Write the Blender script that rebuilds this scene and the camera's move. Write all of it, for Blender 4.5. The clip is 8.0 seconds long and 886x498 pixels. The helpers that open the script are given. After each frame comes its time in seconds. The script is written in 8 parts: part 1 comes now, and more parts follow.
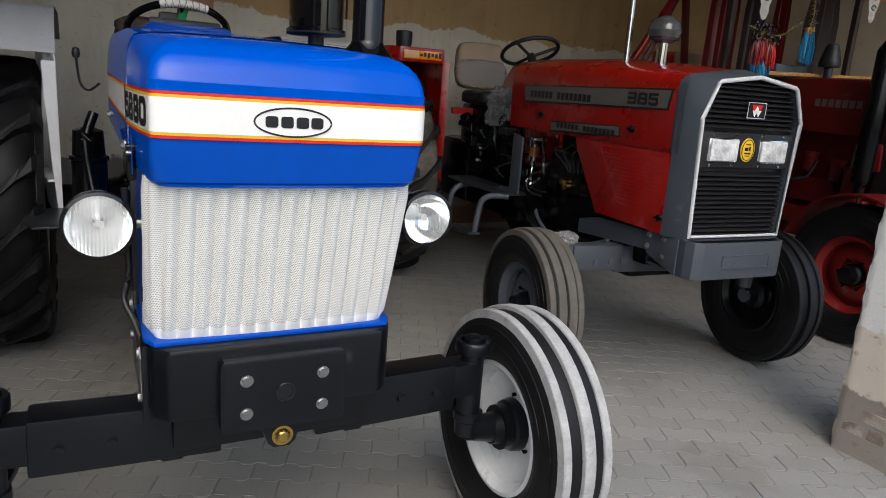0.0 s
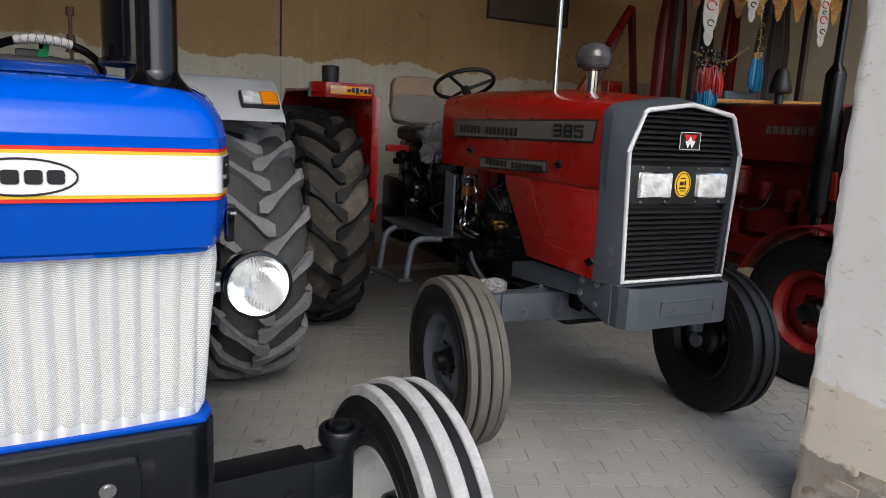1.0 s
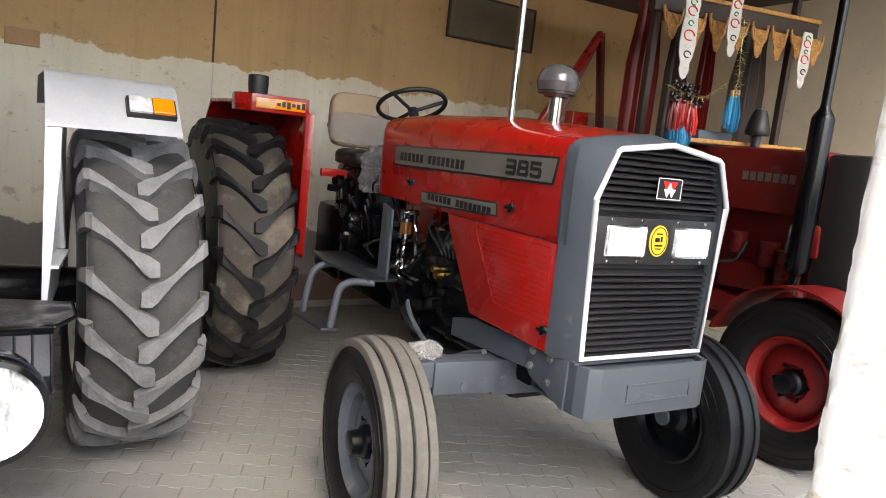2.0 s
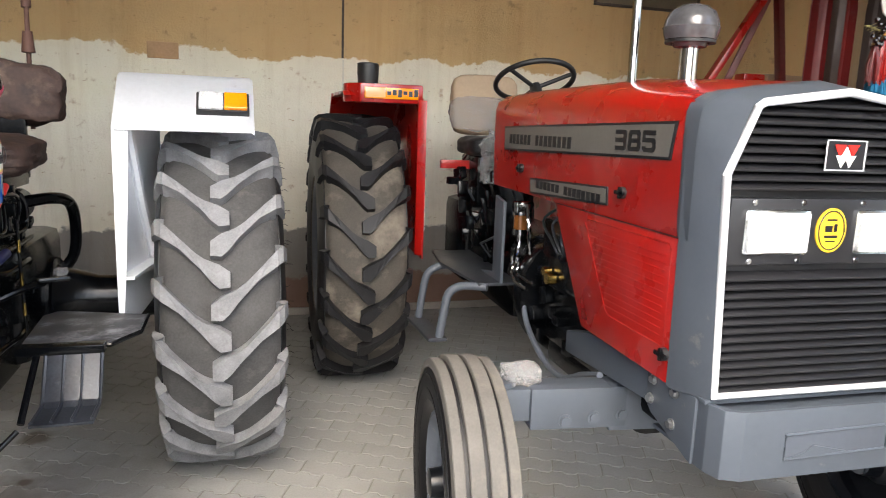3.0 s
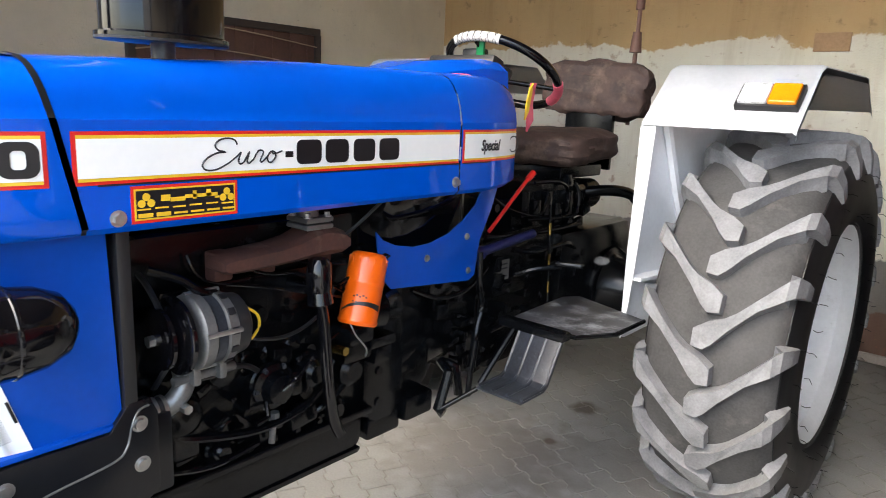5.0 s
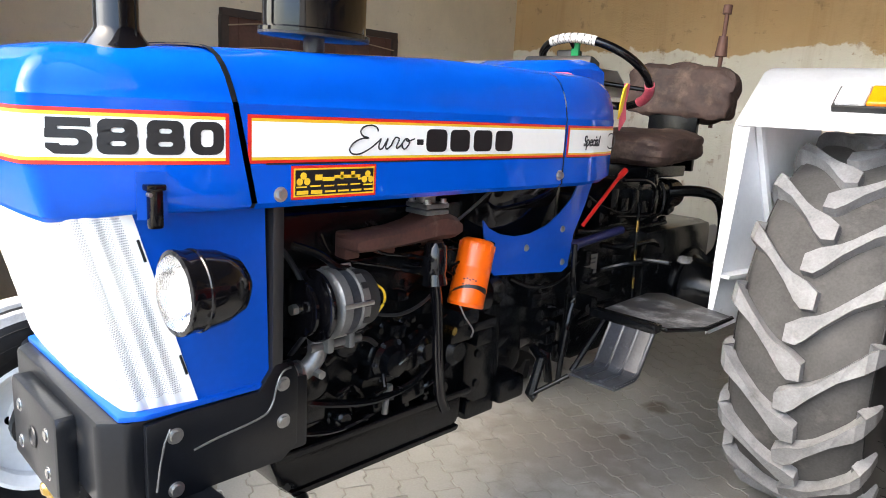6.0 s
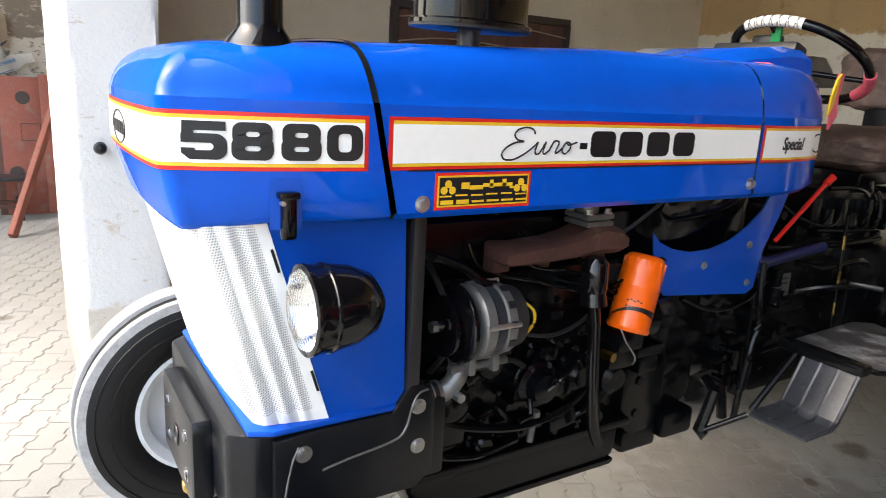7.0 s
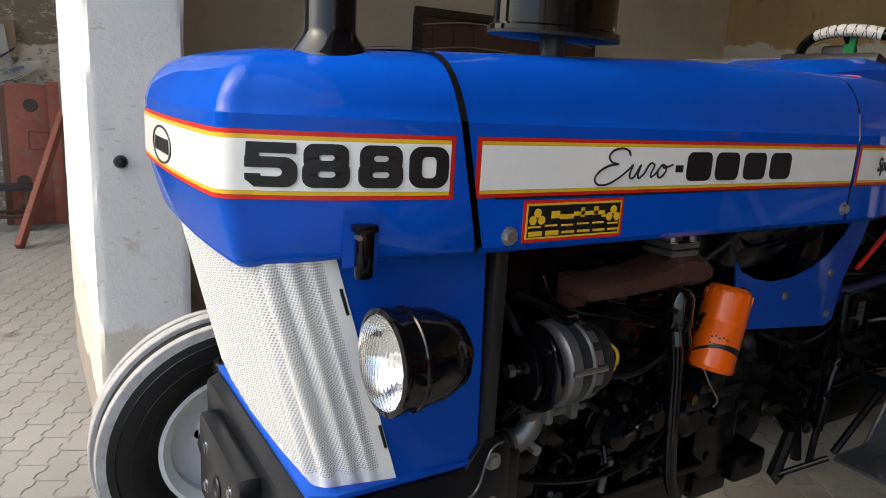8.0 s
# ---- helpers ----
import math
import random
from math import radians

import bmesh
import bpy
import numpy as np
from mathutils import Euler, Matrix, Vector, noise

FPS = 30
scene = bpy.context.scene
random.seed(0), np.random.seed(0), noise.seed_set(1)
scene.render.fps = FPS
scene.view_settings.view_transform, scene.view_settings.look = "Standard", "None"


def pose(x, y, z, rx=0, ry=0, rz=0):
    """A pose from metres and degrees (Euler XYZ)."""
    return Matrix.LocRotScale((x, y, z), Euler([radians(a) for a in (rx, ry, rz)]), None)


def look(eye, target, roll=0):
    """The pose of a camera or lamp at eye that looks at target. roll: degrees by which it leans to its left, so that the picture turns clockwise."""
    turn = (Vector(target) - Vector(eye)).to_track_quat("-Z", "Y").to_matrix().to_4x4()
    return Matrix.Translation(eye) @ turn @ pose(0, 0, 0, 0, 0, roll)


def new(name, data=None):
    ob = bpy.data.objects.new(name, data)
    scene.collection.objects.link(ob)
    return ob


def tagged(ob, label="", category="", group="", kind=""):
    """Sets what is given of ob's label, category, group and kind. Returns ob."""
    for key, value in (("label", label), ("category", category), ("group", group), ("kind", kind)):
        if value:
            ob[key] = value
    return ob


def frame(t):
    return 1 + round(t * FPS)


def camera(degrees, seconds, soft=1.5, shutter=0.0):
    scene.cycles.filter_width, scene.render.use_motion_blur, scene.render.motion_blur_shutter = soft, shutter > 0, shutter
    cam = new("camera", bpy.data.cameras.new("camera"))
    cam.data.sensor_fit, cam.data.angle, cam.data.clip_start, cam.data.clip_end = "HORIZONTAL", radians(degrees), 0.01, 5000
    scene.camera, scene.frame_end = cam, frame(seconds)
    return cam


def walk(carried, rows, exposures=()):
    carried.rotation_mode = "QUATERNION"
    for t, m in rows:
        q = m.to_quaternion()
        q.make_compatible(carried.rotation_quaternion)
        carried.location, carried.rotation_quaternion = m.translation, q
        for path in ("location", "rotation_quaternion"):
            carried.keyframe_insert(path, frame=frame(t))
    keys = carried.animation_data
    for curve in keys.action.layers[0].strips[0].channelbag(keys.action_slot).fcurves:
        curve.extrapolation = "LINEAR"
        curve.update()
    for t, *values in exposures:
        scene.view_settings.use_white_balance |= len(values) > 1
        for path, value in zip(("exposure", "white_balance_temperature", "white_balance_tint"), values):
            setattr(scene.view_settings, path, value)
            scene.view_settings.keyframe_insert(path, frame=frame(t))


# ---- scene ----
cam = camera(65.4, 8.0, soft=0.9, shutter=0.12)
EXPOSURES = [(t, e, k, 7) for t, e, k in ((0, 0.65, 6350), (0.5, 0.65, 6350), (1.0, 0.85, 6350), (1.5, 1.55, 6700), (3.0, 2.5, 6650), (3.5, 2.6, 6700), (4.5, 2.7, 6700), (5.0, 2.7, 6600), (6.5, 2.95, 6800), (7, 2.45, 6950), (7.5, 1.65, 7000), (8, 1.3, 7000))]
PATH = [
    (0, (-0.47, -1.451, 1.5), (0.444, 0.267, 1.036), 4.4),
    (0.5, (-0.261, -1.383, 1.5), (0.671, 0.326, 1.042), 2.5),
    (0.7, (-0.148, -1.347, 1.51), (0.802, 0.359, 1.084), 3.9),
    (1, (-0.011, -1.283, 1.518), (0.95, 0.433, 1.155), 2.9),
    (1.3, (0.15, -1.183, 1.511), (1.137, 0.515, 1.151), 2.9),
    (1.5, (0.277, -1.093, 1.517), (1.321, 0.585, 1.204), 5.8),
    (1.7, (0.303, -0.965, 1.555), (1.404, 0.679, 1.263), 6.4),
    (2.8, (0.854, -0.593, 1.538), (1.551, 1.252, 1.207), 2.8),
    (3, (0.917, -0.523, 1.525), (1.494, 1.36, 1.175), 2.0),
    (3.2, (0.972, -0.45, 1.501), (1.44, 1.46, 1.136), 3.4),
    (3.5, (1.092, -0.292, 1.508), (1.354, 1.658, 1.146), 5.9),
    (3.8, (1.24, -0.146, 1.521), (1.097, 1.807, 1.112), 3.5),
    (4, (1.257, -0.106, 1.526), (0.867, 1.816, 1.137), 3.6),
    (4.2, (1.342, -0.065, 1.52), (0.683, 1.756, 1.153), 3.4),
    (4.5, (1.457, -0.029, 1.52), (0.431, 1.641, 1.123), 3.7),
    (4.6, (1.44, -0.051, 1.532), (0.42, 1.618, 1.114), 3.5),
    (4.8, (1.529, -0.049, 1.518), (0.371, 1.521, 1.105), 2.5),
    (5, (1.56, -0.079, 1.524), (0.296, 1.413, 1.105), 2.5),
    (5.2, (1.569, -0.111, 1.517), (0.26, 1.343, 1.105), 3.4),
    (6.3, (1.485, -0.305, 1.481), (0.084, 1.056, 1.055), 3.2),
    (6.5, (1.465, -0.261, 1.505), (0.015, 1.038, 1.047), 3.4),
    (7, (1.395, -0.147, 1.507), (-0.255, 0.882, 1.041), 3.1),
    (7.5, (1.324, -0.118, 1.511), (-0.415, 0.753, 1.045), 1.0),
    (8, (1.18, -0.183, 1.509), (-0.477, 0.845, 1.066), 3.4),
]
walk(cam, [(t, look(eye, target, roll)) for t, eye, target, roll in PATH], EXPOSURES)

# ---- light ----
world = bpy.data.worlds.new("sky")
scene.world = world
world.use_nodes = True
wn = world.node_tree
sky = wn.nodes.new("ShaderNodeTexSky")
sky.sky_type = 'NISHITA'
sky.sun_disc = False
sky.sun_elevation = radians(48)
sky.sun_rotation = radians(197)
sky.altitude = 200
sky.dust_density = 4.0
wn.links.new(sky.outputs[0], wn.nodes["Background"].inputs[0])
wn.nodes["Background"].inputs[1].default_value = 0.15

sun_data = bpy.data.lights.new("sun", 'SUN')
sun_data.energy, sun_data.angle, sun_data.color = 0.5, radians(70), (1.0, 0.98, 0.95)
sun = new("sun", sun_data)
sun.matrix_world = look((-2.2, -7.2, 8.36), (0, 0, 0))


# ---- materials ----
def mat(name, color, rough=0.5, metal=0.0, var=0.15, scale=6.0, fine=60.0, bump=0.1, bump_d=0.002, coat=0.0,
        dust=None, dust_amt=0.0, dust_scale=9.0, per=0.0, spec=0.5, laid=False):
    """A surface with cloudy and fine variation, fine relief and, where it is worn or dusty, patches of a second colour."""
    m = bpy.data.materials.new(name)
    m.use_nodes = True
    nt = m.node_tree
    L, N = nt.links, nt.nodes
    p = N["Principled BSDF"]
    tc = N.new("ShaderNodeTexCoord")
    n1, n2 = N.new("ShaderNodeTexNoise"), N.new("ShaderNodeTexNoise")
    n1.inputs["Scale"].default_value, n2.inputs["Scale"].default_value = scale, fine
    n1.inputs["Detail"].default_value = 6
    n2.inputs["Detail"].default_value = 4
    where = N.new("ShaderNodeNewGeometry").outputs["Position"] if laid else tc.outputs["Object"]
    for n in (n1, n2):
        L.new(where, n.inputs["Vector"])
    add = N.new("ShaderNodeMath")
    add.operation = 'MULTIPLY_ADD'
    L.new(n1.outputs["Fac"], add.inputs[0])
    add.inputs[1].default_value = 0.65
    half = N.new("ShaderNodeMath")
    half.operation = 'MULTIPLY'
    L.new(n2.outputs["Fac"], half.inputs[0])
    half.inputs[1].default_value = 0.35
    L.new(half.outputs[0], add.inputs[2])
    src = add.outputs[0]
    if per:
        oi = N.new("ShaderNodeObjectInfo")
        geo = N.new("ShaderNodeNewGeometry")
        s1 = N.new("ShaderNodeMath")
        s1.operation = 'ADD'
        L.new(oi.outputs["Random"], s1.inputs[0])
        L.new(geo.outputs["Random Per Island"], s1.inputs[1])
        s2 = N.new("ShaderNodeMath")
        s2.operation = 'MULTIPLY_ADD'
        L.new(s1.outputs[0], s2.inputs[0])
        s2.inputs[1].default_value = per
        L.new(src, s2.inputs[2])
        s3 = N.new("ShaderNodeMath")
        s3.operation = 'SUBTRACT'
        L.new(s2.outputs[0], s3.inputs[0])
        s3.inputs[1].default_value = per
        src = s3.outputs[0]
    ramp = N.new("ShaderNodeValToRGB")
    c = Vector(color)
    lo, hi = c * (1 - var), c * (1 + var)
    ramp.color_ramp.elements[0].position, ramp.color_ramp.elements[1].position = 0.32, 0.68
    ramp.color_ramp.elements[0].color = (*lo, 1)
    ramp.color_ramp.elements[1].color = (*[min(1, v) for v in hi], 1)
    L.new(src, ramp.inputs[0])
    col = ramp.outputs[0]
    rr = N.new("ShaderNodeMapRange")
    rr.inputs[3].default_value, rr.inputs[4].default_value = rough * 0.82, min(1, rough * 1.18)
    L.new(n1.outputs["Fac"], rr.inputs[0])
    rsock = rr.outputs[0]
    if dust:
        n3 = N.new("ShaderNodeTexNoise")
        n3.inputs["Scale"].default_value, n3.inputs["Detail"].default_value = dust_scale, 9
        n3.inputs["Roughness"].default_value = 0.65
        L.new(where, n3.inputs["Vector"])
        r3 = N.new("ShaderNodeMapRange")
        r3.inputs[1].default_value, r3.inputs[2].default_value = 0.66 - 0.35 * dust_amt, 0.8 - 0.25 * dust_amt
        r3.inputs[3].default_value, r3.inputs[4].default_value = 0, min(1.0, 0.5 + dust_amt)
        L.new(n3.outputs["Fac"], r3.inputs[0])
        mx = N.new("ShaderNodeMix")
        mx.data_type = 'RGBA'
        L.new(r3.outputs[0], mx.inputs[0])
        L.new(col, mx.inputs[6])
        mx.inputs[7].default_value = (*dust, 1)
        col = mx.outputs[2]
        mr = N.new("ShaderNodeMix")
        L.new(r3.outputs[0], mr.inputs[0])
        L.new(rsock, mr.inputs[2])
        mr.inputs[3].default_value = 0.9
        rsock = mr.outputs[0]
    L.new(col, p.inputs["Base Color"])
    L.new(rsock, p.inputs["Roughness"])
    p.inputs["Metallic"].default_value = metal
    p.inputs["Specular IOR Level"].default_value = spec
    p.inputs["Coat Weight"].default_value = coat
    p.inputs["Coat Roughness"].default_value = 0.02
    p.inputs["Coat IOR"].default_value = 1.45
    if bump:
        b = N.new("ShaderNodeBump")
        b.inputs["Strength"].default_value, b.inputs["Distance"].default_value = bump, bump_d
        L.new(src if not per else add.outputs[0], b.inputs["Height"])
        L.new(b.outputs[0], p.inputs["Normal"])
    return m


def wall_mat(name, bands, stain=0.3, flaking=0.0, relief=0.004, runs=0.0):
    """Old plaster in bands by height, with ragged edges: bands are (top height, colour), lowest first."""
    m = bpy.data.materials.new(name)
    m.use_nodes = True
    nt = m.node_tree
    L, N = nt.links, nt.nodes
    p = N["Principled BSDF"]
    tc = N.new("ShaderNodeTexCoord")
    sep = N.new("ShaderNodeSeparateXYZ")
    L.new(tc.outputs["Object"], sep.inputs[0])
    ns = []
    for s, d, r in ((1.6, 8, 0.65), (9, 8, 0.6), (70, 4, 0.6)):
        n = N.new("ShaderNodeTexNoise")
        n.inputs["Scale"].default_value, n.inputs["Detail"].default_value, n.inputs["Roughness"].default_value = s, d, r
        L.new(tc.outputs["Object"], n.inputs["Vector"])
        ns.append(n)
    edge = N.new("ShaderNodeMath")
    edge.operation = 'MULTIPLY_ADD'
    L.new(ns[0].outputs["Fac"], edge.inputs[0])
    edge.inputs[1].default_value = 0.46
    L.new(sep.outputs["Z"], edge.inputs[2])
    e2 = N.new("ShaderNodeMath")
    e2.operation = 'SUBTRACT'
    L.new(edge.outputs[0], e2.inputs[0])
    e2.inputs[1].default_value = 0.21
    col = None
    stretch = N.new("ShaderNodeMapping")
    stretch.inputs["Scale"].default_value = (1, 1, 2.6)
    L.new(tc.outputs["Object"], stretch.inputs["Vector"])
    flake = N.new("ShaderNodeTexNoise")
    flake.inputs["Scale"].default_value, flake.inputs["Detail"].default_value, flake.inputs["Roughness"].default_value = 13, 10, 0.7
    L.new(stretch.outputs[0], flake.inputs["Vector"])
    p1, p2 = N.new("ShaderNodeMapRange"), N.new("ShaderNodeMapRange")
    p1.inputs[1].default_value, p1.inputs[2].default_value = 0.66 - flaking, 0.74 - flaking
    L.new(ns[1].outputs["Fac"], p1.inputs[0])
    p2.inputs[1].default_value, p2.inputs[2].default_value = 0.655 - flaking, 0.69 - flaking
    L.new(flake.outputs["Fac"], p2.inputs[0])
    patch = N.new("ShaderNodeMath")
    patch.operation = 'MAXIMUM'
    L.new(p1.outputs[0], patch.inputs[0])
    L.new(p2.outputs[0], patch.inputs[1])
    for i, (top, c, worn) in enumerate(bands):
        mx0 = N.new("ShaderNodeMix")
        mx0.data_type = 'RGBA'
        L.new(ns[0].outputs["Fac"], mx0.inputs[0])
        mx0.inputs[6].default_value = (*[v * (1 - stain) for v in c], 1)
        mx0.inputs[7].default_value = (*[min(1, v * (1 + stain)) for v in c], 1)
        mx1 = N.new("ShaderNodeMix")
        mx1.data_type = 'RGBA'
        L.new(patch.outputs[0], mx1.inputs[0])
        L.new(mx0.outputs[2], mx1.inputs[6])
        mx1.inputs[7].default_value = (*worn, 1)
        if col is None:
            col = mx1.outputs[2]
        else:
            st = N.new("ShaderNodeMapRange")
            st.inputs[1].default_value, st.inputs[2].default_value = bands[i - 1][0] - 0.008, bands[i - 1][0] + 0.008
            L.new(e2.outputs[0], st.inputs[0])
            mx = N.new("ShaderNodeMix")
            mx.data_type = 'RGBA'
            L.new(st.outputs[0], mx.inputs[0])
            L.new(col, mx.inputs[6])
            L.new(mx1.outputs[2], mx.inputs[7])
            col = mx.outputs[2]
    if runs:
        # rain marks that run down the plaster, and broad damp clouds
        tall = N.new("ShaderNodeMapping")
        tall.inputs["Scale"].default_value = (7, 7, 0.55)
        L.new(tc.outputs["Object"], tall.inputs["Vector"])
        for vec, s, lo, hi, k in ((tall.outputs[0], 1.0, 0.5, 0.72, runs), (tc.outputs["Object"], 3.2, 0.46, 0.68, runs * 0.8)):
            n = N.new("ShaderNodeTexNoise")
            n.inputs["Scale"].default_value, n.inputs["Detail"].default_value, n.inputs["Roughness"].default_value = s, 9, 0.68
            L.new(vec, n.inputs["Vector"])
            f = N.new("ShaderNodeMapRange")
            f.inputs[1].default_value, f.inputs[2].default_value, f.inputs[3].default_value, f.inputs[4].default_value = lo, hi, 0.0, k
            L.new(n.outputs["Fac"], f.inputs[0])
            mx = N.new("ShaderNodeMix")
            mx.data_type = 'RGBA'
            mx.blend_type = 'MULTIPLY'
            L.new(f.outputs[0], mx.inputs[0])
            L.new(col, mx.inputs[6])
            mx.inputs[7].default_value = (0.60, 0.50, 0.40, 1)
            col = mx.outputs[2]
    L.new(col, p.inputs["Base Color"])
    p.inputs["Roughness"].default_value = 0.9
    sm = N.new("ShaderNodeMath")
    sm.operation = 'MULTIPLY_ADD'
    L.new(ns[1].outputs["Fac"], sm.inputs[0])
    sm.inputs[1].default_value = 2.0
    L.new(ns[2].outputs["Fac"], sm.inputs[2])
    b = N.new("ShaderNodeBump")
    b.inputs["Strength"].default_value, b.inputs["Distance"].default_value = 0.8, relief
    L.new(sm.outputs[0], b.inputs["Height"])
    L.new(b.outputs[0], p.inputs["Normal"])
    return m


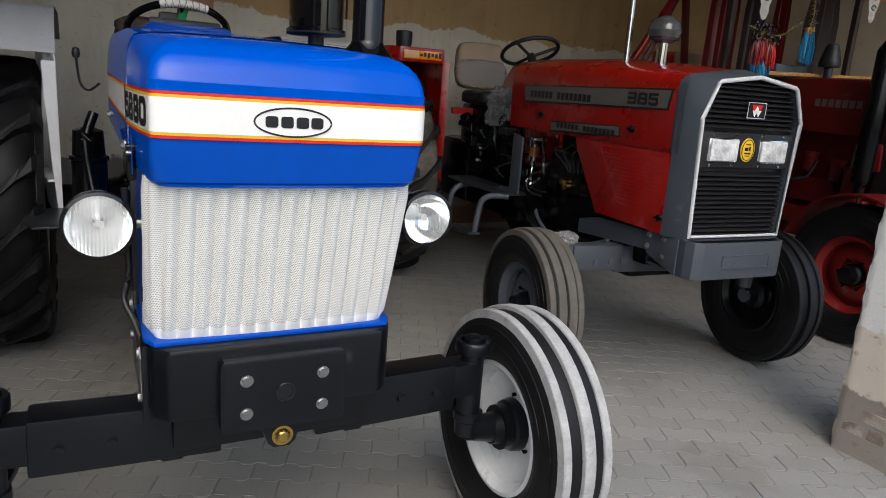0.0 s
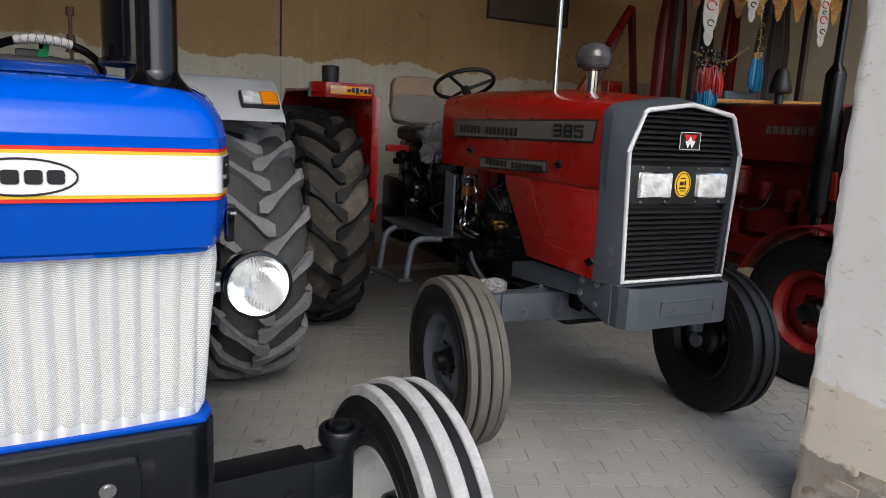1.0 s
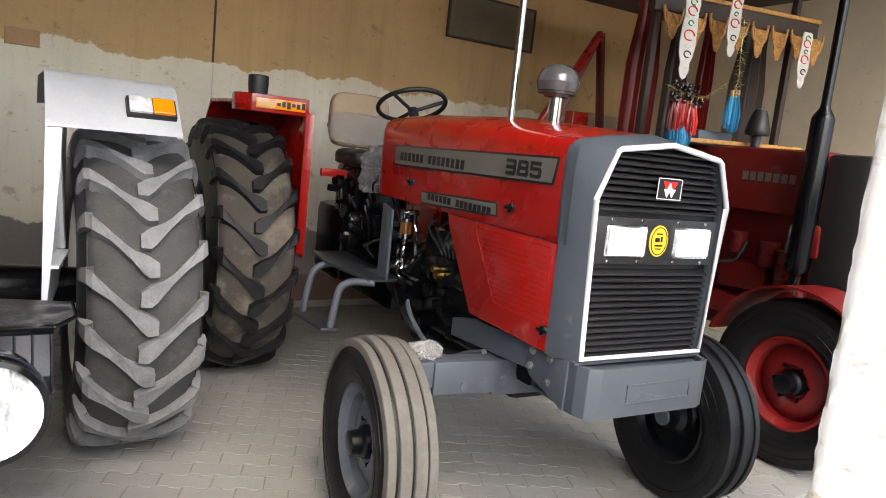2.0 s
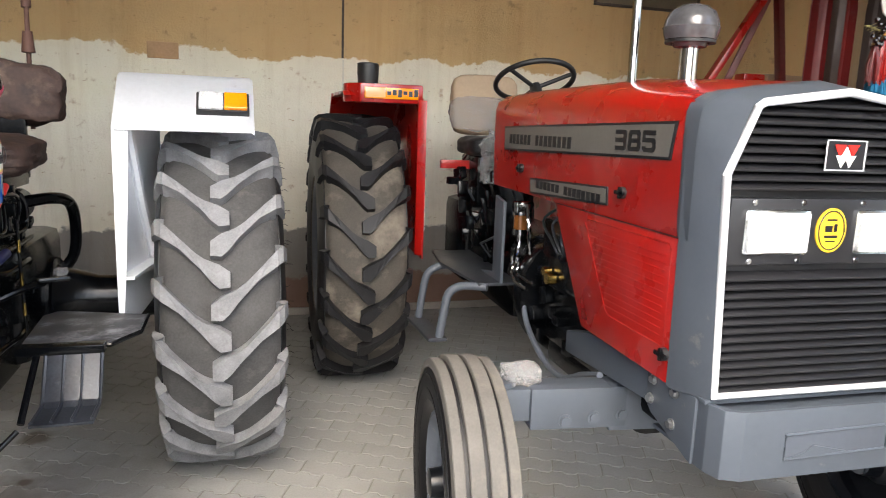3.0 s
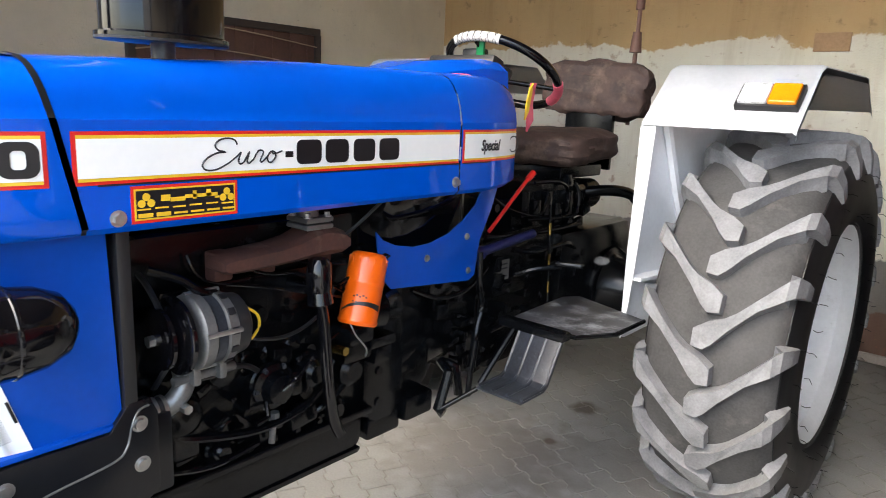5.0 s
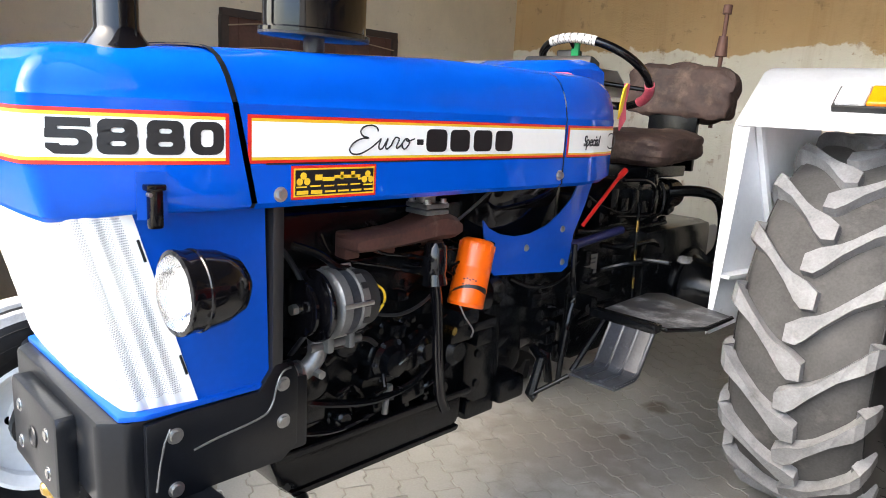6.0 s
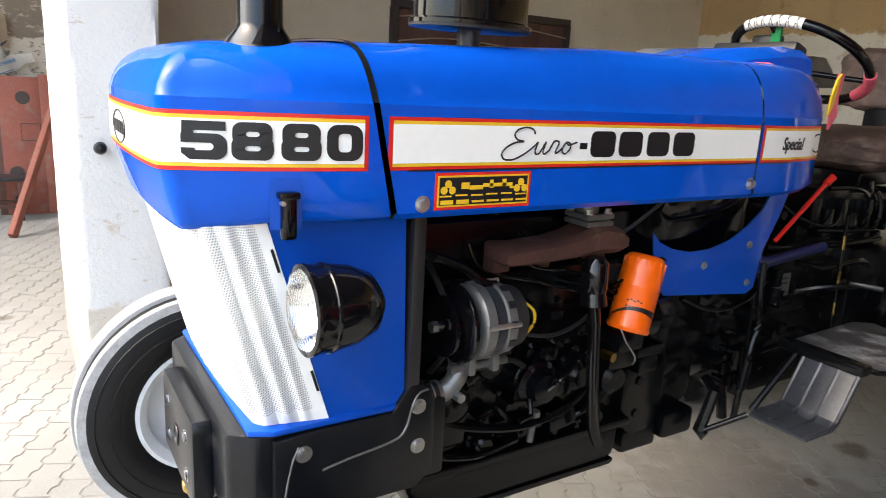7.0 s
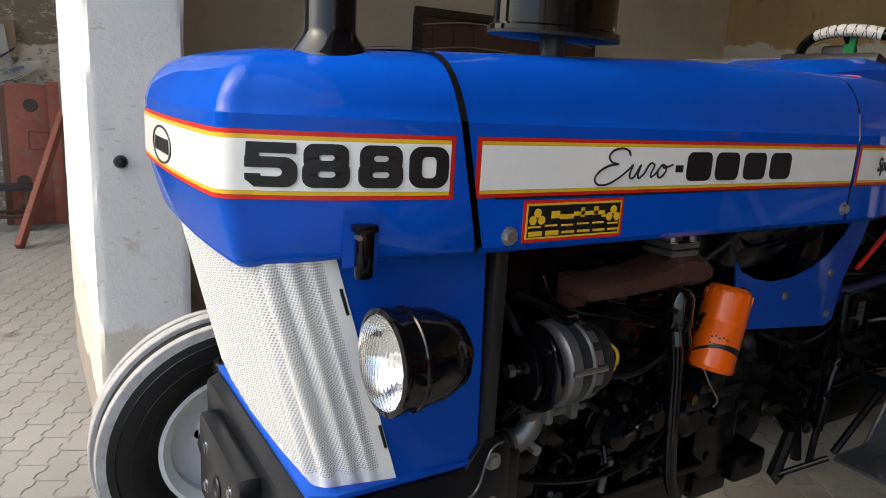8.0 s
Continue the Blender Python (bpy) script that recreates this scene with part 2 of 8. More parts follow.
DUST = (0.30, 0.27, 0.23)
M = {
    "blue": mat("blue_paint", (0.0002, 0.080, 0.53), 0.3, var=0.06, spec=0.0, coat=0.6, bump=0.02, fine=25, dust=(0.02, 0.09, 0.4), dust_amt=0.02),
    "blue_in": mat("blue_panel", (0.001, 0.07, 0.46), 0.36, spec=0.15, var=0.1, coat=0.3, bump=0.04),
    "white": mat("white_paint", (0.82, 0.835, 0.86), 0.35, var=0.06, coat=0.3, bump=0.05, dust=DUST, dust_amt=0.08),
    "band": mat("white_decal", (0.90, 0.90, 0.87), 0.3, var=0.03, coat=0.3, bump=0.0),
    "red_line": mat("red_decal", (0.65, 0.02, 0.015), 0.35, var=0.05, bump=0),
    "yellow": mat("yellow_decal", (0.8, 0.5, 0.03), 0.35, var=0.05, bump=0),
    "black_decal": mat("black_decal", (0.008, 0.008, 0.01), 0.4, var=0.1, bump=0),
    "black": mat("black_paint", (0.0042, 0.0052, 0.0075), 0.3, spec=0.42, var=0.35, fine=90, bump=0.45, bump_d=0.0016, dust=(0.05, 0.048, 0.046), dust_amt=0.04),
    "gloss_black": mat("gloss_black", (0.003, 0.003, 0.004), 0.1, var=0.1, bump=0.0, coat=0.15, spec=0.4),
    "engine": mat("greasy_black_iron", (0.0024, 0.0029, 0.0038), 0.2, spec=0.28, var=0.5, scale=14, fine=120, bump=0.5, bump_d=0.003, dust=(0.018, 0.020, 0.024), dust_amt=0.06),
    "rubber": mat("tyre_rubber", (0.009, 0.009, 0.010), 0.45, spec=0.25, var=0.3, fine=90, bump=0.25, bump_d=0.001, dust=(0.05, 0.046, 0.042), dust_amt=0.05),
    "rubber_dusty": mat("dusty_tyre_rubber", (0.052, 0.051, 0.050), 0.75, var=0.4, scale=8, fine=120, bump=0.3, bump_d=0.001, dust=(0.125, 0.118, 0.108), dust_amt=0.26),
    "lug_worn": mat("worn_lug_face", (0.185, 0.187, 0.193), 0.8, var=0.3, scale=14, fine=140, bump=0.3, bump_d=0.001, dust=(0.09, 0.085, 0.08), dust_amt=0.2),
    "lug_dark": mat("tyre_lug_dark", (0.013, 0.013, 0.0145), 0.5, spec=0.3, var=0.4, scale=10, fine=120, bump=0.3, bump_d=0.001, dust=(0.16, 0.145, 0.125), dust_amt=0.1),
    "rib_chalk": mat("scuffed_rib_face", (0.40, 0.40, 0.40), 0.85, var=0.25, scale=18, fine=150, bump=0.4, bump_d=0.001, dust=(0.17, 0.17, 0.17), dust_amt=0.24, dust_scale=16),
    "rib_tan": mat("dusty_rib_face", (0.10, 0.093, 0.083), 0.85, var=0.2, scale=14, fine=150, bump=0.3, bump_d=0.001, dust=(0.16, 0.14, 0.115), dust_amt=0.3),
    "rim_white": mat("white_rim_paint", (0.78, 0.80, 0.81), 0.4, var=0.08, coat=0.2, dust=DUST, dust_amt=0.1),
    "rim_grey": mat("grey_rim_paint", (0.085, 0.098, 0.12), 0.45, var=0.12, dust=DUST, dust_amt=0.15),
    "rim_red": mat("red_rim_paint", (0.24, 0.012, 0.012), 0.45, var=0.15, dust=DUST, dust_amt=0.1),
    "chrome": mat("chrome", (0.48, 0.48, 0.48), 0.12, metal=1, var=0.05, bump=0),
    "mirror": mat("lamp_reflector", (0.95, 0.95, 0.94), 0.14, metal=1.0, var=0.03, scale=40, bump=0.15),
    "steel": mat("galvanised_steel", (0.5, 0.5, 0.49), 0.4, metal=1, var=0.2, fine=90, bump=0.1),
    "alu": mat("cast_aluminium", (0.20, 0.20, 0.198), 0.42, metal=0.7, var=0.2, fine=140, bump=0.2, dust=(0.1, 0.09, 0.08), dust_amt=0.15),
    "brass": mat("brass", (0.62, 0.42, 0.12), 0.25, metal=1, var=0.15, bump=0.05),
    "rust": mat("rusty_manifold", (0.075, 0.028, 0.02), 0.8, var=0.35, scale=16, fine=110, bump=0.5, dust=(0.2, 0.14, 0.11), dust_amt=0.2),
    "orange": mat("orange_paint", (0.80, 0.115, 0.003), 0.33, var=0.05, coat=0.3, bump=0.02),
    "amber": mat("amber_lens", (0.85, 0.26, 0.005), 0.15, var=0.15, fine=200, bump=0.3, coat=0.8),
    "clear": mat("clear_lens", (0.64, 0.65, 0.66), 0.08, var=0.5, scale=26, fine=200, bump=0.3, coat=0.8),
    "bright_red": mat("red_paint", (0.33, 0.006, 0.004), 0.28, var=0.08, coat=0.5, bump=0.03, dust=(0.30, 0.03, 0.02), dust_amt=0.04),
    "old_red": mat("old_red_paint", (0.12, 0.004, 0.0035), 0.42, var=0.2, bump=0.1, dust=(0.16, 0.08, 0.07), dust_amt=0.15),
    "grey": mat("grey_paint", (0.062, 0.073, 0.09), 0.42, var=0.08, bump=0.05, dust=DUST, dust_amt=0.06),
    "silver": mat("silver_trim", (0.62, 0.63, 0.65), 0.3, var=0.05, bump=0.02),
    "dark_grille": mat("black_grille_plastic", (0.012, 0.012, 0.014), 0.4, var=0.15, bump=0.05),
    "badge": mat("grey_badge", (0.16, 0.15, 0.135), 0.35, metal=0.3, var=0.1, bump=0.02),
    "seat": mat("worn_brown_seat", (0.05, 0.028, 0.022), 0.7, var=0.5, scale=12, fine=60, bump=0.7, bump_d=0.004, dust=(0.17, 0.12, 0.09), dust_amt=0.35),
    "card": mat("cardboard", (0.36, 0.26, 0.17), 0.7, var=0.12, bump=0.1),
    "film": mat("crumpled_film", (0.7, 0.7, 0.7), 0.12, var=0.1, scale=20, bump=0.8, bump_d=0.01),
    "green": mat("green_ribbon", (0.01, 0.22, 0.07), 0.5, var=0.15),
    "pink": mat("pink_ribbon", (0.75, 0.12, 0.18), 0.45, var=0.2),
    "brown_metal": mat("rusty_brown_metal", (0.11, 0.05, 0.035), 0.7, var=0.25, bump=0.3, dust=(0.2, 0.12, 0.09), dust_amt=0.15),
    "oxide": mat("red_oxide_steel", (0.25, 0.075, 0.05), 0.7, var=0.2, scale=4, bump=0.2, dust=(0.22, 0.17, 0.14), dust_amt=0.35),
    "paver": mat("concrete_paver", (0.262, 0.260, 0.250), 0.85, var=0.16, scale=1.3, fine=110, laid=True, bump=0.35, bump_d=0.002, per=0.12, dust=(0.255, 0.245, 0.222), dust_amt=0.3, dust_scale=2.6),
    "joint": mat("sandy_joint", (0.20, 0.19, 0.172), 0.95, var=0.2, fine=150, bump=0.5, dust=(0.45, 0.43, 0.4), dust_amt=0.2),
    "brick": mat("whitewashed_brick", (0.30, 0.235, 0.19), 0.9, var=0.3, fine=90, bump=0.7, bump_d=0.005, per=0.30, dust=(0.48, 0.45, 0.40), dust_amt=0.62, dust_scale=6),
    "mortar": mat("grey_mortar", (0.36, 0.33, 0.3), 0.95, var=0.2, fine=90, bump=0.6, bump_d=0.004),
    "plastic_black": mat("black_plastic", (0.015, 0.015, 0.016), 0.45, var=0.1, bump=0.05),
    "concrete": mat("bare_concrete", (0.5, 0.48, 0.44), 0.9, var=0.15, bump=0.4),
    "brown_roof": mat("dark_brown_slab", (0.13, 0.10, 0.075), 0.9, var=0.25, scale=2.5, bump=0.4),
    "limewash": mat("limewashed_concrete", (0.6, 0.58, 0.54), 0.9, var=0.1, bump=0.3),
    "paper": mat("printed_paper", (0.60, 0.57, 0.52), 0.7, var=0.2, scale=5, dust=(0.2, 0.17, 0.15), dust_amt=0.2),
    "tin": mat("scuffed_bare_metal", (0.03, 0.034, 0.042), 0.36, metal=0.25, var=0.4, scale=15, fine=120, bump=0.3, dust=(0.16, 0.165, 0.175), dust_amt=0.14, dust_scale=22),
    "tread_plate": mat("scuffed_tread_plate", (0.045, 0.045, 0.05), 0.45, metal=0.3, var=0.3, scale=12, fine=140, bump=0.4, dust=(0.30, 0.31, 0.32), dust_amt=0.5, dust_scale=14),
    "navy": mat("dark_blue_enamel", (0.004, 0.008, 0.06), 0.35, var=0.2),
    "teal": mat("teal_wool", (0.01, 0.16, 0.30), 0.8, var=0.3),
    "sky": mat("pale_blue_wool", (0.05, 0.30, 0.55), 0.8, var=0.3),
    "gold": mat("gold_painted_trim", (0.46, 0.23, 0.06), 0.5, var=0.35, scale=30, dust=(0.45, 0.06, 0.03), dust_amt=0.25, dust_scale=25),
    "tinsel": mat("tinsel", (0.35, 0.30, 0.12), 0.3, metal=0.6, var=0.5, scale=60),
    "print_blue": mat("faded_blue_print", (0.10, 0.15, 0.24), 0.7, var=0.4, scale=40, dust=(0.42, 0.40, 0.36), dust_amt=0.45, dust_scale=40),
    "slate": mat("slate_paint", (0.09, 0.11, 0.14), 0.6, var=0.1),
    "notice": mat("faded_notice", (0.14, 0.11, 0.075), 0.6, var=0.2, scale=5),
    "patch": mat("bare_brick_patch", (0.42, 0.26, 0.145), 0.9, var=0.2, bump=0.4),
    "bowl": mat("cloudy_bowl", (0.10, 0.10, 0.105), 0.2, metal=0.3, var=0.25, scale=20),
    "amber_pale": mat("pale_amber_lens", (0.75, 0.42, 0.18), 0.2, var=0.15, fine=200, coat=0.6),
    "amber_dark": mat("brown_fuel_glass", (0.16, 0.06, 0.015), 0.1, var=0.2, coat=0.8),
    # grey steel of step and bumper slot, toned down for the shadow on it
    "shaded_steel": mat("shadowed_grey_steel", (0.062, 0.072, 0.09), 0.5, var=0.1),
    "rubber_dusty_b": mat("dusty_tread_rubber", (0.06, 0.052, 0.043), 0.8, var=0.4, scale=7, fine=120, bump=0.3, bump_d=0.001, dust=(0.21, 0.18, 0.145), dust_amt=0.42, dust_scale=4),
    "brown": mat("dark_brown_panel", (0.045, 0.03, 0.025), 0.6, var=0.2),
}

fp_ = M["film"].node_tree.nodes["Principled BSDF"]
fp_.inputs["Transmission Weight"].default_value = 0.8
fp_.inputs["IOR"].default_value = 1.2


def oil_spots(m, spots):
    """Darkens round, ragged oil stains: (x, y, radius, strength)."""
    N, L = m.node_tree.nodes, m.node_tree.links
    p = N["Principled BSDF"]
    geo = N.new("ShaderNodeNewGeometry")
    nz = N.new("ShaderNodeTexNoise")
    nz.inputs["Scale"].default_value, nz.inputs["Detail"].default_value = 9, 6
    L.new(geo.outputs["Position"], nz.inputs["Vector"])
    for x, y, r, k in spots:
        d = N.new("ShaderNodeVectorMath")
        d.operation = 'DISTANCE'
        L.new(geo.outputs["Position"], d.inputs[0])
        d.inputs[1].default_value = (x, y, 0)
        a = N.new("ShaderNodeMath")
        a.operation = 'MULTIPLY_ADD'
        L.new(nz.outputs["Fac"], a.inputs[0])
        a.inputs[1].default_value = -r * 1.6
        L.new(d.outputs["Value"], a.inputs[2])
        f = N.new("ShaderNodeMapRange")
        f.interpolation_type = 'SMOOTHSTEP'
        f.inputs[1].default_value, f.inputs[2].default_value = 0.25 * r - 0.8 * r + 0.15 * r, 0.3 * r
        f.inputs[3].default_value, f.inputs[4].default_value = k, 0.0
        L.new(a.outputs[0], f.inputs[0])
        mx = N.new("ShaderNodeMix")
        mx.data_type = 'RGBA'
        L.new(f.outputs[0], mx.inputs[0])
        L.new(p.inputs["Base Color"].links[0].from_socket, mx.inputs[6])
        mx.inputs[7].default_value = (0.085, 0.06, 0.042, 1)
        L.new(mx.outputs[2], p.inputs["Base Color"])


oil_spots(M["paver"], [(0.0, 2.97, 0.10, 0.8), (0.06, 2.52, 0.035, 0.9), (0.45, 1.55, 0.09, 0.35), (0.55, 1.2, 0.05, 0.5), (0.30, 2.4, 0.45, 0.25), (-0.1, 2.2, 0.5, 0.35), (0.75, 1.75, 0.03, 0.7), (-3.6, -0.75, 0.22, 0.45), (-3.3, -0.3, 0.06, 0.6), (1.35, 0.9, 0.05, 0.5), (1.9, 0.3, 0.25, 0.2)])
WHITE, OCHRE, LOW, BROWN = (0.90, 0.71, 0.585), (0.54, 0.365, 0.18), (0.24, 0.225, 0.205), (0.20, 0.125, 0.095)
M["wall"] = wall_mat("old_plaster_wall", [(0.32, BROWN, (0.24, 0.12, 0.08)), (0.72, LOW, (0.24, 0.23, 0.21)), (2.02, WHITE, (0.54, 0.43, 0.32)), (9, OCHRE, (0.37, 0.25, 0.13))], 0.42, 0.034, 0.005, 0.36)
M["pillar"] = wall_mat("whitewashed_pillar", [(0.28, (0.34, 0.30, 0.26), (0.28, 0.22, 0.18)), (0.62, (0.74, 0.67, 0.57), (0.42, 0.33, 0.25)), (9, (0.92, 0.885, 0.83), (0.72, 0.65, 0.56))], 0.18, 0.034, 0.003)
M["side_wall"] = wall_mat("tan_plaster_wall", [(9, (0.66, 0.56, 0.41), (0.52, 0.43, 0.31))], 0.25, 0.02)
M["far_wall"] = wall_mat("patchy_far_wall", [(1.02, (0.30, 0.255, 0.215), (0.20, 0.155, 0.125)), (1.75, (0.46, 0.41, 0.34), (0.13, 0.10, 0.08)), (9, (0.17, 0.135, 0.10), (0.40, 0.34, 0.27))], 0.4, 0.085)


def perforated(name, color):
    """White pressed mesh: rows of small round holes."""
    m = mat(name, color, 0.4, var=0.05, bump=0.05)
    N, L = m.node_tree.nodes, m.node_tree.links
    p = N["Principled BSDF"]
    uv = N.new("ShaderNodeUVMap")
    vor = N.new("ShaderNodeTexVoronoi")
    vor.inputs["Randomness"].default_value = 0.0
    vor.inputs["Scale"].default_value = 1.0
    L.new(uv.outputs[0], vor.inputs["Vector"])
    r = N.new("ShaderNodeMapRange")
    r.inputs[1].default_value, r.inputs[2].default_value = 0.25, 0.34
    L.new(vor.outputs["Distance"], r.inputs[0])
    old = p.inputs["Base Color"].links[0].from_socket
    mx = N.new("ShaderNodeMix")
    mx.data_type = 'RGBA'
    L.new(r.outputs[0], mx.inputs[0])
    mx.inputs[6].default_value = (0.33, 0.33, 0.33, 1)
    L.new(old, mx.inputs[7])
    L.new(mx.outputs[2], p.inputs["Base Color"])
    return m


lens = bpy.data.materials.new("lamp_glass")
lens.use_nodes = True
lp_ = lens.node_tree.nodes["Principled BSDF"]
lp_.inputs["Transmission Weight"].default_value = 1.0
lp_.inputs["Roughness"].default_value = 0.08
lp_.inputs["IOR"].default_value = 1.2
lp_.inputs["Base Color"].default_value = (0.95, 0.96, 0.96, 1)
lt_ = lens.node_tree
wv_ = lt_.nodes.new("ShaderNodeTexWave")
wv_.inputs["Scale"].default_value = 40
wv_.inputs["Distortion"].default_value = 2.0
tc_ = lt_.nodes.new("ShaderNodeTexCoord")
lt_.links.new(tc_.outputs["Object"], wv_.inputs["Vector"])
bp_ = lt_.nodes.new("ShaderNodeBump")
bp_.inputs["Strength"].default_value, bp_.inputs["Distance"].default_value = 0.35, 0.002
lt_.links.new(wv_.outputs["Fac"], bp_.inputs["Height"])
lt_.links.new(bp_.outputs[0], lp_.inputs["Normal"])
M["lens"] = lens
M["mesh"] = perforated("white_perforated_mesh", (0.92, 0.92, 0.90))


# ---- builders ----
def finish(ob, smooth):
    for p in ob.data.polygons:
        p.use_smooth = smooth
    if smooth:
        ob.data.set_sharp_from_angle(angle=radians(38))


def part(name, bm, material, parent=None, label="", smooth=True):
    bmesh.ops.recalc_face_normals(bm, faces=bm.faces)
    me = bpy.data.meshes.new(name)
    bm.to_mesh(me)
    bm.free()
    me.materials.append(M[material] if isinstance(material, str) else material)
    ob = new(name, me)
    if parent:
        ob.parent = parent
    if label:
        ob["label"] = label
    finish(ob, smooth)
    return ob


def thing(name, x=0, y=0, z=0, rz=0, label="", category="", group="", kind=""):
    e = new(name)
    e.empty_display_size = 0.1
    e.matrix_world = pose(x, y, z, 0, 0, rz)
    return tagged(e, label, category, group, kind)


def box(bm, c, s, bevel=0.0, m=None, seg=2):
    """A bevelled box with middle c and sizes s."""
    r = bmesh.ops.create_cube(bm, size=1)
    vs = r["verts"]
    mm = Matrix.Translation(c) @ (m or Matrix()) @ Matrix.Diagonal((*s, 1))
    bmesh.ops.transform(bm, matrix=mm, verts=vs)
    if bevel:
        es = list({e for v in vs for e in v.link_edges})
        bmesh.ops.bevel(bm, geom=es, offset=bevel, segments=seg, profile=0.6, affect='EDGES')
    return bm


def rot(rx=0, ry=0, rz=0):
    return Euler((radians(rx), radians(ry), radians(rz))).to_matrix().to_4x4()


def rod(bm, a, b, r, r2=None, seg=16, caps=True):
    """A round bar or cone from a to b."""
    a, b = Vector(a), Vector(b)
    d = b - a
    res = bmesh.ops.create_cone(bm, cap_ends=caps, segments=seg, radius1=r, radius2=r if r2 is None else r2, depth=d.length)
    q = d.to_track_quat('Z', 'Y').to_matrix().to_4x4()
    bmesh.ops.transform(bm, matrix=Matrix.Translation((a + b) / 2) @ q, verts=res["verts"])
    return bm


def tube(bm, pts, r, seg=10, close=False):
    """A bent round bar through points."""
    pts = [Vector(p) for p in pts]
    n = len(pts)
    rings = []
    up = Vector((0.13, 0.21, 0.97))
    for i, p in enumerate(pts):
        d = (pts[(i + 1) % n] - pts[i - 1]) if (close or 0 < i < n - 1) else (pts[1] - pts[0] if i == 0 else pts[-1] - pts[-2])
        d.normalize()
        u = d.cross(up)
        if u.length < 0.05:
            u = d.cross(Vector((1, 0, 0)))
        u.normalize()
        v = u.cross(d)
        rr = r[i] if isinstance(r, (list, tuple)) else r
        rings.append([bm.verts.new(p + rr * (math.cos(k * math.tau / seg) * u + math.sin(k * math.tau / seg) * v)) for k in range(seg)])
    m = n if close else n - 1
    for i in range(m):
        A, B = rings[i], rings[(i + 1) % n]
        for k in range(seg):
            bm.faces.new((A[k], A[(k + 1) % seg], B[(k + 1) % seg], B[k]))
    if not close:
        bm.faces.new(rings[0][::-1])
        bm.faces.new(rings[-1])
    return bm


def smooth_path(pts, n=6):
    """Points along a soft curve through pts."""
    P = [Vector(p) for p in pts]
    out = []
    for i in range(len(P) - 1):
        p0, p1, p2, p3 = P[max(i - 1, 0)], P[i], P[i + 1], P[min(i + 2, len(P) - 1)]
        for k in range(n):
            t = k / n
            out.append(0.5 * ((2 * p1) + (p2 - p0) * t + (2 * p0 - 5 * p1 + 4 * p2 - p3) * t * t + (3 * p1 - p0 - 3 * p2 + p3) * t ** 3))
    out.append(P[-1])
    return out


def lathe(bm, profile, seg=48, axis='X', c=(0, 0, 0), close=False):
    """Turns a profile of (along the axis, radius) round an axis through c."""
    rings = []
    for a, r in profile:
        ring = []
        for k in range(seg):
            t = k * math.tau / seg
            u, v = r * math.cos(t), r * math.sin(t)
            p = {'X': (a, u, v), 'Y': (u, a, v), 'Z': (u, v, a)}[axis]
            ring.append(bm.verts.new((p[0] + c[0], p[1] + c[1], p[2] + c[2])))
        rings.append(ring)
    m = len(rings) if close else len(rings) - 1
    for i in range(m):
        A, B = rings[i], rings[(i + 1) % len(rings)]
        for k in range(seg):
            bm.faces.new((A[k], A[(k + 1) % seg], B[(k + 1) % seg], B[k]))
    return bm


def slab(bm, outline, lo, hi, axis='X', bevel=0.0):
    """A plate: an outline in the two other axes, drawn out along an axis from lo to hi."""
    def at(a, u, v):
        return {'X': (a, u, v), 'Y': (u, a, v), 'Z': (u, v, a)}[axis]
    A = [bm.verts.new(at(lo, u, v)) for u, v in outline]
    B = [bm.verts.new(at(hi, u, v)) for u, v in outline]
    n = len(A)
    fs = [bm.faces.new(A), bm.faces.new(B[::-1])]
    for i in range(n):
        fs.append(bm.faces.new((A[i], B[i], B[(i + 1) % n], A[(i + 1) % n])))
    if bevel:
        bmesh.ops.recalc_face_normals(bm, faces=fs)
        bmesh.ops.bevel(bm, geom=list({e for f in fs for e in f.edges}), offset=bevel, segments=2, profile=0.6, affect='EDGES')
    return bm


def loft(bm, rings, cap=True, closed=True):
    """A skin over rings of points, all of one count."""
    R = [[bm.verts.new(p) for p in ring] for ring in rings]
    for A, B in zip(R, R[1:]):
        n = len(A)
        for k in range(n if closed else n - 1):
            bm.faces.new((A[k], A[(k + 1) % n], B[(k + 1) % n], B[k]))
    if cap:
        bm.faces.new(R[0][::-1])
        bm.faces.new(R[-1])
    return bm


def words(name, text, size, material, parent, m, weight=0.0, squash=1.0, shear=0.0, depth=0.0008, align='CENTER'):
    """Lettering as a thin mesh; its own plane is x right, y up."""
    cu = bpy.data.curves.new(name, 'FONT')
    cu.body, cu.size, cu.align_x, cu.align_y = text, size, align, 'CENTER'
    cu.offset, cu.shear, cu.extrude, cu.resolution_u = weight, shear, depth, 4
    ob = new(name, cu)
    dg = bpy.context.evaluated_depsgraph_get()
    me = bpy.data.meshes.new_from_object(ob.evaluated_get(dg))
    bpy.data.objects.remove(ob)
    bpy.data.curves.remove(cu)
    me.transform(Matrix.Diagonal((squash, 1, 1, 1)))
    me.transform(m)
    me.materials.clear()
    me.materials.append(M[material])
    o = new(name, me)
    o.parent = parent
    return o


def bolts(places, r, h, axis, material, parent, name="bolt", seg=6):
    for p in places:
        bm = bmesh.new()
        d = Vector(axis) * h
        rod(bm, p, Vector(p) + d, r, seg=seg)
        rod(bm, p, Vector(p) + d * 0.25, r * 1.45, seg=14)
        part(name, bm, material, parent, smooth=False)


# ---- the setting ----
def structure(name, bm, material, label, category, smooth=False):
    return tagged(part(name, bm, material, None, label, smooth), label, category, "", "structure")


bm = bmesh.new()
box(bm, (0, -20, -0.0132), (160, 160, 0.02))
ground = structure("ground", bm, "joint", "sandy grey bedding below the paving", "ground")

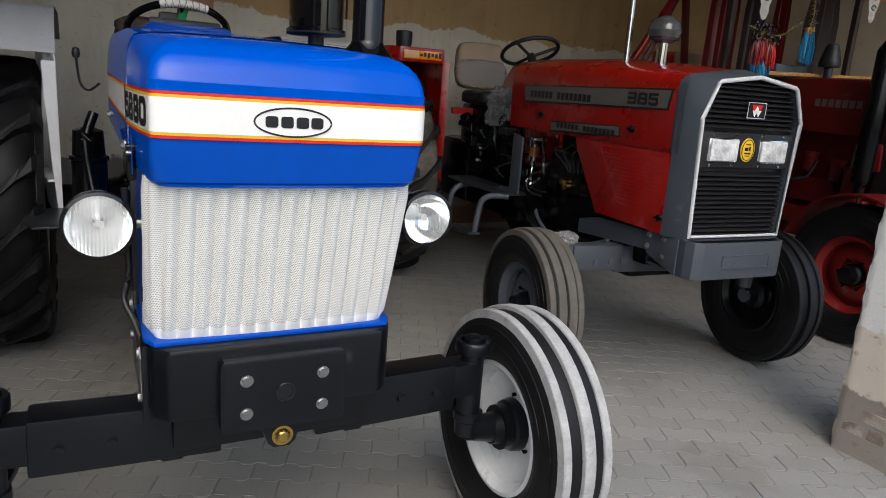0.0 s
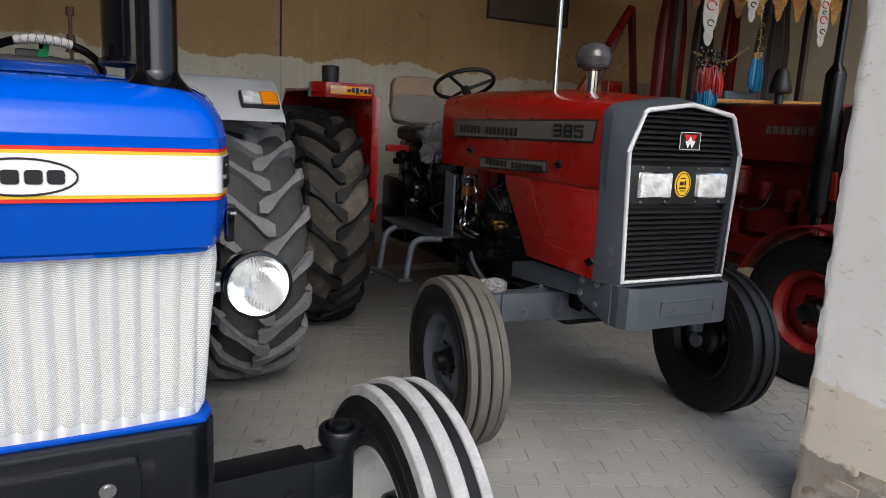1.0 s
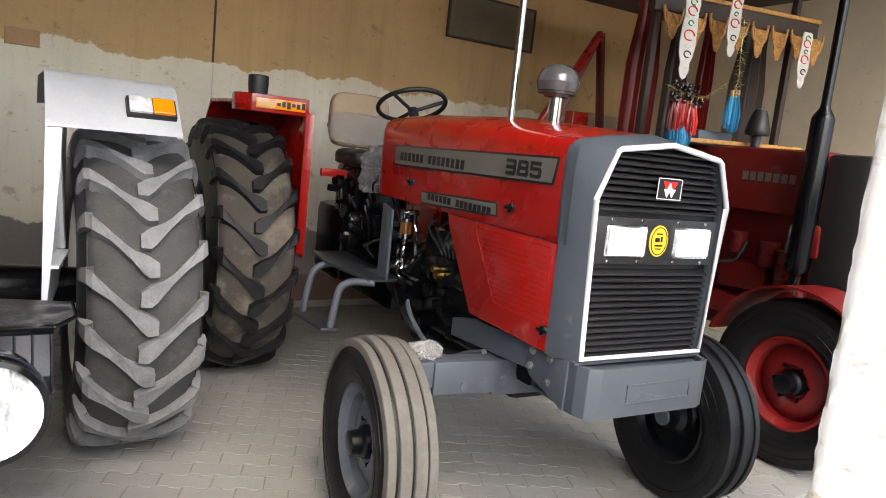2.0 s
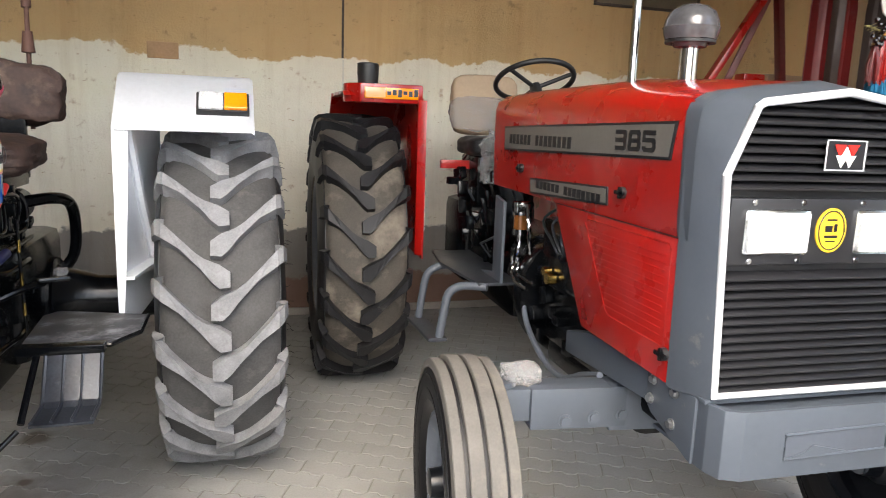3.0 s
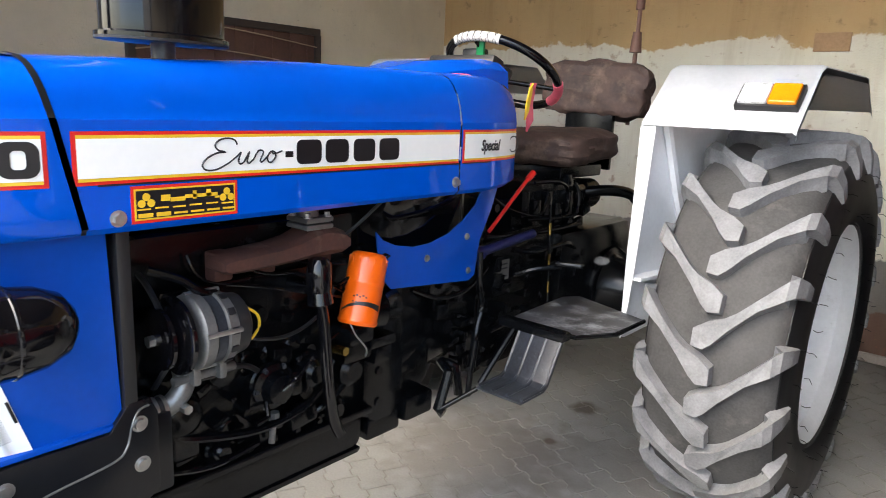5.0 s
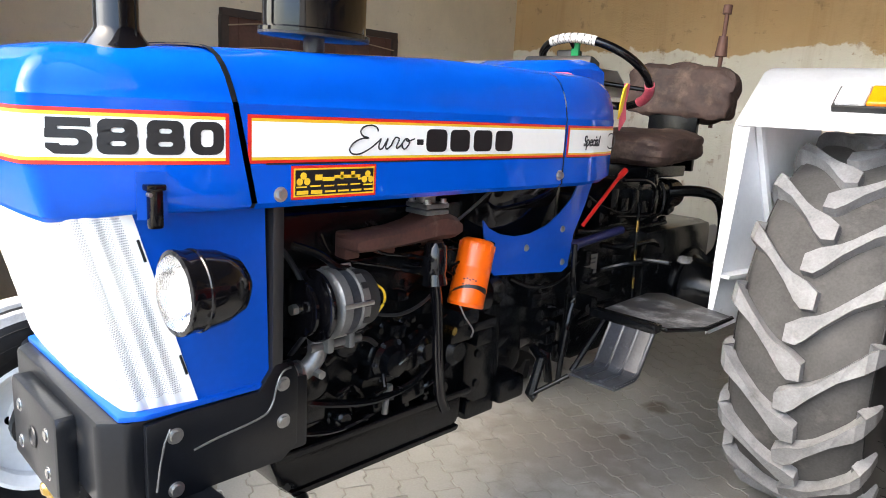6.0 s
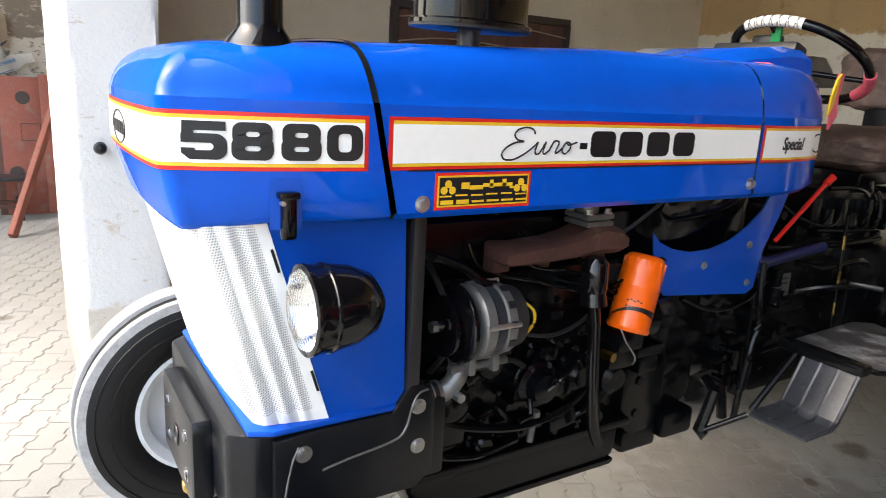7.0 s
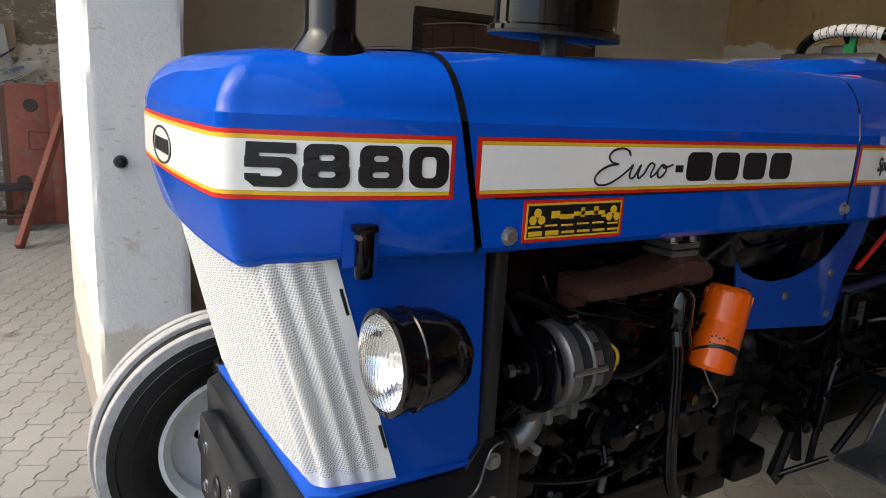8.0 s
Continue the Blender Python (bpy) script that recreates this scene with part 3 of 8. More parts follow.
bm = bmesh.new()
box(bm, (1.86, 5.08, 2.1), (9.88, 0.3, 4.2))
structure("wall_north", bm, "wall", "old plaster wall, ochre above and flaking white below", "wall")
bm = bmesh.new()
box(bm, (-2.93, 2.64, 2.1), (0.3, 4.58, 4.2))
structure("wall_west", bm, "side_wall", "tan plaster side wall in shade", "wall")
# plain closing wall, set close in to cut the light on the east end
bm = bmesh.new()
box(bm, (6.65, 2.425, 2.1), (0.3, 5.0, 4.2))
structure("wall_east", bm, "side_wall", "plain plaster side wall", "wall")

def old_pillar(x0, x1, y0, y1, top, seed, flare=0.0):
    """A plastered pillar with wavering faces and chipped edges."""
    rings = []
    rn = random.Random(seed)
    nz = 96
    for k in range(nz + 1):
        z = -0.03 + (top + 0.03) * (k / nz) ** 1.35
        ring = []
        n = 14
        cs = [(x0, y0), (x1, y0), (x1, y1), (x0, y1)]
        for a, b in zip(cs, cs[1:] + cs[:1]):
            for q in range(n):
                t = (1 - math.cos(math.pi * q / n)) / 2
                x, y = a[0] + (b[0] - a[0]) * t, a[1] + (b[1] - a[1]) * t
                d = Vector((x - (x0 + x1) / 2, y - (y0 + y1) / 2, 0)).normalized()
                e = noise.noise(Vector((x * 3 + seed, y * 3, z * 2.2))) * 0.006 + noise.noise(Vector((x * 14, y * 14 + seed, z * 9))) * 0.0012
                if q in (0, 1, n - 1):
                    e -= 0.006 + max(0.0, noise.noise(Vector((x * 2 + seed, y * 2, z * 8)))) * (0.030 if q == 0 else 0.012) + max(0, noise.noise(Vector((seed, x, z * 22)))) * 0.008
                e += flare * max(0.0, 1 - z / 0.14)
                ring.append((x + d.x * e, y + d.y * e, z))
        rings.append(ring)
    b = bmesh.new()
    loft(b, rings)
    return b


structure("pillar_west", old_pillar(-3.08, -1.492, 0.02, 0.345, 3.756, 3), "pillar", "whitewashed plaster pillar with chipped edges", "pillar", True)
structure("pillar_east", old_pillar(2.57, 3.05, -0.12, 0.29, 3.756, 8, 0.006), "pillar", "whitewashed pillar with cracked brick foot", "pillar", True)
bm = bmesh.new()
box(bm, (1.86, 0.10, 3.98), (9.88, 0.40, 0.44))
structure("beam", bm, "pillar", "plastered beam over the open front", "beam")
# ceiling out of view, dark brown so the bonnet's reflections stay deep
bm = bmesh.new()
box(bm, (1.86, 2.6, 4.3), (9.9, 5.6, 0.18))
structure("ceiling", bm, "brown_roof", "unseen dark brown slab ceiling over the shed", "ceiling")


# ---- wheels ----
def rear_wheel(parent, x, y, z, side, rim, rubber, lug, R=0.745, W=0.46, n=20, turn=0.0):
    """A wide drive wheel with herringbone lugs. side: +1 or -1, the way its dish faces."""
    bm = bmesh.new()
    h = W / 2
    lathe(bm, [(h - 0.03, 0.40), (h - 0.015, 0.415), (h - 0.03, 0.385), (h - 0.06, 0.36), (-h + 0.06, 0.36), (-h + 0.03, 0.385), (-h + 0.015, 0.415), (-h + 0.03, 0.40), (-h + 0.055, 0.375), (h - 0.055, 0.375)], 56, 'X', close=True)
    s = side
    lathe(bm, [(s * 0.00, 0.365), (s * -0.01, 0.33), (s * -0.055, 0.27), (s * -0.06, 0.18), (s * -0.03, 0.13), (s * -0.03, 0.01), (s * -0.045, 0.01), (s * -0.045, 0.125), (s * -0.075, 0.18), (s * -0.07, 0.275), (s * -0.025, 0.34), (s * -0.02, 0.365)], 40, 'X', close=True)
    w = part("wheel", bm, rim, parent)
    w.location = (x, y, z)
    bm = bmesh.new()
    c = R - 0.038
    lathe(bm, [(-h + 0.03, 0.395), (-h + 0.005, 0.43), (-h - 0.01, 0.52), (-h - 0.004, 0.60), (-h + 0.02, c - 0.045), (-h + 0.05, c - 0.018), (-0.1, c - 0.004), (0, c),
               (0.1, c - 0.004), (h - 0.05, c - 0.018), (h - 0.02, c - 0.045), (h + 0.004, 0.60), (h + 0.01, 0.52), (h - 0.005, 0.43), (h - 0.03, 0.395), (h - 0.06, 0.39), (-h + 0.06, 0.39)], 72, 'X', close=True)
    part("tyre", bm, rubber, w)
    for sd in (-1, 1):
        bm = bmesh.new()
        lathe(bm, [(sd * (h - 0.006), 0.425), (sd * (h + 0.008), 0.47), (sd * (h + 0.0135), 0.52), (sd * (h + 0.008), 0.60), (sd * (h - 0.012), c - 0.055), (sd * (h - 0.03), c - 0.055), (sd * (h - 0.03), 0.425)], 60, 'X', close=True)
        part("sidewall", bm, "rubber", w)
    bm = bmesh.new()
    step = math.tau / n
    for sd in (-1, 1):
        for i in range(n):
            t0 = turn + i * step + (step / 2 if sd > 0 else 0)
            rings = []
            for u, drop, wd, top in ((-0.034, -0.012, 0.028, R), (0.004, 0.0, 0.044, R), (0.042, 0.022, 0.044, R), (0.078, 0.060, 0.030, R - 0.001), (0.15, 0.136, 0.029, R - 0.004), (0.205, 0.185, 0.032, R - 0.012),
                                     (h - 0.004, 0.205, 0.033, R - 0.03), (h + 0.012, 0.215, 0.028, R - 0.085), (h + 0.016, 0.218, 0.024, R - 0.14)):
                base = min(c - 0.03, top - 0.03) if u < h - 0.02 else top - 0.02
                ring = []
                for dw, r in ((-wd - 0.010, base), (-wd, top), (wd, top), (wd + 0.010, base)):
                    a = t0 + drop / R + dw / R
                    xx = sd * (u + (0.5 * dw if 0.03 < u < 0.2 else 0.0) * 0.6) if u < h - 0.02 else sd * (u if r == top else u - 0.03)
                    ring.append((xx, -r * math.cos(a), r * math.sin(a)))
                rings.append(ring)
            loft(bm, rings)
    part("tread", bm, lug, w, smooth=False)
    bm = bmesh.new()
    lathe(bm, [(s * -0.03, 0.001), (s * -0.03, 0.09), (s * 0.03, 0.085), (s * 0.05, 0.05), (s * 0.05, 0.001)], 24, 'X')
    part("hub", bm, "black", w)
    bolts([(s * -0.035, 0.155 * math.cos(k * math.tau / 8), 0.155 * math.sin(k * math.tau / 8)) for k in range(8)], 0.013, 0.03, (s, 0, 0), "steel", w, "wheel_bolt")
    return w


def front_wheel(parent, x, y, z, side, rim, rib, R=0.405, W=0.205, steer=0.0, chalky=True):
    """A narrow ribbed steering wheel."""
    s = side
    h = W / 2
    bm = bmesh.new()
    lathe(bm, [(s * 0.075, 0.225), (s * 0.078, 0.212), (s * 0.06, 0.200), (s * 0.045, 0.186), (s * -0.05, 0.186), (s * -0.065, 0.2), (s * -0.078, 0.212), (s * -0.075, 0.225), (s * -0.068, 0.215), (s * -0.045, 0.195), (s * 0.035, 0.195), (s * 0.06, 0.212)], 48, 'X', close=True)
    lathe(bm, [(s * 0.0, 0.19), (s * 0.015, 0.165), (s * 0.035, 0.13), (s * 0.04, 0.09), (s * 0.02, 0.075), (s * 0.02, 0.005), (s * 0.008, 0.005), (s * 0.008, 0.08), (s * 0.026, 0.095), (s * 0.02, 0.13), (s * 0.0, 0.165), (s * -0.012, 0.19)], 36, 'X', close=True)
    w = part("wheel", bm, rim, parent)
    w.matrix_local = pose(x, y, z, 0, 0, steer)
    bm = bmesh.new()
    c = R - 0.016
    prof = [(-0.07, 0.222), (-0.088, 0.24), (-h - 0.002, 0.29), (-h, 0.335), (-h + 0.012, c - 0.022), (-h + 0.022, c - 0.006), (-0.05, c), (0, c + 0.002),
            (0.05, c), (h - 0.022, c - 0.006), (h - 0.012, c - 0.022), (h, 0.335), (h + 0.002, 0.29), (0.088, 0.24), (0.07, 0.222), (0.05, 0.2), (-0.05, 0.2)]
    lathe(bm, prof, 64, 'X', close=True)
    part("tyre", bm, "rubber", w)
    for sd in (-1, 1):
        for r, q in ((0.345, -0.0005), (0.300, 0.0015), (0.262, -0.008)):
            bm = bmesh.new()
            tube(bm, [(sd * (h + q), r * math.cos(k * math.tau / 56), r * math.sin(k * math.tau / 56)) for k in range(56)], 0.0022, 5, True)
            part("sidewall_ring", bm, "rubber", w)
    for x0, x1, r in ((-h + 0.006, -0.058, R - 0.010), (-0.053, -0.003, R), (0.003, 0.053, R), (0.058, h - 0.006, R - 0.010)) if rib == "rib_tan" else ((-0.091, -0.056, R - 0.010), (-0.023, 0.023, R), (0.056, 0.091, R - 0.010)):
        bm = bmesh.new()
        lathe(bm, [(x0, c - 0.025), (x0 + 0.003, r - 0.003), (x0 + 0.006, r), (x1 - 0.006, r), (x1 - 0.003, r - 0.003), (x1, c - 0.025)], 64, 'X', close=True)
        part("tread_rib", bm, rib, w)
    bm = bmesh.new()
    lathe(bm, [(s * 0.0, 0.001), (s * 0.0, 0.07), (s * 0.05, 0.062), (s * 0.06, 0.05), (s * 0.10, 0.045), (s * 0.105, 0.03), (s * 0.105, 0.001)], 24, 'X')
    lathe(bm, [(s * 0.0, 0.001), (s * 0.0, 0.09), (s * -0.03, 0.085), (s * -0.05, 0.06), (s * -0.1, 0.05), (s * -0.1, 0.001)], 24, 'X')
    part("hub", bm, "black", w)
    bolts([(s * 0.02, 0.088 * math.cos(k * math.tau / 6), 0.088 * math.sin(k * math.tau / 6)) for k in range(6)], 0.010, 0.022, (s, 0, 0), "engine", w, "wheel_nut")
    return w


# ---- the blue tractor ----
FX = -0.052
blue_tractor = thing("tractor", FX, 0, 0, 0, "blue tractor with white striped bonnet, white grille and fenders", "tractor", "tractors in the shed")
HW = 0.3655
Z0, ZB0, ZB1 = 1.262, 1.359, 1.441


def front_y(x):
    """How far the bowed front stands at x."""
    return 0.024 + 0.14 * x * x


def nose_outline(n=7):
    """The nose in plan, from the left rear corner round the front to the right: rounded corners, slightly bowed front."""
    half = [(HW, 0.40), (HW, 0.36), (HW - 0.008, 0.29), (HW - 0.025, 0.18), (HW - 0.046, 0.10), (0.3105, 0.080)]
    cx, cy, r = 0.276, 0.070, 0.034
    for k in range(n):
        a = radians(8 + 74 * k / (n - 1))
        half.append((cx + r * math.cos(a) * 0.9, cy - r * math.sin(a)))
    half += [(x, front_y(x)) for x in (0.25, 0.22, 0.18, 0.14, 0.10, 0.06, 0.03, 0.0)]
    return half + [(-x, y) for x, y in half[-2::-1]]


def hood_rise(y):
    return 0.030 * min(1, max(0, y / 0.45)) + 0.03 * min(1, max(0, (y - 0.45) / 0.6))


def seam_y(z):
    """The slanted joint between nose and bonnet."""
    return 0.384 + (1.44 - z) * 0.21


def slim(b):
    """Draws the right flank in: the bonnet stands a little off its frame's middle."""
    for v in b.verts:
        if v.co.x < -0.30:
            v.co.x = -0.30 + (v.co.x + 0.30) * 0.38
    return b


HR = 0.30 + (HW - 0.30) * 0.38


def section(q, hw=HW, zb=Z0):
    """Half of a section through the bonnet, from the lower edge over a tight shoulder to the flat top: (half width, height)."""
    return [(hw - 0.012, zb), (hw, zb + 0.012), (hw, zb + 0.09), (hw, 1.40), (hw, 1.467), (hw - 0.0016, 1.4685), (hw - 0.005, 1.490), (hw - 0.011, 1.511 + 0.1 * q), (hw - 0.021, 1.528 + 0.3 * q), (hw - 0.036, 1.541 + 0.55 * q),
            (hw - 0.056, 1.549 + 0.8 * q), (hw - 0.085, 1.554 + 0.95 * q), (hw - 0.13, 1.557 + q), (hw - 0.18, 1.559 + q), (hw - 0.24, 1.5605 + q), (hw - 0.30, 1.561 + q), (0.003, 1.5615 + q)]


def hood_ring(y, top, hw=HW, zb=Z0):
    """One section of the bonnet, left edge over the top to the right edge."""
    half = section(top - 1.56, hw, zb)
    return [(x, y, z) for x, z in half] + [(-x, y, z) for x, z in half[::-1]]


bm = bmesh.new()
OUT = nose_outline()
rings = []
SET = (0.040, 0.030, 0.004, 0, 0, 0.0012, 0.006, 0.014, 0.025, 0.040, 0.060, 0.084, 0.106, 0.124, 0.138, 0.148, 0.156)
for (hx, hz), fy in zip(section(1.547 + hood_rise(0.4) - 1.56), SET):
    k = hx / HW
    low = min(1.0, max(0.0, (hz - 1.468) / 0.08))
    if hz < 1.30:
        k = (0.945, 0.985)[hz > 1.27]
    ring = []
    for x, y in OUT:
        yy = y + fy * (1 - y / 0.40)
        z = hz - low * 0.022 * (1 - min(1, max(0, yy / 0.40))) - (0.016 * max(0.0, 1 - y / 0.16) if hz < 1.28 else 0.0)
        ring.append((x * k, yy if y < 0.39 else seam_y(hz) - 0.003, z if y < 0.39 else hz))
    rings.append(ring)
    if hz < 1.30:
        zs = (1.268, 1.31)[hz > 1.27]
        rings.append([(x * (0.978, 0.997)[hz > 1.27], (y + (0.041, 0.014)[hz > 1.27] * (1 - y / 0.40)) if y < 0.39 else seam_y(zs) - 0.003, zs - (0.016 * max(0.0, 1 - y / 0.16) if zs < 1.28 else 0.0)) for x, y in OUT])
loft(bm, rings, cap=False, closed=False)
nose = part("nose_cowl", slim(bm), "blue", blue_tractor)

bm = bmesh.new()
loft(bm, [[(x, seam_y(z) + 0.003, z) for x, y, z in hood_ring(0.4, 1.547 + hood_rise(0.4))]] + [hood_ring(y, 1.547 + hood_rise(y)) for y in (0.7, 1.0, 1.3, 1.447)], cap=False, closed=False)
part("bonnet", slim(bm), "blue", blue_tractor)
bm = bmesh.new()
loft(bm, [hood_ring(1.453, 1.607, HW), hood_ring(1.58, 1.61, HW), hood_ring(1.70, 1.61, HW - 0.02, 1.265), hood_ring(1.80, 1.60, HW - 0.055, 1.27), hood_ring(1.87, 1.59, HW - 0.11, 1.28)], cap=False, closed=False)
part("dash_cowl", slim(bm), "blue", blue_tractor)
bm = bmesh.new()
loft(bm, [[(-w, y, 1.55), (-w + 0.01, y, z - 0.03), (-w + 0.05, y, z), (w - 0.05, y, z), (w - 0.01, y, z - 0.03), (w, y, 1.55)] for y, w, z in ((1.36, 0.12, 1.60), (1.50, 0.16, 1.615), (1.65, 0.19, 1.65), (1.80, 0.20, 1.665), (1.90, 0.20, 1.66))])
part("dash_hump", bm, "blue", blue_tractor)
bm = bmesh.new()
box(bm, (0.0, 1.90, 1.655), (0.30, 0.07, 0.05), 0.015, rot(-20, 0, 0))
part("instrument_hood", bm, "plastic_black", blue_tractor)
bm = bmesh.new()
rod(bm, (0.222, 1.60, 1.55), (0.222, 1.60, 1.595), 0.022)
cap = part("filler_neck", bm, "chrome", blue_tractor)
bm = bmesh.new()
lathe(bm, [(1.590, 0.001), (1.590, 0.040), (1.595, 0.044), (1.603, 0.042), (1.608, 0.03), (1.609, 0.001)], 28, 'Z', (0.222, 1.60, 0))
part("filler_cap", bm, "pink", cap, "faded red filler cap")
# rubber seal in the slanted gap between nose and bonnet
bm = bmesh.new()
loft(bm, [[(x * 1.004, seam_y(z) + q, z + 0.002) for x, y, z in hood_ring(0, 1.576)] for q in (-0.006, 0.006)], cap=False, closed=False)
bmesh.ops.solidify(bm, geom=bm.faces[:], thickness=-0.006)
part("bonnet_seal", slim(bm), "plastic_black", blue_tractor)
for s in (1, -1):
    bm = bmesh.new()
    box(bm, (s * (HW + 0.0005), 0.945, 1.352), (0.0015, 1.0, 0.0035))
    box(bm, (s * (HW + 0.0005), 1.53, 1.352), (0.0015, 0.13, 0.0035))
    part("panel_groove", slim(bm), "black_decal", blue_tractor)
    bolts([(HW - 0.002 if s > 0 else 0.002 - HR, y, z) for y, z in ((0.478, 1.290), (1.435, 1.30))], 0.011, 0.012, (s, 0, 0), "steel", blue_tractor, "bonnet_bolt")


def band_strip(bm, pts, z0, z1, off):
    """A strip along a plan line, off the skin by off."""
    n = len(pts)
    A, B = [], []
    for i, (x, y) in enumerate(pts):
        x0, y0 = pts[max(i - 1, 0)]
        x1, y1 = pts[min(i + 1, n - 1)]
        d = Vector((x1 - x0, y1 - y0)).normalized()
        nx, ny = d.y, -d.x
        if nx * x + ny * (y - 0.5) < 0:
            nx, ny = -nx, -ny
        A.append(bm.verts.new((x + nx * off, y + ny * off, z0)))
        B.append(bm.verts.new((x + nx * off, y + ny * off, z1)))
    for i in range(n - 1):
        bm.faces.new((A[i], A[i + 1], B[i + 1], B[i]))


NP = nose_outline(9)
side_a = [(HW, 0.404), (HW, 0.6), (HW, 0.9), (HW, 1.2), (HW, 1.442)]
side_b = [(HW, 1.458), (HW, 1.58), (HW - 0.02, 1.70), (HW - 0.05, 1.79)]
runs = [("nose_decal", [(x, min(y, 0.366)) for x, y in NP])]
for s in (1, -1):
    runs.append(("bonnet_decal", [(s * x, y) for x, y in side_a]))
    runs.append(("cowl_decal", [(s * x, y) for x, y in side_b]))
for nm, pts in runs:
    base = None
    for mt, a, b, off in (("red_line", -0.006, 0.006, 0.0012), ("yellow", 0.0005, -0.0005, 0.0020), ("band", 0.0065, -0.0065, 0.0028)):
        bm = bmesh.new()
        q = pts
        if mt != "red_line" and nm != "nose_decal":
            q = [(x, min(max(y, pts[0][1] + 0.008), pts[-1][1] - 0.001)) for x, y in pts]
        elif mt != "red_line":
            q = [(x, min(y, 0.358)) for x, y in pts]
        band_strip(bm, q, ZB0 + a, ZB1 + b, off)
        o = part(nm if base is None else "stripe", slim(bm), mt, base or blue_tractor)
        base = base or o

SIDE = Matrix(((0, 0, 1, 0), (1, 0, 0, 0), (0, 1, 0, 0), (0, 0, 0, 1)))  # decal plane on the left flank: right is rearward


def flank(y, z, x=HW + 0.0034):
    return Matrix.Translation((x, y, z)) @ SIDE


def skin_x(y):
    """Half width of the nose at y."""
    pts = [(0.0653, 0.3066), (0.080, 0.3105), (0.10, HW - 0.046), (0.18, HW - 0.025), (0.29, HW - 0.008), (0.36, HW)]
    for (y0, x0), (y1, x1) in zip(pts, pts[1:]):
        if y <= y1:
            return x0 + (x1 - x0) * (y - y0) / (y1 - y0)
    return HW


zc = (ZB0 + ZB1) / 2


def lay_on(b, side=1):
    """Lays flat lettering on the nose's bent flank."""
    for v in b.verts:
        v.co.x = side * (skin_x(v.co.y) + 0.0050 + (abs(v.co.x) - LAY))
    return b


LAY = 0.34


def numeral(bm, m, ch, w, h, st):
    """A square-shouldered heavy numeral in one piece; m carries x right, y up."""
    sh = st * 0.74

    def ring(cx, cy, ww, hh, r, up=0.0):
        """A rounded frame."""
        out, inn = [], []
        for qx, qy, a0 in ((1, 1, 0), (-1, 1, 90), (-1, -1, 180), (1, -1, 270)):
            for k in range(6):
                a = radians(a0 + k * 18)
                r2 = r * 0.42
                out.append((cx + qx * (ww / 2 - r) + r * math.cos(a), cy + qy * (hh / 2 - r) + r * math.sin(a)))
                inn.append((cx + qx * (ww / 2 - st - r2) + r2 * math.cos(a), cy + qy * (hh / 2 - sh - r2) + r2 * math.sin(a)))
        ribbon(out + out[:1], inn + inn[:1], up)

    def ribbon(A, B, up=0.0):
        va = [[bm.verts.new((x, y, z)) for x, y in L_] for L_ in (A, B) for z in (0.0006 + up, -0.0006)]
        for i in range(len(A) - 1):
            for p, q in ((0, 2), (1, 3), (0, 1), (2, 3)):
                bm.faces.new((va[p][i], va[p][i + 1], va[q][i + 1], va[q][i]))
        for i in (0, -1):
            bm.faces.new((va[0][i], va[1][i], va[3][i], va[2][i]))
    if ch == "0":
        ring(0, 0, w, h, st * 0.95)
    elif ch == "8":
        hm = h / 2 + sh / 2
        ring(0, h / 2 - hm / 2, w * 0.95, hm, st * 0.7)
        ring(0, -h / 2 + hm / 2, w, hm, st * 0.7, 0.0002)
    else:
        # an open bowl below, with a flag above for 5 or a second bowl for 3
        def bowl(top, bot, r):
            out, inn = [(-w / 2 + (st * 0.2 if ch == "3" else 0), top), ], [(-w / 2 + (st * 0.2 if ch == "3" else 0), top - sh)]
            r2 = r * 0.42
            for qy, a0 in ((1, 90), (-1, 0)):
                for k in range(6):
                    a = radians(a0 - k * 18)
                    cy = top - r if qy > 0 else bot + r
                    ci = top - sh - r2 if qy > 0 else bot + sh + r2
                    out.append((w / 2 - r + r * math.cos(a), cy + r * math.sin(a)))
                    inn.append((w / 2 - st - r2 + r2 * math.cos(a), ci + r2 * math.sin(a)))
            return out, inn
        if ch == "5":
            out, inn = bowl(sh * 0.75, -h / 2, st * 0.85)
            ribbon(out + [(-w / 2 + st * 0.6, -h / 2), (-w / 2, -h / 2 + sh * 0.7), (-w / 2, -h / 2 + sh * 1.25)], inn + [(-w / 2 + st * 1.1, -h / 2 + sh), (-w / 2 + st, -h / 2 + sh * 1.08), (-w / 2 + st, -h / 2 + sh * 1.25)])
            ribbon([(-w / 2 + 0.001, sh * 0.4), (-w / 2 + 0.002, h / 2), (w / 2 - 0.002, h / 2)], [(-w / 2 + st * 0.9, sh * 0.4), (-w / 2 + st * 0.9, h / 2 - sh), (w / 2 - 0.002, h / 2 - sh)], 0.0005)
        else:
            for top, bot in ((h / 2, -sh / 2), (sh / 2, -h / 2)):
                out, inn = bowl(top, bot, st * 0.7)
                ribbon(out + [(-w / 2 + st * 0.2, bot)], inn + [(-w / 2 + st * 0.2, bot + sh)], 0.0005 * (top > 0.01))
    bmesh.ops.transform(bm, matrix=m, verts=bm.verts)


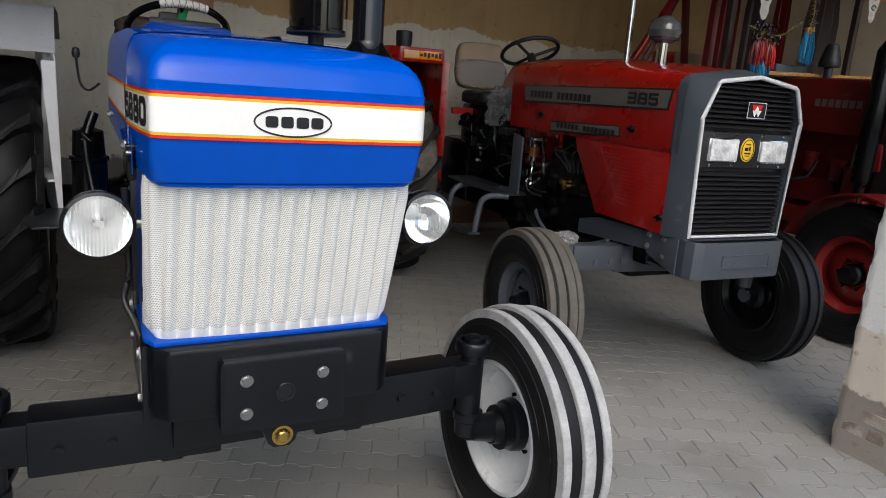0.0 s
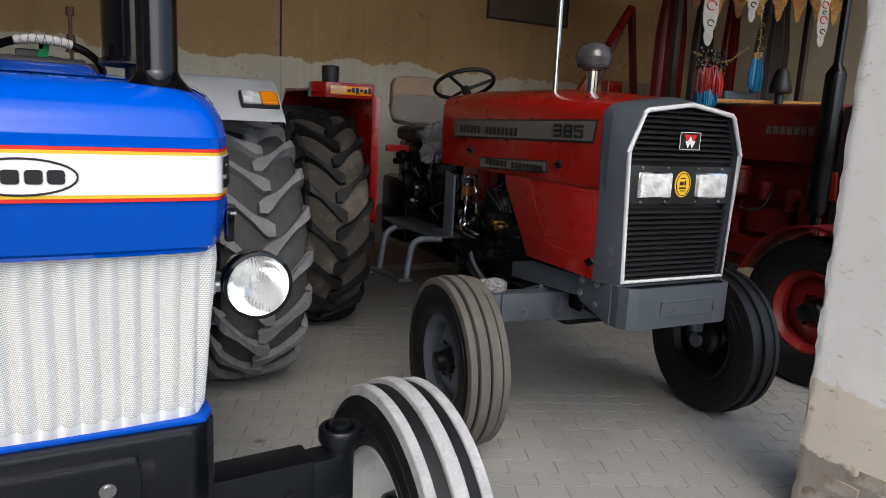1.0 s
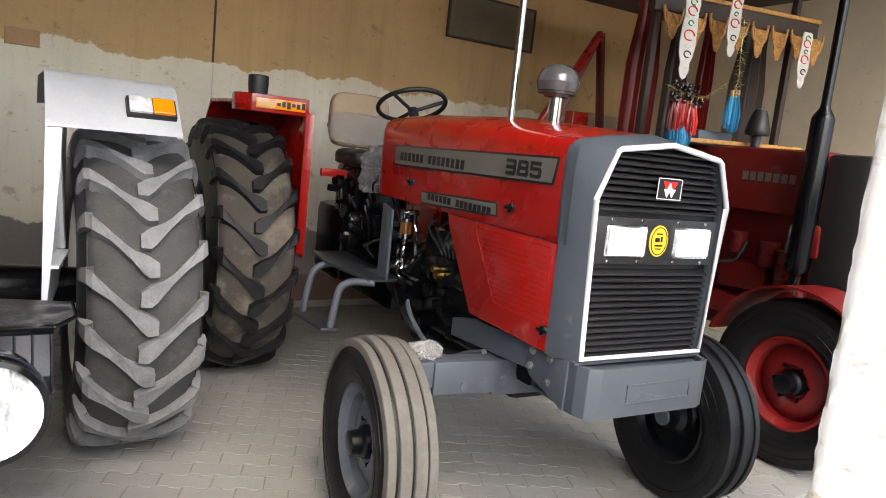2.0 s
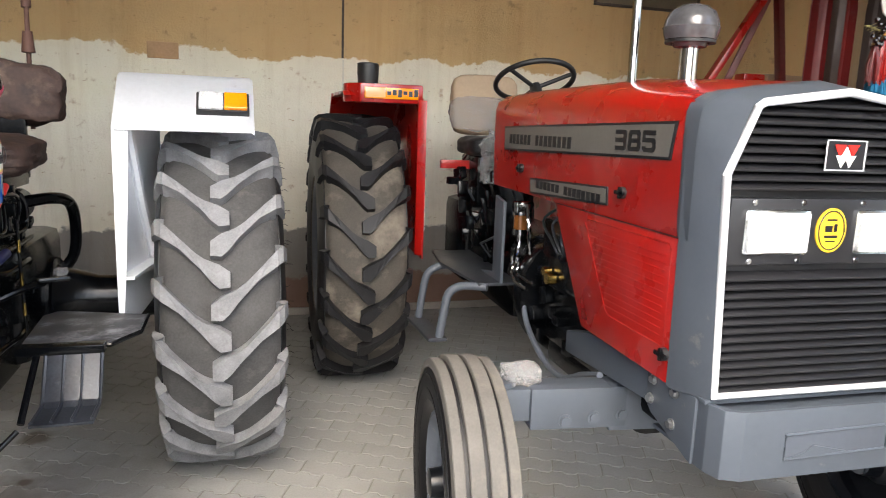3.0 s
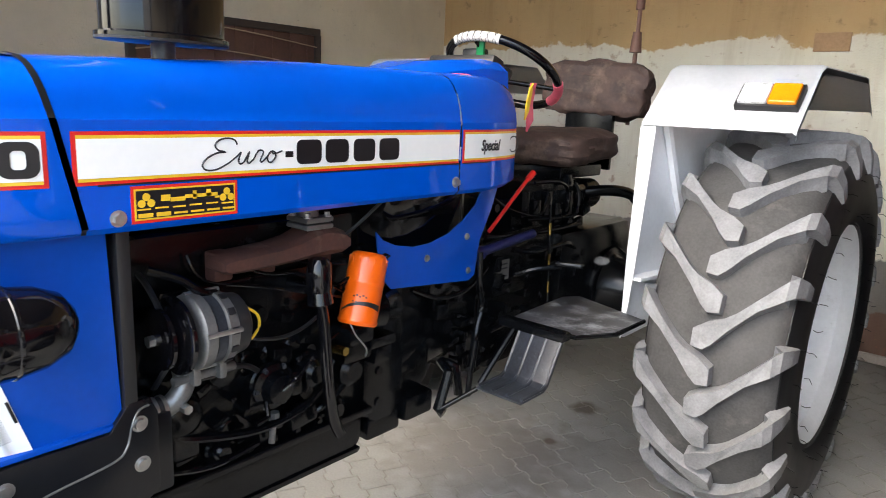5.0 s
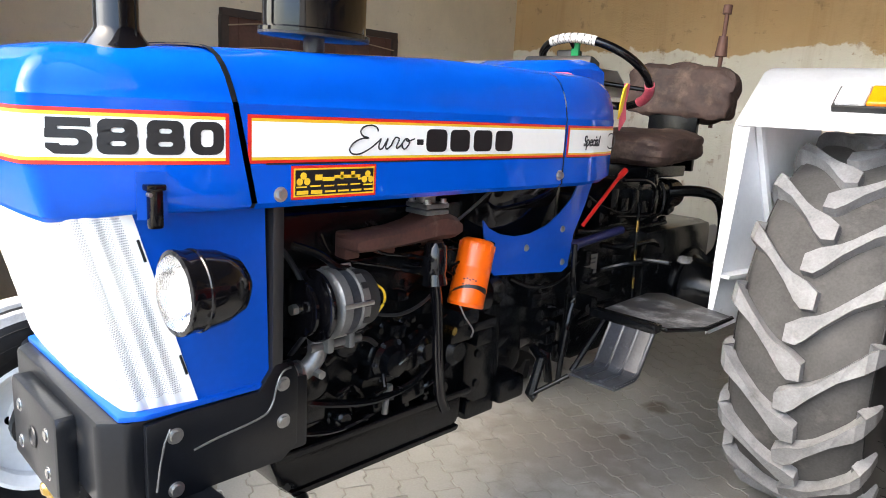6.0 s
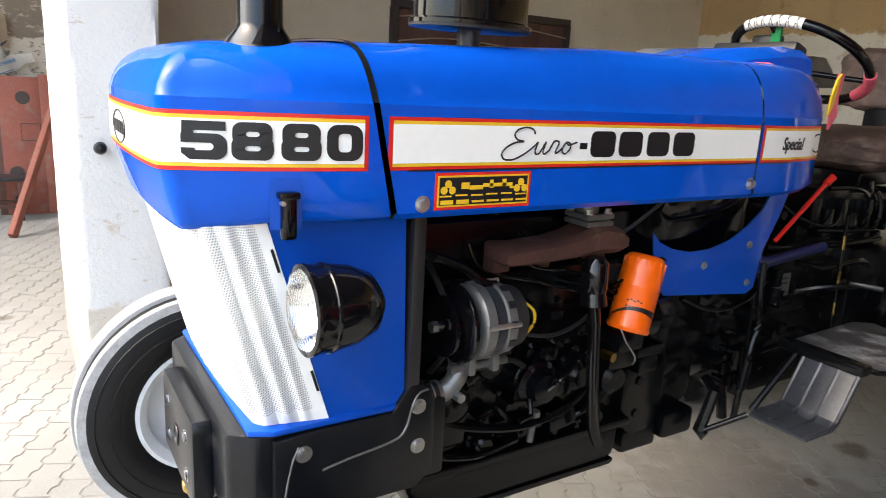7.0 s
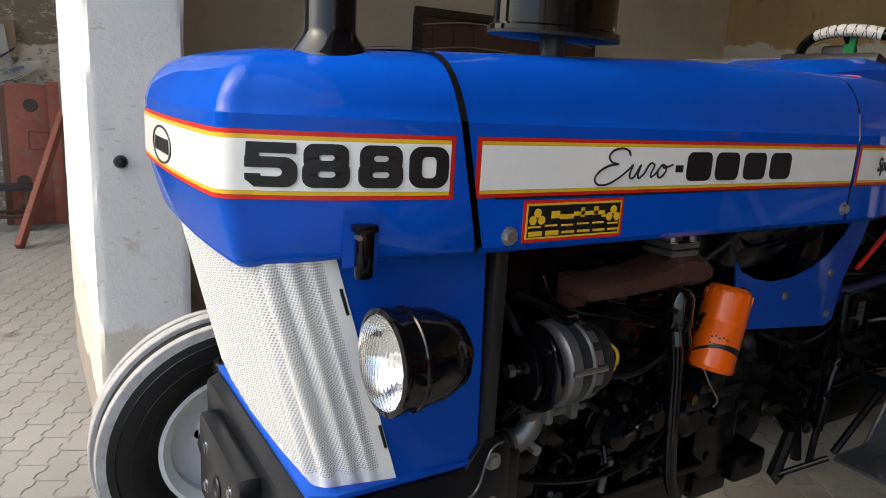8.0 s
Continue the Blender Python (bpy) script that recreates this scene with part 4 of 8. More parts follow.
for ch, y0, y1 in (("5", 0.071, 0.134), ("8", 0.143, 0.204), ("8", 0.219, 0.281), ("0", 0.293, 0.352)):
    bm = bmesh.new()
    numeral(bm, Matrix.Translation((LAY, (y0 + y1) / 2, zc + 0.001)) @ SIDE, ch, y1 - y0 + 0.003, 0.060, 0.0195)
    part("numeral", lay_on(bm), "black_decal", blue_tractor, smooth=False)
SIDE_R = Matrix(((0, 0, -1, 0), (-1, 0, 0, 0), (0, 1, 0, 0), (0, 0, 0, 1)))
for ch, y0, y1 in (("0", 0.071, 0.134), ("8", 0.143, 0.204), ("8", 0.219, 0.281), ("5", 0.293, 0.352)):
    bm = bmesh.new()
    numeral(bm, Matrix.Translation((-LAY, (y0 + y1) / 2, zc + 0.001)) @ SIDE_R, ch, y1 - y0 + 0.003, 0.060, 0.0195)
    part("numeral", slim(lay_on(bm, -1)), "black_decal", blue_tractor, smooth=False)
words("lettering", "Special", 0.046, "black_decal", blue_tractor, flank(1.585, zc, HW + 0.0048) @ Matrix.Rotation(radians(1), 4, 'Y'), 0.0006, 0.72, 0.25)
for pts in ([(0.083, 0.020), (0.078, 0.029), (0.062, 0.033), (0.042, 0.029), (0.033, 0.019), (0.040, 0.009), (0.056, 0.005), (0.036, 0.003), (0.014, -0.007), (0.004, -0.020), (0.012, -0.030), (0.034, -0.030), (0.060, -0.019), (0.080, -0.006), (0.092, 0.004)],
            [(0.092, 0.004), (0.086, -0.012), (0.088, -0.020), (0.098, -0.017), (0.112, 0.004), (0.106, -0.014), (0.110, -0.020), (0.122, -0.012)],
            [(0.122, -0.012), (0.134, 0.006), (0.146, 0.003), (0.139, -0.012), (0.140, -0.019), (0.150, -0.013)],
            [(0.150, -0.013), (0.166, 0.004), (0.158, -0.004), (0.156, -0.015), (0.164, -0.020), (0.176, -0.010), (0.176, 0.001), (0.168, 0.004), (0.172, -0.002), (0.194, 0.004)]):
    bm = bmesh.new()
    tube(bm, [(HW + 0.0036, 0.642 + u, zc + v_ * 0.98) for u, v_ in [(p.x, p.y) for p in smooth_path([(a_, b_, 0) for a_, b_ in pts], 5)]], 0.0019, 5)
    part("script_letter", bm, "black_decal", blue_tractor)


def shapes(name, bars_, material, parent, m):
    if name == "brand_mark" and len(bars_) > 1:
        return [shapes(name, [q], material, parent, m) for q in bars_][0]
    bm = bmesh.new()
    for x, y, w, h in bars_:
        r = bmesh.ops.create_cube(bm, size=1)
        bmesh.ops.transform(bm, matrix=m @ Matrix.Translation((x, y, 0)) @ Matrix.Diagonal((w, h, 0.0012, 1)), verts=r["verts"])
    return part(name, bm, material, parent, smooth=False)


def mark(name, centres, w, h, material, parent, m):
    """A row of plain rounded blocks, where a maker's name stands."""
    for x in centres:
        bm = bmesh.new()
        pts = []
        for cx, cy, a0 in ((1, 1, 0), (-1, 1, 90), (-1, -1, 180), (1, -1, 270)):
            for k in range(4):
                a = radians(a0 + k * 30)
                r = min(w, h) * 0.25
                pts.append((x + cx * (w / 2 - r) + r * math.cos(a), cy * (h / 2 - r) + r * math.sin(a)))
        slab(bm, pts, -0.0006, 0.0006, 'Z')
        bmesh.ops.transform(bm, matrix=m, verts=bm.verts)
        part(name, bm, material, parent, smooth=False)


shapes("brand_mark", [(0.855 - 1.0, -0.004, 0.020, 0.013)], "black_decal", blue_tractor, flank(1.0, zc))
mark("brand_mark", [0.910 - 1.04, 0.992 - 1.04, 1.078 - 1.04, 1.163 - 1.04], 0.070, 0.054, "black_decal", blue_tractor, flank(1.04, zc))
bm = bmesh.new()
lathe(bm, [(0, 0.026), (0.0012, 0.026), (0.0012, 0.0225), (0, 0.0225)], 30, 'X', (HW - 0.0285, 1.748, zc), True)
part("round_badge", bm, "black_decal", blue_tractor)
# dealer's sticker
SK = (0.613, 1.312)
stk = shapes("sticker", [(0, 0, 0.222, 0.070)], "red_line", blue_tractor, flank(*SK, HW + 0.001))
shapes("sticker_border", [(0, 0, 0.211, 0.059)], "yellow", stk, flank(*SK, HW + 0.0017))
shapes("sticker_face", [(0, 0, 0.204, 0.052)], "black_decal", stk, flank(*SK, HW + 0.0024))
rnd = random.Random(3)
pr = [(0.03, 0.010, 0.07, 0.007), (0.045, 0.014, 0.01, 0.014), (0.015, 0.012, 0.008, 0.016), (-0.02, 0.006, 0.03, 0.008), (-0.045, 0.010, 0.018, 0.012), (0.064, 0.004, 0.01, 0.004)]
for k in range(6):
    pr.append((-0.088 + k * 0.035, -0.008 + rnd.uniform(-0.002, 0.002), 0.026, 0.003))
    pr.append((-0.085 + k * 0.035, -0.0205, 0.028, 0.004 if k > 1 else 0.008))
shapes("sticker_print", pr, "yellow", stk, flank(*SK, HW + 0.003))
for yy in (-0.083, 0.086):
    bm = bmesh.new()
    for a, b in ((-0.009, 0.002), (0.009, 0.002), (0, 0.014)):
        rod(bm, (HW + 0.0025, SK[0] + yy + a, SK[1] + b), (HW + 0.0038, SK[0] + yy + a, SK[1] + b), 0.0075, seg=12)
    part("sticker_emblem", bm, "yellow", stk)
# front badge: an oval ring with a plain block row
FRONT = Matrix(((1, 0, 0, 0), (0, 0, -1, 0), (0, 1, 0, 0), (0, 0, 0, 1)))
bm = bmesh.new()
for rr in (1.0,):
    tube(bm, [(-0.017 + 0.083 * math.cos(k * math.tau / 48), front_y(-0.017 + 0.083 * math.cos(k * math.tau / 48)) - 0.0032, zc - 0.004 + 0.0300 * math.sin(k * math.tau / 48)) for k in range(48)], 0.0020, 6, True)
part("oval_badge", bm, "black_decal", blue_tractor)
for dx in (-0.047, -0.014, 0.019, 0.051):
    mark("brand_mark", [0], 0.027, 0.024, "black_decal", blue_tractor, Matrix.Translation((-0.017 + dx, front_y(-0.017 + dx) - 0.0040, zc - 0.004)) @ FRONT)

# corrugated, perforated grille that wraps round both corners
bm = bmesh.new()
uvl = bm.loops.layers.uv.new("UVMap")
NZ, NX = 16, 210


def grille_plan(v):
    """Plan line of the grille at depth v (0 top, 1 bottom): half line from the middle to the side edge."""
    hw = 0.305 - 0.018 * v
    yf = 0.090 + 0.100 * v
    yend = 0.203 + 0.123 * v
    r = 0.035
    pts = [(0.0, yf - 0.012), (hw * 0.5, yf - 0.008), (hw - r, yf)]
    for k in range(1, 7):
        a = radians(90 * k / 6)
        pts.append((hw - r + r * math.sin(a), yf + r - r * math.cos(a)))
    pts.append((max(hw, 0.3056), yend))
    return pts


def along(pts, t):
    ls = [math.dist(a, b) for a, b in zip(pts, pts[1:])]
    d = t * sum(ls)
    for (a, b), l in zip(zip(pts, pts[1:]), ls):
        if d <= l or b is pts[-1]:
            f = d / l
            return a[0] + (b[0] - a[0]) * f, a[1] + (b[1] - a[1]) * f, Vector((b[1] - a[1], -(b[0] - a[0]))).normalized()
        d -= l


gv = []
for j in range(NZ + 1):
    v = j / NZ
    pl = grille_plan(v)
    row = []
    for i in range(NX + 1):
        u = i / NX * 2 - 1
        x, y, nrm = along(pl, abs(u))
        flat = min(1.0, max(0.0, (0.93 - abs(u)) / 0.04))
        edge_v = min(1.0, (1 - v) / 0.04, v / 0.1)
        wv = 0.020 * (abs(math.cos(abs(u) * 5.5 * math.tau)) - 0.5) * flat * edge_v
        row.append(bm.verts.new(((x + nrm.x * wv) * (1 if u > 0 else -1), y + nrm.y * wv, 1.272 - 0.406 * v)))
    gv.append(row)
for j in range(NZ):
    for i in range(NX):
        f = bm.faces.new((gv[j][i], gv[j + 1][i], gv[j + 1][i + 1], gv[j][i + 1]))
        plain = abs(i - NX / 2) > NX / 2 * 0.935 or j == NZ - 1
        for lp, (a, b) in zip(f.loops, ((j, i), (j + 1, i), (j + 1, i + 1), (j, i + 1))):
            lp[uvl].uv = (0.5, 0.5) if plain else (b / NX * 216 + a / NZ * 44, a / NZ * 88)
part("grille", bm, "mesh", blue_tractor)
bm = bmesh.new()
box(bm, (0, 0.40, 1.06), (0.54, 0.06, 0.42), 0.01)
part("radiator", bm, "engine", blue_tractor)
for s in (1, -1):
    bm = bmesh.new()
    slab(bm, [(0.19, 1.30), (0.478, 1.30), (0.492, 0.862), (0.32, 0.852)], s * 0.296, s * 0.303, 'X')
    sp = part("radiator_panel", bm, "blue_in", blue_tractor)
    for zz in (1.19, 0.95):
        bm = bmesh.new()
        yy = 0.203 + (1.272 - zz) / 0.394 * 0.123 - 0.007
        box(bm, (s * 0.3045, yy, zz), (0.006, 0.005, 0.045), 0.001, rot(17, 0, 0))
        part("slot", bm, "black_decal", sp)
    bm = bmesh.new()
    box(bm, (s * 0.290, 0.507, 1.07), (0.05, 0.028, 0.40), 0.006)
    part("rubber_edge", bm, "plastic_black", blue_tractor)
    # headlamp: a deep black bowl with a bright ring and ribbed lens
    bm = bmesh.new()
    lc = (0.420 if s > 0 else -0.395, 0.236, 1.134)
    lathe(bm, [(0.135, 0.00696), (0.130, 0.03045), (0.112, 0.05394), (0.075, 0.0696), (0.035, 0.07482), (0.033, 0.07699), (0.029, 0.07699), (0.027, 0.07482), (0.006, 0.07569), (0.0, 0.0783), (-0.006, 0.07743), (-0.008, 0.0696)], 44, 'Y', lc)
    lamp = part("headlamp", bm, "gloss_black", blue_tractor)
    bm = bmesh.new()
    lathe(bm, [(-0.006, 0.0696), (-0.012, 0.06438), (-0.020, 0.0435), (-0.024, 0.02175), (-0.025, 0.00087)], 44, 'Y', lc)
    part("lens", bm, "lens", lamp, "ribbed clear glass lens").visible_shadow = False
    bm = bmesh.new()
    lathe(bm, [(-0.004, 0.06873), (0.02, 0.05742), (0.045, 0.03654), (0.055, 0.01392), (0.056, 0.00087)], 36, 'Y', lc)
    part("reflector", bm, "mirror", lamp)
    bm = bmesh.new()
    rod(bm, (lc[0], lc[1] + 0.055, lc[2]), (lc[0], lc[1] + 0.02, lc[2]), 0.010)
    part("bulb", bm, "clear", lamp)
    bm = bmesh.new()
    rod(bm, (s * 0.29, 0.285, 1.128), (s * 0.345, 0.285, 1.128), 0.014)
    rod(bm, (s * 0.315, 0.285, 1.128), (s * 0.333, 0.285, 1.128), 0.022, seg=6)
    part("lamp_bracket", bm, "steel", blue_tractor)
    bm = bmesh.new()
    lx_ = skin_x(0.226) + 0.008 if s > 0 else -HR
    box(bm, (lx_, 0.228, 1.276), (0.020, 0.026, 0.074), 0.007)
    box(bm, (lx_ - s * 0.002, 0.228, 1.314), (0.026, 0.036, 0.012), 0.004)
    lat = part("bonnet_latch", bm, "gloss_black", blue_tractor)
    bm = bmesh.new()
    rod(bm, (lx_, 0.216, 1.302), (lx_ + s * 0.0115, 0.216, 1.302), 0.004, seg=12)
    part("latch_rivet", bm, "steel", lat)
    shapes("latch_plate", [(0, 0, 0.052, 0.085)], "blue_in", blue_tractor, Matrix.Translation(((skin_x(0.226) + 0.001) if s > 0 else -HR - 0.001, 0.226, 1.298)) @ Matrix.Rotation(radians(-8 if s > 0 else 2), 4, 'Z') @ SIDE)
bm = bmesh.new()
slab(bm, [(-0.292, 0.172), (0.292, 0.172), (0.312, 0.215), (0.312, 0.49), (-0.312, 0.49), (-0.312, 0.215)], 0.854, 0.867, 'Z', 0.006)
part("grille_sill", bm, "blue_in", blue_tractor)

# front bolster with side brackets, tow plate and pivot pin
bm = bmesh.new()
slab(bm, [(-0.262, 0.140), (0.262, 0.140), (0.300, 0.185), (0.300, 0.60), (-0.300, 0.60), (-0.300, 0.185)], 0.672, 0.855, 'Z', 0.012)
bol = part("front_bolster", bm, "black", blue_tractor)
bm = bmesh.new()
slab(bm, [(-0.152, 0.640), (0.152, 0.640), (0.156, 0.66), (0.156, 0.815), (0.148, 0.832), (-0.148, 0.832), (-0.156, 0.815), (-0.156, 0.66)], 0.100, 0.142, 'Y', 0.010)
plate = part("tow_plate", bm, "black", blue_tractor)
bolts([(x, 0.101, z) for x in (-0.094, 0.094) for z in (0.776, 0.690)], 0.011, 0.005, (0, -1, 0), "chrome", plate, "bolt", 12)
bm = bmesh.new()
lathe(bm, [(0.0985, 0.025), (0.096, 0.023), (0.0965, 0.019), (0.0993, 0.018), (0.0993, 0.001)], 20, 'Y', (0.0, 0, 0.736))
part("pin_hole", bm, "black_decal", plate)
bm = bmesh.new()
slab(bm, [(-0.062, 0.66), (0.062, 0.66), (0.035, 0.585), (0.02, 0.572), (-0.02, 0.572), (-0.035, 0.585)], 0.125, 0.175, 'Y', 0.006)
lug = part("pivot_lug", bm, "black", blue_tractor)
bm = bmesh.new()
lathe(bm, [(0.108, 0.001), (0.108, 0.012), (0.114, 0.018), (0.119, 0.020), (0.119, 0.027), (0.126, 0.029), (0.13, 0.03)], 28, 'Y', (0, 0, 0.607))
part("pivot_pin", bm, "brass", lug, "worn brass-coloured pin end")
for s in (1, -1):
    bm = bmesh.new()
    slab(bm, [(0.215, 0.845), (0.30, 0.852), (0.46, 0.852), (0.50, 0.905), (0.545, 0.905), (0.56, 0.87), (0.56, 0.70), (0.52, 0.668), (0.34, 0.668), (0.28, 0.64), (0.215, 0.645)], s * 0.300, s * 0.316, 'X', 0.004)
    br = part("side_bracket", bm, "black", blue_tractor)
    bm = bmesh.new()
    tube(bm, [(s * 0.317, y, z) for y, z in ((0.232, 0.70), (0.240, 0.755), (0.25, 0.80), (0.262, 0.826))], 0.0025, 6)
    part("casting_edge", bm, "alu", br)
    bm = bmesh.new()
    tube(bm, smooth_path([(s * 0.317, y, z) for y, z in ((0.31, 0.765), (0.36, 0.775), (0.46, 0.79), (0.49, 0.81), (0.505, 0.86), (0.52, 0.885), (0.54, 0.89))], 4), 0.0025, 6)
    part("casting_edge", bm, "alu", br)
    bolts([(s * 0.314, y, z) for y, z in ((0.272, 0.808), (0.272, 0.690), (0.520, 0.855), (0.522, 0.765))], 0.012, 0.010, (s, 0, 0), "steel", br, "bolt", 12)

# front axle
bm = bmesh.new()
box(bm, (0, 0.30, 0.600), (0.5, 0.14, 0.12), 0.02)
axle = part("front_axle", bm, "black", blue_tractor)
for s in (1, -1):
    bm = bmesh.new()
    box(bm, (s * 0.345, 0.30, 0.594), (0.44, 0.105, 0.145), 0.008, rot(0, s * -1.5, 0))
    ab = part("axle_sleeve", bm, "black", axle)
    bm = bmesh.new()
    box(bm, (s * 0.57, 0.30, 0.608), (0.16, 0.085, 0.108), 0.010, rot(0, s * -2, 0))
    part("axle_end", bm, "black", axle)
    bolts([(s * x, 0.250, 0.592) for x in (0.385, 0.500)], 0.013, 0.014, (0, -1, 0), "black", axle, "bolt")
    bolts([(s * 0.555, 0.260, 0.60)], 0.010, 0.004, (0, -1, 0), "alu", axle, "plug", 12)
    bm = bmesh.new()
    slab(bm, [(s * 0.20, 0.545), (s * 0.30, 0.545), (s * 0.27, 0.50), (s * 0.22, 0.50)], 0.27, 0.33, 'Y', 0.006)
    part("axle_stop", bm, "black", axle)
    bm = bmesh.new()
    lathe(bm, [(0.485, 0.001), (0.485, 0.038), (0.68, 0.038), (0.682, 0.044), (0.705, 0.044), (0.712, 0.030), (0.735, 0.030), (0.742, 0.020), (0.742, 0.001)], 24, 'Z', (s * 0.648, 0.30, 0))
    kp = part("king_pin", bm, "black", blue_tractor)
    bm = bmesh.new()
    lathe(bm, [(0.40, 0.001), (0.40, 0.030), (0.41, 0.04), (0.455, 0.042), (0.46, 0.047), (0.485, 0.047), (0.488, 0.038)], 24, 'Z', (s * 0.650, 0.30, 0))
    rod(bm, (s * 0.65, 0.30, 0.425), (s * 0.77, 0.30, 0.405), 0.042, 0.05)
    rod(bm, (s * 0.765, 0.30, 0.405), (s * 0.80, 0.30, 0.405), 0.075)
    part("stub_axle", bm, "black", kp)
    bm = bmesh.new()
    lathe(bm, [(0.688, 0.044), (0.688, 0.052), (0.694, 0.056), (0.722, 0.056), (0.728, 0.052), (0.728, 0.040)], 24, 'Z', (s * 0.648, 0.30, 0))
    box(bm, (s * 0.700, 0.315, 0.708), (0.035, 0.05, 0.030), 0.006)
    rod(bm, (s * 0.702, 0.27, 0.708), (s * 0.702, 0.36, 0.708), 0.009, seg=6)
    part("pivot_clamp", bm, "black", kp)
    bm = bmesh.new()
    box(bm, (s * 0.62, 0.40, 0.475), (0.04, 0.19, 0.022), 0.006, rot(0, 0, s * 10))
    part("steering_arm", bm, "black", kp)
    front_wheel(blue_tractor, s * 0.835, 0.30 if s > 0 else 0.33, 0.405, s, "rim_white", "rib_chalk", steer=0)
    bm = bmesh.new()
    tube(bm, [(s * 0.605, 0.475, 0.47), (s * 0.42, 0.56, 0.465), (s * 0.18, 0.66, 0.475)], 0.016)
    part("drag_link", bm, "black", blue_tractor)
# wiring pipe down beside the radiator
bm = bmesh.new()
tube(bm, smooth_path([(-0.335, 0.36, 1.20), (-0.33, 0.36, 1.0), (-0.345, 0.33, 0.93), (-0.325, 0.30, 0.88), (-0.30, 0.27, 0.80)], 5), 0.008)
part("wiring_loom", bm, "plastic_black", blue_tractor)

# exhaust stack and oval intake box on the bonnet
bm = bmesh.new()
lathe(bm, [(1.512, 0.070), (1.529, 0.070), (1.533, 0.068), (1.536, 0.064), (1.557, 0.046), (1.563, 0.042), (1.568, 0.0395), (1.572, 0.0385), (2.40, 0.0385), (2.40, 0.034), (1.6, 0.034)], 36, 'Z', (0.218, 0.225, 0.018))
part("exhaust_pipe", bm, "gloss_black", blue_tractor)
bm = bmesh.new()
rod(bm, (0.216, 0.655, 1.53), (0.216, 0.655, 1.64), 0.024)
pre = part("intake_pipe", bm, "tin", blue_tractor)


def oval(z, a, b, n=44):
    return [(0.216 + a * math.cos(k * math.tau / n), 0.66 + b * math.sin(k * math.tau / n), z - 0.026) for k in range(n)]


bm = bmesh.new()
loft(bm, [oval(1.652, 0.03, 0.05), oval(1.648, 0.072, 0.126), oval(1.646, 0.082, 0.140), oval(1.654, 0.082, 0.140), oval(1.658, 0.074, 0.130), oval(1.90, 0.074, 0.130), oval(1.92, 0.06, 0.11)])
part("intake_box", bm, "gloss_black", pre)
# thin matt plate added below the box to hide the bonnet's blue reflection
bm = bmesh.new()
loft(bm, [oval(1.6405, 0.066, 0.118), oval(1.6405, 0.0815, 0.1395), oval(1.6462, 0.0815, 0.1395)])
part("intake_base", bm, "plastic_black", pre)

def cushion(b, c, s_, m=None, lump=0.012, seed=1):
    """A soft worn pad."""
    bmesh.ops.create_cube(b, size=1)
    bmesh.ops.subdivide_edges(b, edges=b.edges[:], cuts=13, use_grid_fill=True)
    for v in b.verts:
        p = v.co * 2
        q = Vector([math.copysign(abs(x) ** 0.8, x) for x in p])
        l4 = (abs(p.x) ** 5 + abs(p.y) ** 5 + abs(p.z) ** 5) ** 0.2
        k = max(abs(p.x), abs(p.y), abs(p.z)) / max(l4, 1e-6)
        w = p * k * 0.5
        n = (noise.noise(Vector((w.x * 5 + seed, w.y * 5, w.z * 5))) + 0.5 * noise.noise(Vector((w.x * 13, w.y * 13 + seed, w.z * 13)))) * lump
        v.co = Vector((w.x * s_[0], w.y * s_[1], w.z * s_[2])) + p.normalized() * n
    bmesh.ops.transform(b, matrix=Matrix.Translation(c) @ (m or Matrix()), verts=b.verts)


# engine, seen through the open left side
def eng_part(name, build, material="engine", parent=None, label="", smooth=True):
    bm = bmesh.new()
    build(bm)
    return part(name, bm, material, parent or blue_tractor, label, smooth)


block = eng_part("engine_block", lambda b: slab(b, [(0.53, 1.02), (0.53, 0.66), (0.60, 0.60), (1.22, 0.60), (1.26, 0.66), (1.26, 1.06)], -0.19, 0.19, 'X', 0.012))
eng_part("cylinder_head", lambda b: box(b, (0, 0.90, 1.13), (0.36, 0.74, 0.16), 0.015))
eng_part("valve_cover", lambda b: box(b, (-0.02, 0.90, 1.225), (0.24, 0.70, 0.06), 0.02))
eng_part("oil_pan", lambda b: slab(b, [(0.54, 0.62), (0.575, 0.53), (0.61, 0.49), (1.21, 0.49), (1.235, 0.52), (1.24, 0.62)], -0.17, 0.212, 'X', 0.022))
eng_part("pan_flange", lambda b: box(b, (0.02, 0.91, 0.615), (0.42, 0.70, 0.022), 0.006), parent=block)
eng_part("timing_cover", lambda b: slab(b, [(0.50, 1.05), (0.50, 0.66), (0.56, 0.62), (0.56, 1.05)], -0.17, 0.20, 'X', 0.010))
bolts([(0.20 + 0.008, 0.62 + k * 0.075, 0.634) for k in range(8)], 0.009, 0.010, (1, 0, 0), "engine", block, "flange_bolt")
bolts([(0.188, 0.60 + k * 0.13, 0.985) for k in range(5)], 0.012, 0.012, (1, 0, 0), "engine", block, "block_bolt")
for k, (y, z, r) in enumerate(((0.70, 0.80, 0.035), (0.86, 0.86, 0.03), (0.93, 0.86, 0.03), (1.0, 0.86, 0.03), (0.80, 0.70, 0.028), (1.10, 0.72, 0.026))):
    eng_part("core_plug", lambda b: lathe(b, [(0.186, r + 0.008), (0.198, r), (0.200, r - 0.006), (0.193, r - 0.009), (0.193, 0.001)], 22, 'X', (0, y, z)), "engine", block)
